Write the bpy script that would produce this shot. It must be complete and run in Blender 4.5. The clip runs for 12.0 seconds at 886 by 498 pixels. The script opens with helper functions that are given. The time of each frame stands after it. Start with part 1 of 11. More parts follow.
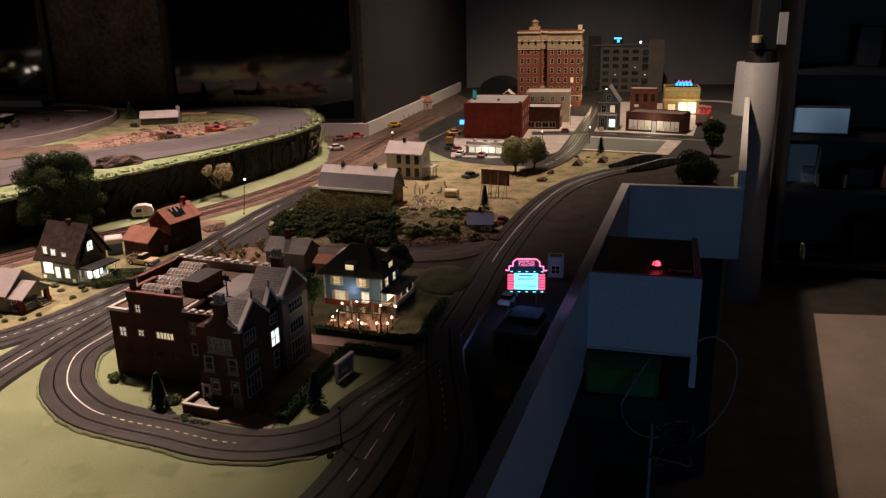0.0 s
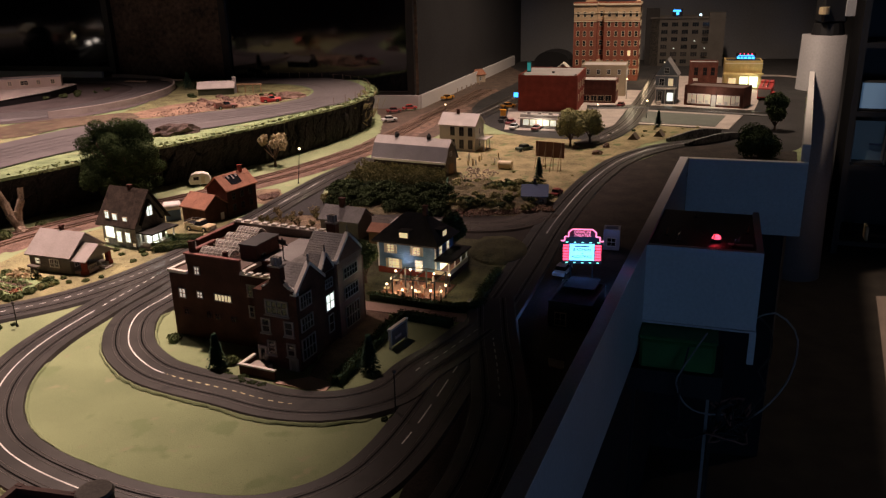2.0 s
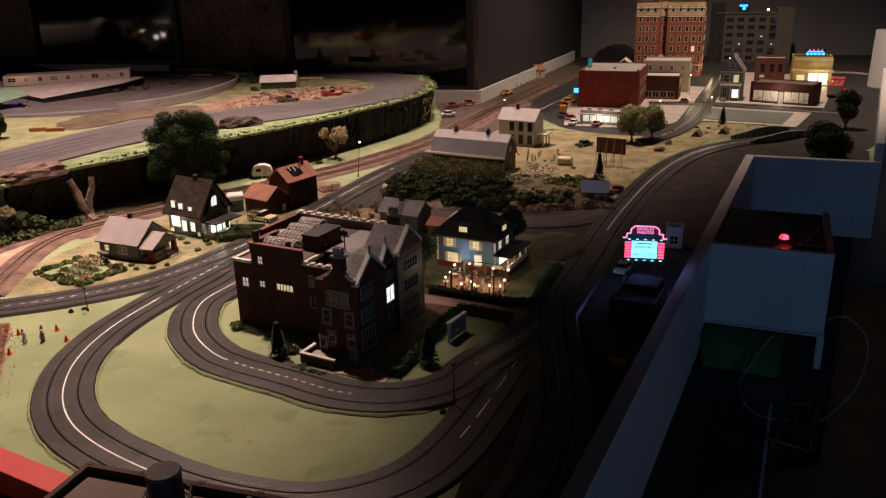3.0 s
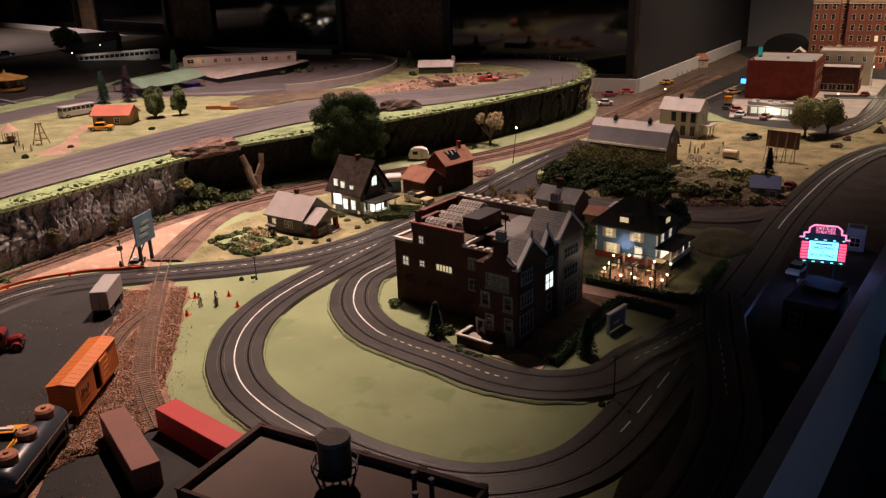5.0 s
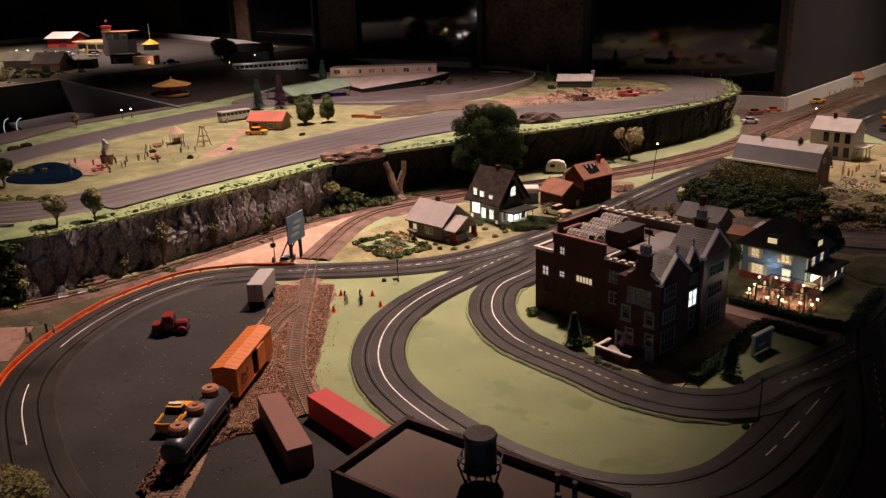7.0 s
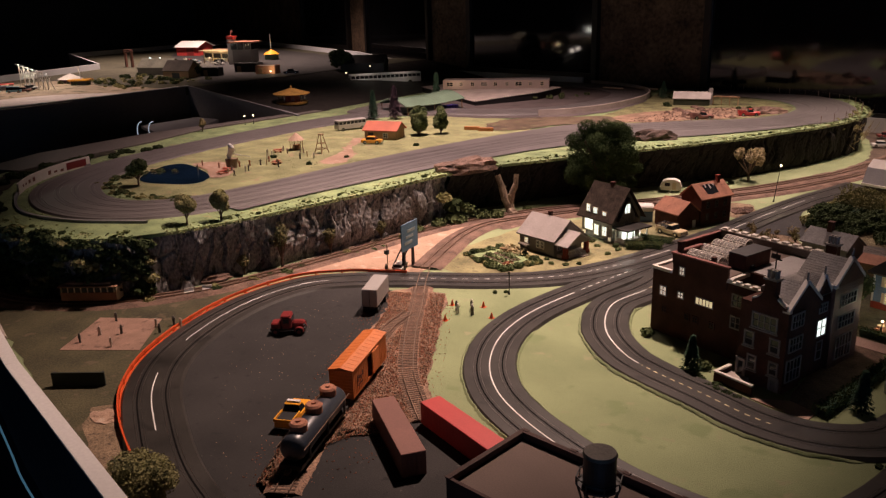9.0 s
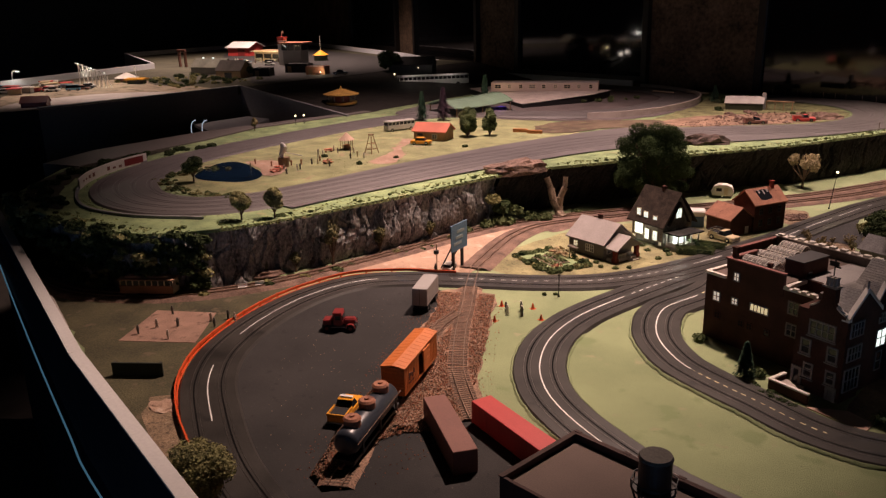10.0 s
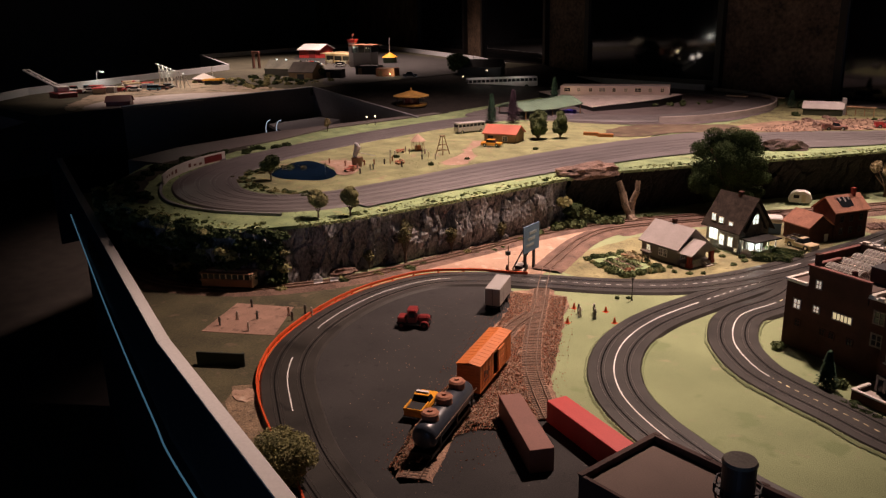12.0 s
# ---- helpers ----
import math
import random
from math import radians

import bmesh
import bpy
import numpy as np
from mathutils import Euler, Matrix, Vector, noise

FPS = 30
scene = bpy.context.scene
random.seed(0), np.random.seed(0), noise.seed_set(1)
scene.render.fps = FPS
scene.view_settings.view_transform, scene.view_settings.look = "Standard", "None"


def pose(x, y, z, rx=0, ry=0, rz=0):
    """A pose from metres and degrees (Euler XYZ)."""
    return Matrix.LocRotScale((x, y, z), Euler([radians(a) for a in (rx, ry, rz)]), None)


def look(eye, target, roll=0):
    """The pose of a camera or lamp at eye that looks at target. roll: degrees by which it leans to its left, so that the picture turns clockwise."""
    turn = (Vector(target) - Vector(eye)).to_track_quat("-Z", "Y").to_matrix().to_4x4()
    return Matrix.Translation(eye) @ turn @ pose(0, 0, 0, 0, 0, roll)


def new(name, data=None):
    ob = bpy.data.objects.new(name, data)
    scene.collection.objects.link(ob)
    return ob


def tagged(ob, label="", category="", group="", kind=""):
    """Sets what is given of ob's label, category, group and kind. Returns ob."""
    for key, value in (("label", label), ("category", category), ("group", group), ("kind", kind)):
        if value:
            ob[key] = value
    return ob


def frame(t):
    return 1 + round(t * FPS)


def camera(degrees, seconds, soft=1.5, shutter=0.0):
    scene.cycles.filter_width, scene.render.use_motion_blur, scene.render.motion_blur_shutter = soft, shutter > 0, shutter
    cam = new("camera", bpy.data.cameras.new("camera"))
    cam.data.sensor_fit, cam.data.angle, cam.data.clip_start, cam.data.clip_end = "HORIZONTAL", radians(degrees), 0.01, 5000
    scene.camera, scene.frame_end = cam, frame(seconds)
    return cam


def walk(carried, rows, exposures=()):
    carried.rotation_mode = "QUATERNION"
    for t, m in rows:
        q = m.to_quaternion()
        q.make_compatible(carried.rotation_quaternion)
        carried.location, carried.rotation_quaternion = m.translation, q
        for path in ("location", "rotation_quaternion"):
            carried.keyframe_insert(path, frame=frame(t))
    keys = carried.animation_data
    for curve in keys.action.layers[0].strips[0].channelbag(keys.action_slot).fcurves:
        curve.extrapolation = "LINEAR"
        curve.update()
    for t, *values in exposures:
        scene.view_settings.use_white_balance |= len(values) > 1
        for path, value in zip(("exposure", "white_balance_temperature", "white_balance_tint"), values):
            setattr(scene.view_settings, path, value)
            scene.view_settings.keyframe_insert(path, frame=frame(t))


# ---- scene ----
cam = camera(57.7, 12.0, 1.3)
PATH = [
    (0, (0.021, 0.113, 0.555), (-0.082, 2.019, -0.044), -1.1),
    (0.5, (0.019, 0.113, 0.552), (-0.1, 2.013, -0.063), -1.2),
    (1, (0.019, 0.116, 0.546), (-0.122, 2.009, -0.084), -1.2),
    (1.5, (0.014, 0.12, 0.54), (-0.16, 2.007, -0.1), -1.2),
    (2, (0.01, 0.116, 0.538), (-0.213, 1.994, -0.112), -1.3),
    (2.5, (0.006, 0.113, 0.536), (-0.278, 1.981, -0.118), -1.4),
    (3, (-0.001, 0.116, 0.534), (-0.355, 1.971, -0.122), -1.5),
    (5, (-0.036, 0.116, 0.525), (-0.719, 1.872, -0.147), -1.9),
    (5.5, (-0.041, 0.111, 0.524), (-0.797, 1.836, -0.151), -2.0),
    (6, (-0.043, 0.102, 0.523), (-0.87, 1.796, -0.144), -2.1),
    (6.5, (-0.048, 0.09, 0.526), (-0.943, 1.756, -0.127), -2.1),
    (7, (-0.053, 0.08, 0.527), (-1.013, 1.717, -0.105), -2.0),
    (7.5, (-0.059, 0.076, 0.528), (-1.078, 1.683, -0.087), -1.9),
    (9.5, (-0.08, 0.055, 0.526), (-1.288, 1.536, -0.064), -1.4),
    (10, (-0.084, 0.046, 0.526), (-1.331, 1.496, -0.06), -1.3),
    (10.5, (-0.087, 0.038, 0.526), (-1.372, 1.457, -0.055), -1.3),
    (11, (-0.09, 0.032, 0.525), (-1.409, 1.421, -0.05), -1.3),
    (11.5, (-0.092, 0.022, 0.526), (-1.436, 1.388, -0.047), -1.3),
    (12, (-0.093, 0.018, 0.526), (-1.45, 1.369, -0.05), -1.3),
]
walk(cam, [(t, look(eye, target, roll)) for t, eye, target, roll in PATH])

# ---- world, lamps ----
world = bpy.data.worlds.new("world")
scene.world = world
world.use_nodes = True
world.node_tree.nodes["Background"].inputs[0].default_value = (0.55, 0.50, 0.50, 1)
world.node_tree.nodes["Background"].inputs[1].default_value = 0.0036


def spot(name, eye, target, watts, cone, blend, size, color):
    data = bpy.data.lights.new(name, "SPOT")
    data.energy, data.spot_size, data.spot_blend = watts, radians(cone), blend
    data.shadow_soft_size, data.color = size, color
    ob = new(name, data)
    ob.matrix_world = look(eye, target)
    return ob


def bulb(name, at, watts, size, color):
    data = bpy.data.lights.new(name, "POINT")
    data.energy, data.shadow_soft_size, data.color = watts, size, color
    ob = new(name, data)
    ob.location = at
    return ob


WARM = (1.0, 0.70, 0.61)
spot("ceiling_spot_front", (-0.88, 1.84, 1.8), (-0.955, 1.085, 0), 264, 50, 0.93, 0.04, (1.0, 0.685, 0.575))
spot("ceiling_spot_upper", (-1.68, 2.05, 1.8), (-1.58, 2.07, 0.1), 232, 80, 0.95, 0.04, (1.0, 0.675, 0.615))
spot("ceiling_spot_farm", (-0.52, 2.9, 1.8), (-0.60, 2.58, 0), 185, 68, 0.9, 0.04, WARM)
spot("ceiling_spot_fair", (-3.72, 1.75, 1.8), (-3.54, 1.78, 0.2), 106, 51, 0.9, 0.04, WARM)
spot("ceiling_spot_deck", (-4.20, 3.1, 1.8), (-4.22, 3.12, 0.2), 345, 86, 0.9, 0.05, WARM)
spot("ceiling_spot_town", (0.50, 3.58, 1.85), (0.60, 3.76, 0.1), 150, 98, 0.9, 0.08, (1.0, 0.75, 0.58))

# ---- materials ----
MATS = {}


def mat(name, color, rough=0.7, metal=0.0, vary=0.25, fine=500.0, coarse=18.0, bump=0.3, height=0.0006, emit=0.0, tint=None, trans=0.0, coat=0.0, speck=None, upright=1.0, spec=0.5):
    """Principled surface with grain and blotches of real size."""
    m = bpy.data.materials.new(name)
    m.use_nodes = True
    nt = m.node_tree
    b = nt.nodes["Principled BSDF"]
    b.inputs["Roughness"].default_value = rough
    b.inputs["Metallic"].default_value = metal
    b.inputs["Transmission Weight"].default_value = trans
    b.inputs["Coat Weight"].default_value = coat
    b.inputs["Specular IOR Level"].default_value = spec
    if emit:
        b.inputs["Emission Color"].default_value = (*color, 1)
        b.inputs["Emission Strength"].default_value = emit
    co = nt.nodes.new("ShaderNodeTexCoord")
    n1, n2 = nt.nodes.new("ShaderNodeTexNoise"), nt.nodes.new("ShaderNodeTexNoise")
    n1.inputs["Scale"].default_value, n1.inputs["Detail"].default_value = fine, 3
    n2.inputs["Scale"].default_value, n2.inputs["Detail"].default_value = coarse, 5
    mp = nt.nodes.new("ShaderNodeMapping")
    mp.inputs["Scale"].default_value = (1, 1, upright)
    nt.links.new(co.outputs["Object"], mp.inputs["Vector"])
    for n in (n1, n2):
        nt.links.new(mp.outputs["Vector"], n.inputs["Vector"])
    add = nt.nodes.new("ShaderNodeMath")
    add.operation = "MULTIPLY_ADD"
    nt.links.new(n1.outputs["Fac"], add.inputs[0])
    add.inputs[1].default_value = 0.5
    half = nt.nodes.new("ShaderNodeMath")
    half.operation = "MULTIPLY"
    half.inputs[1].default_value = 0.5
    nt.links.new(n2.outputs["Fac"], half.inputs[0])
    nt.links.new(half.outputs[0], add.inputs[2])
    ramp = nt.nodes.new("ShaderNodeValToRGB")
    lo = [c * (1 - vary * 1.6) for c in color]
    hi = [min(1, c * (1 + vary * 1.6)) for c in (tint or color)]
    ramp.color_ramp.elements[0].position, ramp.color_ramp.elements[1].position = 0.33, 0.67
    ramp.color_ramp.elements[0].color, ramp.color_ramp.elements[1].color = (*[max(0, c) for c in lo], 1), (*hi, 1)
    nt.links.new(add.outputs[0], ramp.inputs[0])
    out = ramp.outputs[0]
    for col, scale, share_of in speck or ():
        n3 = nt.nodes.new("ShaderNodeTexNoise")
        n3.inputs["Scale"].default_value, n3.inputs["Detail"].default_value = scale, 4
        nt.links.new(mp.outputs["Vector"], n3.inputs["Vector"])
        edge_of = nt.nodes.new("ShaderNodeMapRange")
        edge_of.inputs["From Min"].default_value = 0.70 - share_of * 0.5
        edge_of.inputs["From Max"].default_value = 0.78 - share_of * 0.5
        nt.links.new(n3.outputs["Fac"], edge_of.inputs["Value"])
        mix = nt.nodes.new("ShaderNodeMix")
        mix.data_type = "RGBA"
        nt.links.new(edge_of.outputs["Result"], mix.inputs[0])
        nt.links.new(out, mix.inputs[6])
        mix.inputs[7].default_value = (*col, 1)
        out = mix.outputs[2]
    nt.links.new(out, b.inputs["Base Color"])
    if bump:
        bp = nt.nodes.new("ShaderNodeBump")
        bp.inputs["Strength"].default_value, bp.inputs["Distance"].default_value = bump, height
        nt.links.new(add.outputs[0], bp.inputs["Height"])
        nt.links.new(bp.outputs[0], b.inputs["Normal"])
    MATS[name] = m
    return m


def glow(name, color, strength):
    m = bpy.data.materials.new(name)
    m.use_nodes = True
    b = m.node_tree.nodes["Principled BSDF"]
    b.inputs["Base Color"].default_value = (*color, 1)
    b.inputs["Emission Color"].default_value = (*color, 1)
    b.inputs["Emission Strength"].default_value = strength
    return m


GRASS = mat("static_grass", (0.228, 0.285, 0.140), 0.95, vary=0.15, fine=700, coarse=7, bump=0.9, height=0.0016, tint=(0.270, 0.315, 0.165), speck=[((0.21, 0.265, 0.125), 18, 0.22), ((0.30, 0.305, 0.175), 30, 0.15), ((0.12, 0.15, 0.07), 260, 0.08)])
GRASS_GREEN = mat("green_turf", (0.17, 0.26, 0.115), 0.95, vary=0.28, fine=500, coarse=20, bump=1.0, height=0.003, tint=(0.25, 0.32, 0.15), speck=[((0.06, 0.08, 0.035), 120, 0.14), ((0.30, 0.30, 0.15), 24, 0.16)])
GRASS_DRY = mat("dry_turf", (0.22, 0.19, 0.085), 0.95, vary=0.35, fine=500, coarse=14, bump=0.9, height=0.002, tint=(0.30, 0.25, 0.13), speck=[((0.07, 0.06, 0.03), 90, 0.16), ((0.13, 0.16, 0.06), 24, 0.25)])
DRYDIRT = mat("dry_dirt", (0.20, 0.14, 0.085), 0.95, vary=0.45, fine=400, coarse=30, bump=1.0, height=0.003, speck=[((0.30, 0.23, 0.15), 120, 0.15), ((0.08, 0.055, 0.035), 90, 0.2)])
TRACKGREY = mat("grey_track", (0.122, 0.110, 0.106), 0.55, vary=0.15, fine=900, coarse=10, bump=0.2, height=0.0004)
ASPHALT = mat("track_asphalt", (0.0235, 0.0215, 0.0188), 0.42, vary=0.38, fine=900, coarse=14, bump=0.3, height=0.0005, tint=(0.038, 0.0345, 0.0305), speck=[((0.015, 0.0135, 0.0125), 26, 0.2), ((0.060, 0.053, 0.050), 300, 0.03)])
GROOVE = mat("slot_black", (0.009, 0.0085, 0.0085), 1.0, vary=0.2, bump=0, spec=0.05)
ROADRAIL = mat("worn_slot_rail", (0.34, 0.31, 0.29), 0.30, 0.9, vary=0.3, bump=0)
YARD = mat("yard_asphalt", (0.0150, 0.0137, 0.0130), 0.9, vary=0.35, fine=700, coarse=9, bump=0.7, height=0.0010, tint=(0.0225, 0.0205, 0.0195), speck=[((0.07, 0.062, 0.055), 130, 0.05), ((0.010, 0.0095, 0.009), 60, 0.16)])
RAIL_RUST = mat("rusty_rail", (0.21, 0.14, 0.10), 0.45, 0.5, vary=0.4)
TIE = mat("sleeper_wood", (0.125, 0.080, 0.056), 0.9, vary=0.45)
BALLAST = mat("brown_ballast", (0.20, 0.112, 0.078), 0.95, vary=0.5, fine=420, coarse=40, bump=1.0, height=0.003, tint=(0.25, 0.155, 0.105), speck=[((0.33, 0.18, 0.10), 330, 0.2), ((0.07, 0.045, 0.033), 280, 0.2)])
BALLAST_DARK = mat("dark_ballast", (0.145, 0.090, 0.066), 0.95, vary=0.5, fine=450, coarse=30, bump=1.0, height=0.003, speck=[((0.17, 0.10, 0.07), 330, 0.18)])
SAND = mat("pink_sand", (0.40, 0.265, 0.185), 0.95, vary=0.2, fine=800, coarse=12, bump=0.8, height=0.002, speck=[((0.24, 0.15, 0.10), 110, 0.16), ((0.50, 0.37, 0.28), 40, 0.25)])
PAINT_W = mat("white_line", (0.75, 0.74, 0.70), 0.6, vary=0.2)
PAINT_Y = mat("yellow_line", (0.75, 0.65, 0.38), 0.6, vary=0.2)
CONCRETE = mat("pale_concrete", (0.42, 0.36, 0.32), 0.85, vary=0.18, fine=600, coarse=20)
PINKWALK = mat("pink_pavement", (0.50, 0.34, 0.28), 0.85, vary=0.18, fine=600, coarse=25)
ROCK = mat("cliff_rock", (0.105, 0.10, 0.097), 0.75, vary=0.5, fine=260, coarse=38, bump=0.8, height=0.003, tint=(0.20, 0.195, 0.19), upright=0.55, speck=[((0.030, 0.027, 0.025), 55, 0.2), ((0.05, 0.055, 0.035), 40, 0.10), ((0.34, 0.33, 0.32), 90, 0.08)])
ROCK_BROWN = mat("brown_rock", (0.16, 0.10, 0.075), 0.85, vary=0.5, fine=200, coarse=30, bump=1.0, height=0.004)
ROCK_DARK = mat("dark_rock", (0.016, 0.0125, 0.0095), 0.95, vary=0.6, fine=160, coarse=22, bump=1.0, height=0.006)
WHITE = mat("white_paint", (0.72, 0.70, 0.68), 0.5, vary=0.06, fine=200, coarse=6, bump=0.05)
WALLGREY = mat("grey_wall", (0.085, 0.085, 0.088), 0.85, vary=0.10, fine=120, coarse=3, bump=0.1)
FASCIA = mat("white_fascia", (0.55, 0.56, 0.58), 0.45, vary=0.07, fine=150, coarse=5, bump=0.05)
FASCIA_GREY = mat("grey_fascia", (0.22, 0.22, 0.23), 0.6, vary=0.12, fine=150, coarse=5, bump=0.05)
BLACK = mat("black_plastic", (0.012, 0.012, 0.013), 0.5, vary=0.2)
CARPET = mat("dark_carpet", (0.036, 0.029, 0.023), 0.98, vary=0.3, fine=300, coarse=10, bump=0.6, height=0.003)
CEILMAT = mat("dark_ceiling", (0.03, 0.03, 0.03), 0.9, vary=0.1)
BRICK_DARK = mat("dark_red_brick", (0.072, 0.030, 0.0215), 0.75, vary=0.35, fine=700, coarse=40, bump=0.5, height=0.0004, spec=0.15)
BRICK_RED = mat("red_brick", (0.22, 0.045, 0.030), 0.75, vary=0.2, fine=700, coarse=40, bump=0.5, height=0.0004, spec=0.15)
BRICK_BROWN = mat("brown_brick", (0.125, 0.046, 0.034), 0.8, vary=0.3, fine=700, coarse=40, bump=0.5, height=0.0004, spec=0.15)
BRICK_HOTEL = mat("hotel_brick", (0.25, 0.085, 0.055), 0.75, vary=0.2, fine=700, coarse=40, bump=0.4, height=0.0004, spec=0.15)
CREAM = mat("cream_trim", (0.62, 0.52, 0.36), 0.6, vary=0.1)
SLATE = mat("slate_roof", (0.20, 0.19, 0.183), 0.7, vary=0.25, fine=400, coarse=50)
ROOFGREY = mat("grey_flat_roof", (0.32, 0.305, 0.30), 0.8, vary=0.15, fine=500, coarse=20)
ROOFBROWN = mat("brown_flat_roof", (0.135, 0.095, 0.078), 0.8, vary=0.12, fine=600, coarse=12)
BLACKROOF = mat("black_shingle", (0.015, 0.013, 0.011), 0.9, vary=0.4, fine=500, coarse=60, bump=0.6)
PALEROOF = mat("pale_shingle", (0.45, 0.41, 0.38), 0.75, vary=0.12, fine=500, coarse=30)
RUSTROOF = mat("rust_roof", (0.36, 0.155, 0.09), 0.8, vary=0.22, fine=400, coarse=40, speck=[((0.20, 0.08, 0.05), 70, 0.2)])
REDROOF = mat("red_roof", (0.50, 0.14, 0.085), 0.75, vary=0.15)
GREENROOF = mat("green_roof", (0.17, 0.26, 0.18), 0.7, vary=0.12)
BLUEROOF = mat("blue_roof", (0.12, 0.16, 0.30), 0.7, vary=0.15)
CREAMWALL = mat("cream_clapboard", (0.52, 0.49, 0.40), 0.7, vary=0.08)
GREYWALL = mat("grey_clapboard", (0.20, 0.18, 0.16), 0.75, vary=0.12)
BARNGREY = mat("barn_roof_grey", (0.22, 0.21, 0.22), 0.7, vary=0.12)
BARNRED = mat("barn_red", (0.024, 0.010, 0.009), 0.8, vary=0.2)
BLUEWALL = mat("blue_clapboard", (0.10, 0.17, 0.27), 0.7, vary=0.1)
PALEYELLOW_TRIM = mat("cream_shutter", (0.55, 0.44, 0.30), 0.7, vary=0.12)
BROWNWALL = mat("brown_shingle", (0.065, 0.052, 0.040), 0.85, vary=0.3)
TANWALL = mat("tan_wall", (0.45, 0.36, 0.26), 0.75, vary=0.12)
ORANGE = mat("orange_boxcar", (0.58, 0.165, 0.035), 0.55, vary=0.10, fine=400, coarse=40, bump=0.1)
ORANGE_RAIL = mat("orange_plastic", (0.62, 0.085, 0.02), 0.45, vary=0.12, bump=0.0)
RED = mat("red_plastic", (0.50, 0.050, 0.045), 0.5, vary=0.06, bump=0.05)
DARKRED = mat("dark_red_paint", (0.20, 0.025, 0.025), 0.35, vary=0.12, bump=0.05)
BROWN = mat("brown_container", (0.20, 0.085, 0.065), 0.65, vary=0.1, bump=0.1)
YELLOW = mat("yellow_paint", (0.80, 0.36, 0.03), 0.35, vary=0.08, bump=0.05)
TANKBLUE = mat("blue_black_tank", (0.035, 0.042, 0.055), 0.35, vary=0.2, bump=0.05)
GREYBOX = mat("grey_trailer", (0.34, 0.325, 0.31), 0.5, vary=0.06, bump=0.05)
TYRE = mat("tyre_rubber", (0.015, 0.015, 0.015), 0.8, vary=0.1)
CHROME = mat("dull_chrome", (0.6, 0.6, 0.6), 0.25, 1.0, vary=0.1)
GLASSDARK = mat("dark_window", (0.015, 0.017, 0.02), 0.08, vary=0.05, bump=0)
WOOD = mat("raw_wood", (0.32, 0.20, 0.11), 0.8, vary=0.3)
BARK = mat("bark", (0.13, 0.085, 0.055), 0.9, vary=0.4, bump=0.8, height=0.002)
LEAF = mat("foliage_green", (0.070, 0.098, 0.040), 0.95, vary=0.5, fine=300, coarse=30, tint=(0.12, 0.15, 0.065), spec=0.15)
LEAF_DARK = mat("foliage_dark", (0.030, 0.046, 0.020), 0.95, vary=0.4, fine=300, coarse=30, tint=(0.050, 0.070, 0.028), spec=0.15)
LEAF_BIG = mat("foliage_big_tree", (0.026, 0.045, 0.018), 1.0, vary=0.35, fine=260, coarse=26, tint=(0.050, 0.072, 0.028), bump=0, spec=0.05)
LEAF_OLIVE = mat("foliage_olive", (0.21, 0.19, 0.07), 0.9, vary=0.4, fine=300, coarse=30, tint=(0.27, 0.26, 0.11))
LEAF_CLIFF = mat("foliage_cliff", (0.085, 0.085, 0.035), 0.95, vary=0.45, fine=300, coarse=30, tint=(0.14, 0.13, 0.055), bump=0)
LEAF_TAN = mat("foliage_tan", (0.34, 0.28, 0.15), 0.9, vary=0.35, fine=300, coarse=30)
LEAF_FIR = mat("foliage_fir", (0.022, 0.06, 0.03), 0.9, vary=0.5, fine=300, coarse=30)
BLUEWATER = mat("pond_water", (0.006, 0.017, 0.038), 0.12, vary=0.5, fine=120, coarse=14, bump=0.3, height=0.002)
FIGURE = mat("figure_paint", (0.45, 0.36, 0.30), 0.7, vary=0.3)
LIT = glow("lit_window", (1.0, 0.86, 0.60), 1.15)
LIT_COOL = glow("lit_window_cool", (0.86, 0.95, 0.88), 1.3)
LIT_DIM = glow("lit_window_dim", (1.0, 0.78, 0.45), 0.55)
LAMPGLOW = glow("lamp_glow", (1.0, 0.74, 0.46), 5.0)
NEON_BLUE = glow("neon_blue", (0.05, 0.35, 1.0), 3.0)
NEON_RED = glow("neon_red", (1.0, 0.06, 0.12), 3.0)
NEON_PINK = glow("neon_pink", (1.0, 0.25, 0.45), 1.6)
SCREEN = glow("sign_screen", (0.25, 0.72, 1.0), 1.5)

# ---- mesh helpers ----


def mesh_of(bm, name, material, smooth=False):
    me = bpy.data.meshes.new(name)
    bmesh.ops.recalc_face_normals(bm, faces=bm.faces)
    bm.to_mesh(me)
    bm.free()
    for m in material if isinstance(material, (list, tuple)) else [material]:
        me.materials.append(m)
    if smooth:
        for p in me.polygons:
            p.use_smooth = True
    return me


def thing(name, label, category, at=None, bm=None, material=None, group="", kind="", smooth=False):
    """A top-level thing: a mesh, or an Empty at its base."""
    ob = new(name, mesh_of(bm, name, material, smooth) if bm else None)
    if at is not None:
        ob.matrix_basis = at
    if not bm:
        ob.empty_display_size = 0.01
    return tagged(ob, label, category, group, kind)


def part(name, bm, material, parent, label="", smooth=False):
    ob = new(name, mesh_of(bm, name, material, smooth))
    ob.parent = parent
    return tagged(ob, label) if label else ob


def share(name, me, parent, m):
    ob = new(name, me)
    ob.parent = parent
    ob.matrix_basis = m
    return ob


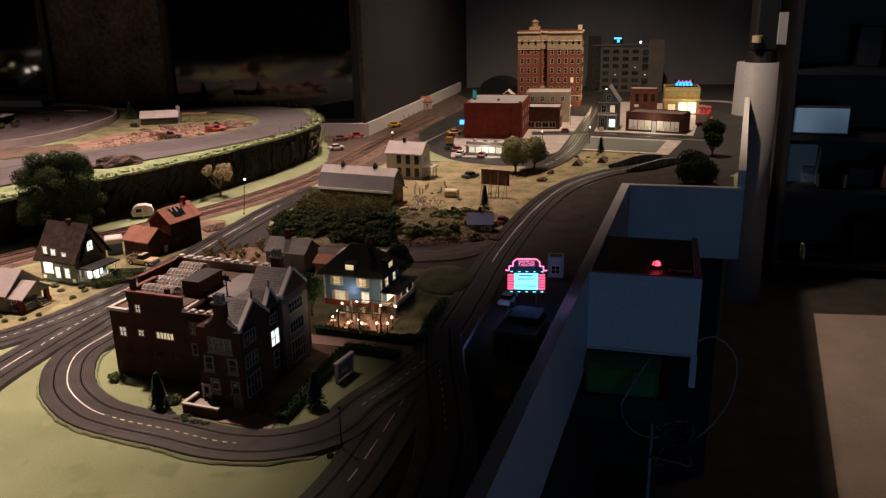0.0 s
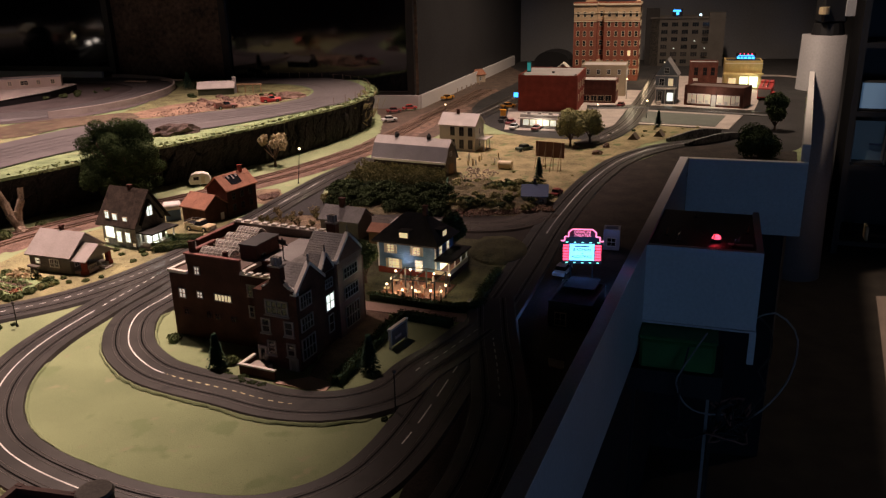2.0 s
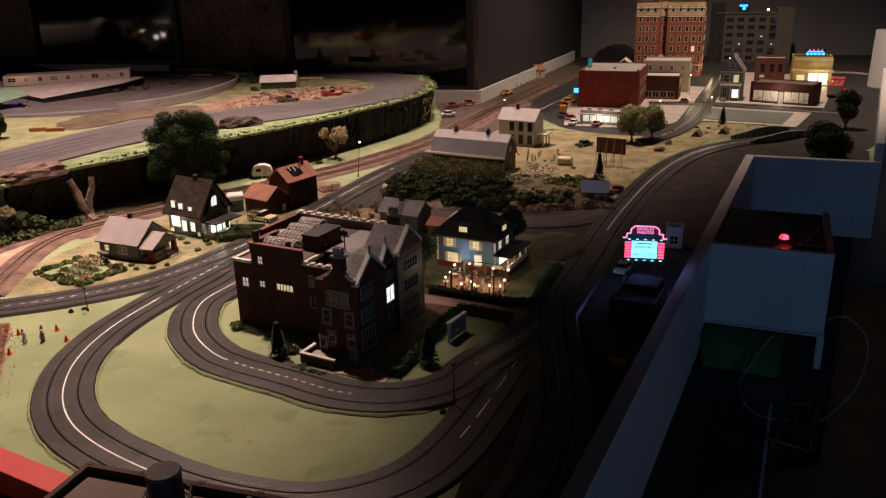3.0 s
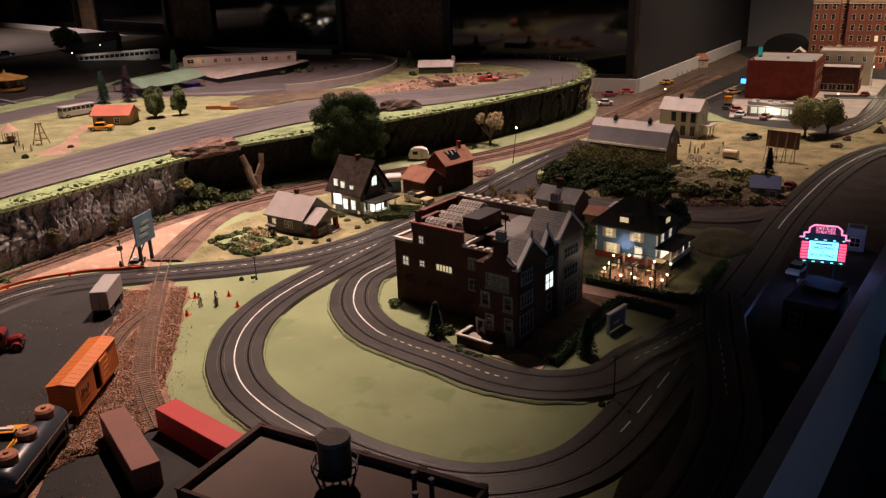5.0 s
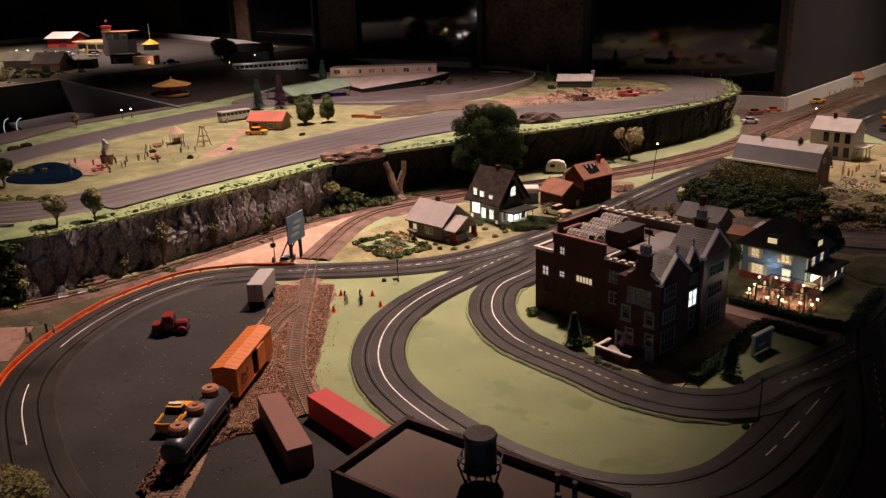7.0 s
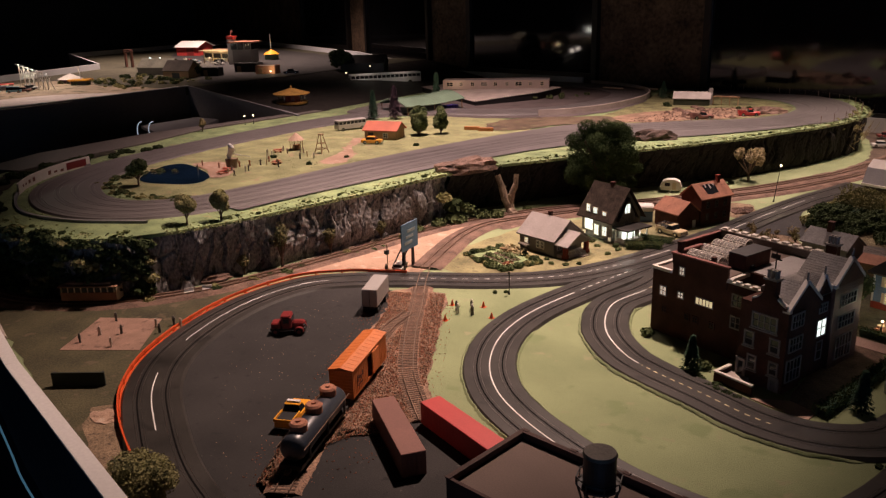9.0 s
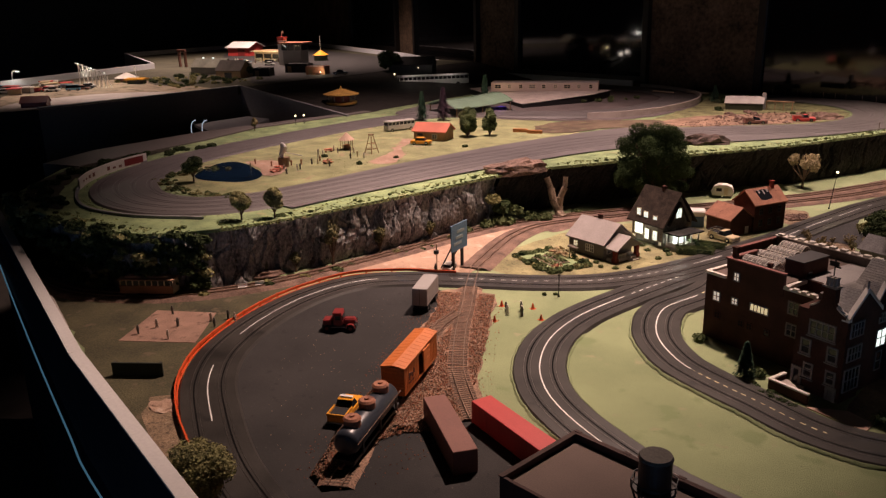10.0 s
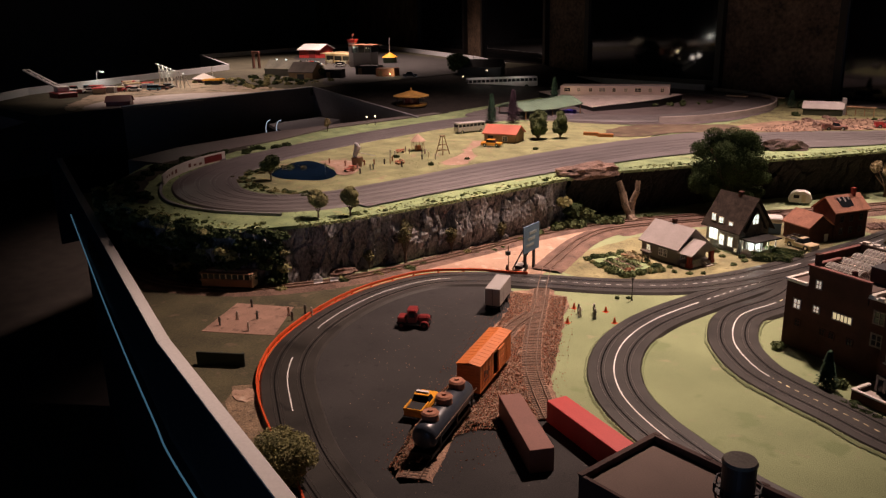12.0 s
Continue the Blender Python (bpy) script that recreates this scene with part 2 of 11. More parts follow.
def box(x0, y0, z0, x1, y1, z1, bevel=0.0, bm=None):
    bm = bm or bmesh.new()
    r = bmesh.ops.create_cube(bm, size=1)
    vs = r["verts"]
    for v in vs:
        v.co = Vector((x0 + (v.co.x + 0.5) * (x1 - x0), y0 + (v.co.y + 0.5) * (y1 - y0), z0 + (v.co.z + 0.5) * (z1 - z0)))
    if bevel:
        es = list({e for v in vs for e in v.link_edges})
        bmesh.ops.bevel(bm, geom=es, offset=bevel, segments=1, affect="EDGES")
    return bm


def cyl(r0, r1, z0, z1, n=16, at=(0, 0), bm=None, caps=True):
    bm = bm or bmesh.new()
    ring = []
    for r, z in ((r0, z0), (r1, z1)):
        ring.append([bm.verts.new((at[0] + r * math.cos(2 * math.pi * i / n), at[1] + r * math.sin(2 * math.pi * i / n), z)) for i in range(n)])
    for i in range(n):
        bm.faces.new((ring[0][i], ring[0][(i + 1) % n], ring[1][(i + 1) % n], ring[1][i]))
    if caps:
        bm.faces.new(ring[0][::-1])
        bm.faces.new(ring[1])
    return bm


def rod(a, b, r, n=6, bm=None):
    """A thin round bar from a to b."""
    bm = bm or bmesh.new()
    a, b = Vector(a), Vector(b)
    q = (b - a).to_track_quat("Z", "Y")
    rings = []
    for p in (a, b):
        rings.append([bm.verts.new(p + q @ Vector((r * math.cos(2 * math.pi * i / n), r * math.sin(2 * math.pi * i / n), 0))) for i in range(n)])
    for i in range(n):
        bm.faces.new((rings[0][i], rings[0][(i + 1) % n], rings[1][(i + 1) % n], rings[1][i]))
    bm.faces.new(rings[0][::-1])
    bm.faces.new(rings[1])
    return bm


def prism(poly, z0, z1, bm=None):
    """An upright prism over a flat outline."""
    bm = bm or bmesh.new()
    lo = [bm.verts.new((x, y, z0)) for x, y in poly]
    hi = [bm.verts.new((x, y, z1)) for x, y in poly]
    n = len(poly)
    for i in range(n):
        bm.faces.new((lo[i], lo[(i + 1) % n], hi[(i + 1) % n], hi[i]))
    bm.faces.new(lo[::-1])
    bm.faces.new(hi)
    return bm


def extrude_y(profile, y0, y1, bm=None):
    """A profile in x, z drawn out along y."""
    bm = bm or bmesh.new()
    a = [bm.verts.new((x, y0, z)) for x, z in profile]
    b = [bm.verts.new((x, y1, z)) for x, z in profile]
    n = len(profile)
    for i in range(n):
        bm.faces.new((a[i], a[(i + 1) % n], b[(i + 1) % n], b[i]))
    bm.faces.new(a[::-1])
    bm.faces.new(b)
    return bm


def curve(points, step=0.012, closed=False):
    """A smooth line through flat points."""
    p = [Vector((*q, 0)) if len(q) == 2 else Vector(q) for q in points]
    out = []
    n = len(p)
    for i in range(n if closed else n - 1):
        a, b = p[i], p[(i + 1) % n]
        before = p[i - 1] if (closed or i) else a * 2 - b
        after = p[(i + 2) % n] if (closed or i + 2 < n) else b * 2 - a
        k = max(2, int((b - a).length / step))
        for j in range(k):
            t = j / k
            out.append(0.5 * ((2 * a) + (b - before) * t + (2 * before - 5 * a + 4 * b - after) * t * t + (3 * a - before - 3 * b + after) * t ** 3))
    if not closed:
        out.append(p[-1])
    return out


def curve_at(points, t):
    """The place at the share t of a smooth line through flat points."""
    ln = curve(points, 0.02)
    k = t * (len(ln) - 1)
    i = min(int(k), len(ln) - 2)
    return ln[i].lerp(ln[i + 1], k - i)


def sides(line, closed=False):
    out = []
    n = len(line)
    for i in range(n):
        a = line[i - 1] if (i or closed) else line[0]
        b = line[(i + 1) % n] if (i + 1 < n or closed) else line[-1]
        d = (b - a)
        d.z = 0
        d.normalize()
        out.append(Vector((d.y, -d.x, 0)))
    return out


def sweep(line, profile, closed=False, bm=None, rag=0.0):
    """A profile of (offset to the right, height) carried along a line."""
    bm = bm or bmesh.new()
    nor = sides(line, closed)
    rows = []
    for p, s in zip(line, nor):
        rows.append([bm.verts.new(p + s * (o + (random.uniform(-rag, rag) if rag else 0)) + Vector((0, 0, h))) for o, h in profile])
    m = len(rows)
    for i in range(m if closed else m - 1):
        a, b = rows[i], rows[(i + 1) % m]
        for j in range(len(profile) - 1):
            bm.faces.new((a[j], a[j + 1], b[j + 1], b[j]))
    return bm


def patch(points, z, rag=0.0, step=0.02, bm=None, thick=0.0):
    """A flat ground patch with an uneven edge."""
    line = curve(points, step, True)
    bm = bm or bmesh.new()
    vs = [bm.verts.new((p.x + random.uniform(-rag, rag), p.y + random.uniform(-rag, rag), z)) for p in line]
    f = bm.faces.new(vs)
    if thick:
        r = bmesh.ops.extrude_face_region(bm, geom=[f])
        for v in r["geom"]:
            if isinstance(v, bmesh.types.BMVert):
                v.co.z -= thick
    bmesh.ops.triangulate(bm, faces=[g for g in bm.faces if len(g.verts) > 4])
    return bm


def place(x, y, z=0.0, turn=0.0):
    return pose(x, y, z, 0, 0, turn)


def along(p, q, z=0.0):
    """A pose at p whose x runs to q."""
    return pose(p[0], p[1], z, 0, 0, math.degrees(math.atan2(q[1] - p[1], q[0] - p[0])))

# ---- room ----
FLOOR, CEIL, UP, DECK = -0.9, 1.95, 0.12, 0.20


def slab(a, b, z0, z1, thick, bm=None):
    """An upright wall panel from a to b, thickness to its right."""
    a, b = Vector((*a, 0)), Vector((*b, 0))
    d = (b - a).normalized()
    s = Vector((d.y, -d.x, 0)) * thick
    return prism([(p.x, p.y) for p in (a, b, b + s, a + s)], z0, z1, bm)


thing("floor", "dark brown carpet on the room floor", "floor", bm=box(-8, -2, FLOOR - 0.1, 4, 6.5, FLOOR), material=CARPET, kind="structure")
thing("ceiling", "dark unlit ceiling of the room", "ceiling", bm=box(-8, -2, CEIL, 4, 6.5, CEIL + 0.1), material=CEILMAT, kind="structure")
for nm, r in (("wall_front", (-8, -2.1, 4, -2)), ("wall_east", (4, -2, 4.1, 6.5)), ("wall_west", (-8.1, -2, -8, 6.5)), ("wall_outer", (-8, 6.5, 4, 6.6))):
    thing(nm, "dark plain painted room wall", "wall", bm=box(r[0], r[1], FLOOR, r[2], r[3], CEIL), material=WALLGREY, kind="structure")
# Back and side wall are alike grey; their light and shade are in these tones.
thing("wall_north", "dim grey plastered wall behind the model town", "wall", bm=slab((4, 5.3), (-0.13, 5.3), FLOOR, CEIL, 0.1), material=mat("lit_grey_wall", (0.22, 0.22, 0.23), 0.85, vary=0.10, fine=120, coarse=3, bump=0.1), kind="structure")
thing("wall_side", "grey plastered wall beside the model railway", "wall", bm=slab((-0.088, 5.3), (-0.478, 3.5), FLOOR, CEIL, 0.1), material=mat("shaded_grey_wall", (0.048, 0.047, 0.048), 0.95, vary=0.10, fine=120, coarse=3, bump=0.1, spec=0.05), kind="structure")

GLASS_PANEL = mat("black_glass", (0.006, 0.006, 0.007), 0.06, vary=0.3, fine=40, coarse=4, bump=0)
GLASS_PANEL.node_tree.nodes["Principled BSDF"].inputs["IOR"].default_value = 1.62
PANEL_BROWN = mat("dark_brown_panel", (0.125, 0.082, 0.052), 0.8, vary=0.5, fine=60, coarse=9, bump=0.6, height=0.01)
FRAME_BLACK = mat("black_frame", (0.014, 0.012, 0.011), 0.5, vary=0.3)
wall_w = thing("wall_window", "dark wall with large black glass panes behind the layout", "wall", bm=bmesh.new(), material=FRAME_BLACK, kind="structure")
WLINE = [(-0.478, 3.5), (-1.95, 3.62), (-2.95, 3.8), (-6.3, 5.3), (-8, 5.9)]
bmw = bmesh.new()
for a, b in zip(WLINE, WLINE[1:]):
    slab(b, a, FLOOR, CEIL, 0.1 * -1, bmw)
part("wall_panel", bmw, PANEL_BROWN, wall_w)


def pane(a, b, z0, z1, name="window_pane"):
    """A black framed glass pane standing on the window wall."""
    a, b = Vector(a), Vector(b)
    d = (b - a).normalized()
    m = Matrix.Translation((a.x, a.y, 0)) @ Matrix.Rotation(math.atan2(d.y, d.x), 4, "Z")
    L = (b - a).length
    w = thing("window", "tall black framed glass pane on the wall behind the layout", "window", m, kind="structure")
    part("glass", box(0.03, -0.012, z0 + 0.03, L - 0.03, -0.006, z1 - 0.03), GLASS_PANEL, w)
    bm = box(0, -0.03, z0, L, -0.001, z0 + 0.03)
    box(0, -0.03, z1 - 0.03, L, -0.001, z1, 0, bm)
    box(0, -0.03, z0 + 0.03, 0.03, -0.001, z1 - 0.03, 0, bm)
    box(L - 0.03, -0.03, z0 + 0.03, L, -0.001, z1 - 0.03, 0, bm)
    part("window_frame", bm, FRAME_BLACK, w)


def on_wall(i, f):
    a, b = WLINE[i], WLINE[i + 1]
    return (a[0] + (b[0] - a[0]) * f, a[1] + (b[1] - a[1]) * f, 0)


pane(on_wall(0, 0.58), on_wall(0, 0.008), 0.04, 1.3)
pane(on_wall(1, 0.75), on_wall(0, 0.93), 0.14, 1.3)
pane(on_wall(2, 0.27), on_wall(2, 0.02), 0.16, 1.3)
pane(on_wall(2, 0.62), on_wall(2, 0.35), 0.2, 1.3)

# ---- layout table ----
TABLE = [(-0.158, 0.28), (0.41, 2.36), (0.715, 2.31), (1.50, 4.8), (1.52, 5.28), (-0.1, 5.28), (-0.474, 3.49), (-1.95, 3.6), (-2.36, 2.3), (-2.47, 1.4), (-2.6, 0.93), (-2.253, 0.825), (-1.174, 0.513), (-0.694, 0.403)]
ground = thing("ground", "yellow-green model grass on the layout table", "ground", bm=prism(TABLE, -0.1, 0.0), material=GRASS, kind="structure")


def fascia(name, pts, z0, z1, thick, label, material, top=None):
    f = thing(name, label, "table edge", bm=bmesh.new(), material=material, kind="structure")
    for a, b in zip(pts, pts[1:]):
        bm = bmesh.new()
        slab(a, b, z0, z1, thick, bm)
        part("board", bm, material, f)
    if top:
        bm = bmesh.new()
        for a, b in zip(pts, pts[1:]):
            slab(a, b, z1, z1 + 0.003, thick, bm)
        part("top_edge", bm, top, f)
    return f


fascia("fascia_right", [(0.41, 2.36), (-0.158, 0.28)][::-1], -0.16, 0.04, 0.022, "white painted board along the table edge", FASCIA, WHITE)
fascia("fascia_jog", [(0.432, 2.354), (0.73, 2.30)], -0.16, 0.04, 0.018, "white painted board across the table edge", FASCIA, WHITE)
fascia("fascia_far", [(0.715, 2.31), (1.50, 4.8)], -0.16, 0.085, 0.02, "white painted board beside the model town", FASCIA, WHITE)
fascia("fascia_left", [(-2.95, 1.03), (-2.253, 0.825), (-1.174, 0.513), (-0.694, 0.403), (-0.158, 0.28)], -0.10, 0.057, 0.018, "black board with a white top along the table edge", mat("black_fascia", (0.035, 0.035, 0.038), 0.6, vary=0.2, fine=150, coarse=5, bump=0.05), WHITE)
fascia("parapet_back", [(-0.474, 3.47), (-0.13, 5.1)], 0, 0.055, 0.012, "low white border board against the wall", WHITE)
fascia("parapet_side", [(-0.70, 3.49), (-0.474, 3.47)], 0, 0.055, 0.012, "low white border board against the wall", WHITE)
SKIRT = mat("black_skirt", (0.01, 0.01, 0.012), 0.9, vary=0.3)
fascia("table_skirt", [(-2.95, 1.07), (-2.253, 0.865), (-1.174, 0.553), (-0.694, 0.443), (-0.13, 0.33), (0.38, 2.40), (0.70, 2.36), (1.48, 4.8)], FLOOR, -0.165, 0.01, "black cloth hanging under the table edge", SKIRT)


BALLAST_LIGHT = mat("light_ballast", (0.17, 0.105, 0.08), 0.95, vary=0.45, fine=420, coarse=40, bump=1.0, height=0.003, speck=[((0.09, 0.055, 0.04), 200, 0.25)])


def ground_patch(name, label, pts, z, material, rag=0.004, step=0.02):
    return thing(name, label, "ground", bm=patch(pts, z, rag, step), material=material, kind="structure")


ground_patch("ground_yard", "black asphalt goods yard", [(-1.17, 1.10), (-1.19, 0.9), (-1.12, 0.74), (-1.0, 0.61), (-0.87, 0.53), (-0.65, 0.42), (-0.42, 0.36), (-0.34, 0.6), (-0.44, 0.70), (-0.53, 0.785), (-0.685, 0.800), (-0.83, 0.96), (-0.98, 1.13)], 0.0012, YARD)
ground_patch("ground_ballast", "brown gravel ballast between the sidings", [(-1.025, 1.13), (-0.945, 1.175), (-0.87, 1.05), (-0.79, 0.935), (-0.70, 0.80), (-0.695, 0.75), (-0.73, 0.72), (-0.745, 0.66), (-0.705, 0.575), (-0.73, 0.575), (-0.80, 0.70), (-0.86, 0.82), (-0.93, 0.96), (-0.965, 1.04)], 0.0026, BALLAST, 0.009, 0.012)
ground_patch("ground_sand", "pink sand lot beside the railway", [(-1.252, 1.112), (-1.188, 1.186), (-1.115, 1.232), (-1.050, 1.250), (-1.075, 1.35), (-1.11, 1.50), (-1.13, 1.62), (-1.20, 1.61), (-1.27, 1.48), (-1.295, 1.33), (-1.275, 1.20)], 0.0014, SAND)
thing("ground_diamond", "pink sand baseball diamond", "ground", bm=prism([(-1.30, 0.629), (-1.375, 0.745), (-1.277, 0.804), (-1.19, 0.703)], -0.01, 0.0015), material=mat("diamond_clay", (0.27, 0.165, 0.12), 0.95, vary=0.25, fine=600, coarse=25, bump=0.8, height=0.002, speck=[((0.15, 0.09, 0.065), 60, 0.2)]), kind="structure")
ground_patch("ground_field", "olive turf of the baseball field", [(-1.72, 0.685), (-1.4, 0.60), (-1.1, 0.515), (-0.9, 0.455), (-0.78, 0.43), (-0.84, 0.475), (-0.93, 0.52), (-1.02, 0.56), (-1.10, 0.615), (-1.175, 0.70), (-1.23, 0.815), (-1.262, 0.945), (-1.275, 1.06), (-1.31, 1.0), (-1.36, 0.89), (-1.45, 0.77), (-1.57, 0.70)], 0.0007, mat("field_turf", (0.062, 0.056, 0.027), 0.95, vary=0.4, fine=400, coarse=12, bump=0.9, height=0.002, speck=[((0.11, 0.085, 0.05), 40, 0.2)]))
ground_patch("ground_cottage", "dull olive lawn round the cottage and shingled house", [(-1.055, 1.31), (-0.95, 1.30), (-0.83, 1.36), (-0.77, 1.46), (-0.72, 1.62), (-0.69, 1.85), (-0.72, 2.02), (-0.82, 1.97), (-0.94, 1.82), (-1.03, 1.69), (-1.075, 1.5)], 0.0004, mat("cottage_turf", (0.155, 0.145, 0.066), 0.95, vary=0.4, fine=450, coarse=18, bump=0.9, height=0.002, tint=(0.22, 0.205, 0.10), speck=[((0.10, 0.08, 0.045), 70, 0.18)]), 0.006)
ground_patch("ground_farm", "dry yellow turf round the farm", [(-0.45, 2.45), (-0.1, 2.15), (0.02, 1.9), (0.08, 2.05), (0.2, 2.45), (0.36, 2.75), (0.2, 2.85), (-0.1, 2.9), (-0.3, 2.85)], 0.0008, GRASS_DRY, 0.01)
thing("ground_dark", "dark brown ground between the road and the table edge", "ground", bm=prism([(-0.15, 0.50), (-0.10, 0.48), (0.405, 2.345), (0.71, 2.30), (0.80, 2.62), (0.62, 2.84), (0.42, 2.64), (0.28, 2.44), (0.17, 2.14), (0.06, 1.72), (-0.02, 1.38), (-0.09, 1.10), (-0.13, 0.85)], -0.01, 0.0009), material=mat("dark_brown_ground", (0.030, 0.022, 0.017), 0.95, vary=0.5, fine=300, coarse=20, bump=0.8, height=0.002), kind="structure")
ground_patch("ground_town", "grey asphalt ground of the model town", [(-0.1, 2.95), (0.2, 2.8), (0.4, 2.9), (0.62, 2.72), (0.815, 2.66), (1.032, 3.32), (1.247, 4.0), (1.485, 4.75), (1.60, 5.20), (1.5, 5.285), (-0.05, 5.285), (-0.05, 4.5), (-0.25, 3.5)], 0.0010, YARD, 0.004)


ground_patch("ground_trackbed", "brown earth under the double railway line", [(-1.16, 1.70), (-1.05, 1.90), (-0.92, 2.06), (-0.84, 2.16), (-0.781, 2.247), (-0.746, 2.307), (-0.698, 2.407), (-0.644, 2.513), (-0.609, 2.621), (-0.571, 2.737), (-0.551, 2.832), (-0.51, 2.986), (-0.40, 3.45), (-0.25, 3.48), (-0.33, 3.2), (-0.41, 2.85), (-0.51, 2.562), (-0.541, 2.484), (-0.574, 2.399), (-0.614, 2.33), (-0.647, 2.27), (-0.691, 2.184), (-0.736, 2.125), (-0.82, 1.99), (-0.95, 1.84), (-1.04, 1.71), (-1.09, 1.60)], 0.0006, BALLAST_LIGHT, 0.006)

ground_patch("ground_backline", "brown earth of the back railway ground", [(-0.535, 2.74), (-0.545, 2.95), (-0.58, 3.2), (-0.66, 3.46), (-0.57, 3.475), (-0.47, 3.47), (-0.30, 4.3), (-0.13, 5.05), (0.15, 5.1), (0.08, 4.6), (0.02, 4.2), (-0.05, 3.8), (-0.14, 3.45), (-0.27, 3.05), (-0.40, 2.72)], 0.0005, mat("back_earth", (0.095, 0.065, 0.048), 0.95, vary=0.4, fine=300, coarse=25, bump=0.8, height=0.002), 0.006)


# ---- slot track roads ----
def road(name, label, pts, z=0.0, lanes=2, width=0.076, step=0.015, body=0.0045, gauge=0.010, surface=None, slot=0.0011, slot_paint=None, rail_paint=None):
    """Slot-car track: a raised bed with slots, metal rails and painted lines."""
    ln = curve(pts, step)
    half = width / 2
    r = thing(name, label, "road", bm=sweep(ln, [(-half - 0.004, z), (-half, z + body), (half, z + body), (half + 0.004, z)]), material=surface or ASPHALT, kind="structure")
    pitch = width / lanes
    for i in range(lanes):
        o = -half + pitch * (i + 0.5)
        part("slot", sweep(ln, [(o - slot, z + body + 0.0003), (o + slot, z + body + 0.0003)]), slot_paint or GROOVE, r)
        for s in (-1, 1):
            c = o + s * gauge / 2
            part("rail", sweep(ln, [(c - 0.00028, z + body), (c - 0.0002, z + body + 0.0004), (c + 0.0002, z + body + 0.0004), (c + 0.00028, z + body)]), rail_paint or ROADRAIL, r)
    return r, ln


def stripes(parent, ln, z, on, off, width, material, offset=0.0, start=0.0, end=1e9):
    """Painted line along a road, whole or broken."""
    s = 0.0
    seg = []
    nor = sides(ln)
    me = []

    def flush():
        if len(seg) > 1:
            me.append(list(seg))
        seg.clear()
    for i in range(len(ln) - 1):
        d = (ln[i + 1] - ln[i]).length
        k = max(1, int(d / 0.0012))
        for j in range(k):
            t = s + d * j / k
            q = ln[i].lerp(ln[i + 1], j / k) + nor[i].lerp(nor[i + 1], j / k) * offset
            if start <= t <= end and (off == 0 or (t % (on + off)) < on):
                seg.append(q)
            else:
                flush()
        s += d
    flush()
    for g in me:
        part("painted_line", sweep(g, [(-width / 2, z), (width / 2, z)]), material, parent)


def verge(name, label, ln, width, side, s0, s1, z, material):
    """Ragged lip of turf lapping over one edge of a road."""
    nor = sides(ln)
    bm = bmesh.new()
    rows, run = [], 0.0
    for i in range(len(ln) - 1):
        d = (ln[i + 1] - ln[i]).length
        for j in range(6):
            t = run + d * j / 6
            if not s0 <= t <= s1:
                continue
            p, q = ln[i].lerp(ln[i + 1], j / 6), nor[i].lerp(nor[i + 1], j / 6)
            k = noise.noise(p * 45) * 0.0014 + noise.noise(p * 260) * 0.0018
            e = min(1.0, (t - s0) / 0.03, (s1 - t) / 0.03)
            inner = width / 2 + 0.0022 + k * 0.7
            rows.append([bm.verts.new(p + q * side * (inner + w) + Vector((0, 0, z + h * e))) for w, h in ((0.0, 0.0026), (0.0007, 0.0033), (0.0016, 0.0026), (0.0036 + k, 0.0002))])
        run += d
    for a, b in zip(rows, rows[1:]):
        for j in range(3):
            bm.faces.new((a[j], a[j + 1], b[j + 1], b[j]))
    return thing(name, label, "verge", bm=bm, material=material, kind="structure", smooth=True)


RZ = 0.0045
ROAD_MAIN = [(-0.67, 1.62), (-0.70, 1.48), (-0.73, 1.325), (-0.749, 1.184), (-0.738, 1.073), (-0.70, 0.981), (-0.646, 0.913), (-0.58, 0.866), (-0.49, 0.825), (-0.40, 0.797), (-0.30, 0.788), (-0.23, 0.812), (-0.178, 0.86), (-0.146, 0.93), (-0.12, 1.03), (-0.09, 1.17), (-0.044, 1.37), (0.002, 1.587), (0.063, 1.882), (0.163, 2.24), (0.27, 2.50), (0.40, 2.67), (0.56, 2.78), (0.70, 2.90)]
r, ln = road("road_main", "black slot-car track road with white centre line", ROAD_MAIN)
verge("verge_1", "ragged turf lapping over the road edge", ln, 0.076, 1, 0.42, 1.12, 0.0, GRASS)
verge("verge_2", "ragged turf lapping over the road edge", ln, 0.076, -1, 0.50, 1.22, 0.0, GRASS)
stripes(r, ln, RZ + 0.0004, 1, 0, 0.0020, PAINT_W, 0, 0.32, 0.98)
stripes(r, ln, RZ + 0.0004, 0.013, 0.009, 0.0018, PAINT_W, 0, 0.02, 0.30)
stripes(r, ln, RZ + 0.0004, 0.05, 0.02, 0.0018, PAINT_W, 0, 1.35, 1.62)
stripes(r, ln, RZ + 0.0004, 0.013, 0.009, 0.0018, PAINT_W, 0, 1.62, 1.82)
stripes(r, ln, RZ + 0.0004, 1, 0, 0.0018, PAINT_W, 0, 2.2, 3.6)
ROAD_MANOR = [(-0.64, 1.56), (-0.625, 1.46), (-0.63, 1.387), (-0.648, 1.29), (-0.611, 1.186), (-0.547, 1.115), (-0.488, 1.082), (-0.40, 1.052), (-0.317, 1.023), (-0.243, 1.024), (-0.18, 1.062), (-0.150, 1.13), (-0.115, 1.19), (-0.07, 1.28)]
r, ln = road("road_manor", "black slot-car track curving round the brick mansion", ROAD_MANOR, z=0.0012)
verge("verge_3", "ragged turf lapping over the road edge", ln, 0.076, 1, 0.32, 0.84, 0.0012, GRASS)
verge("verge_4", "ragged turf lapping over the road edge", ln, 0.076, -1, 0.24, 0.90, 0.0012, GRASS)
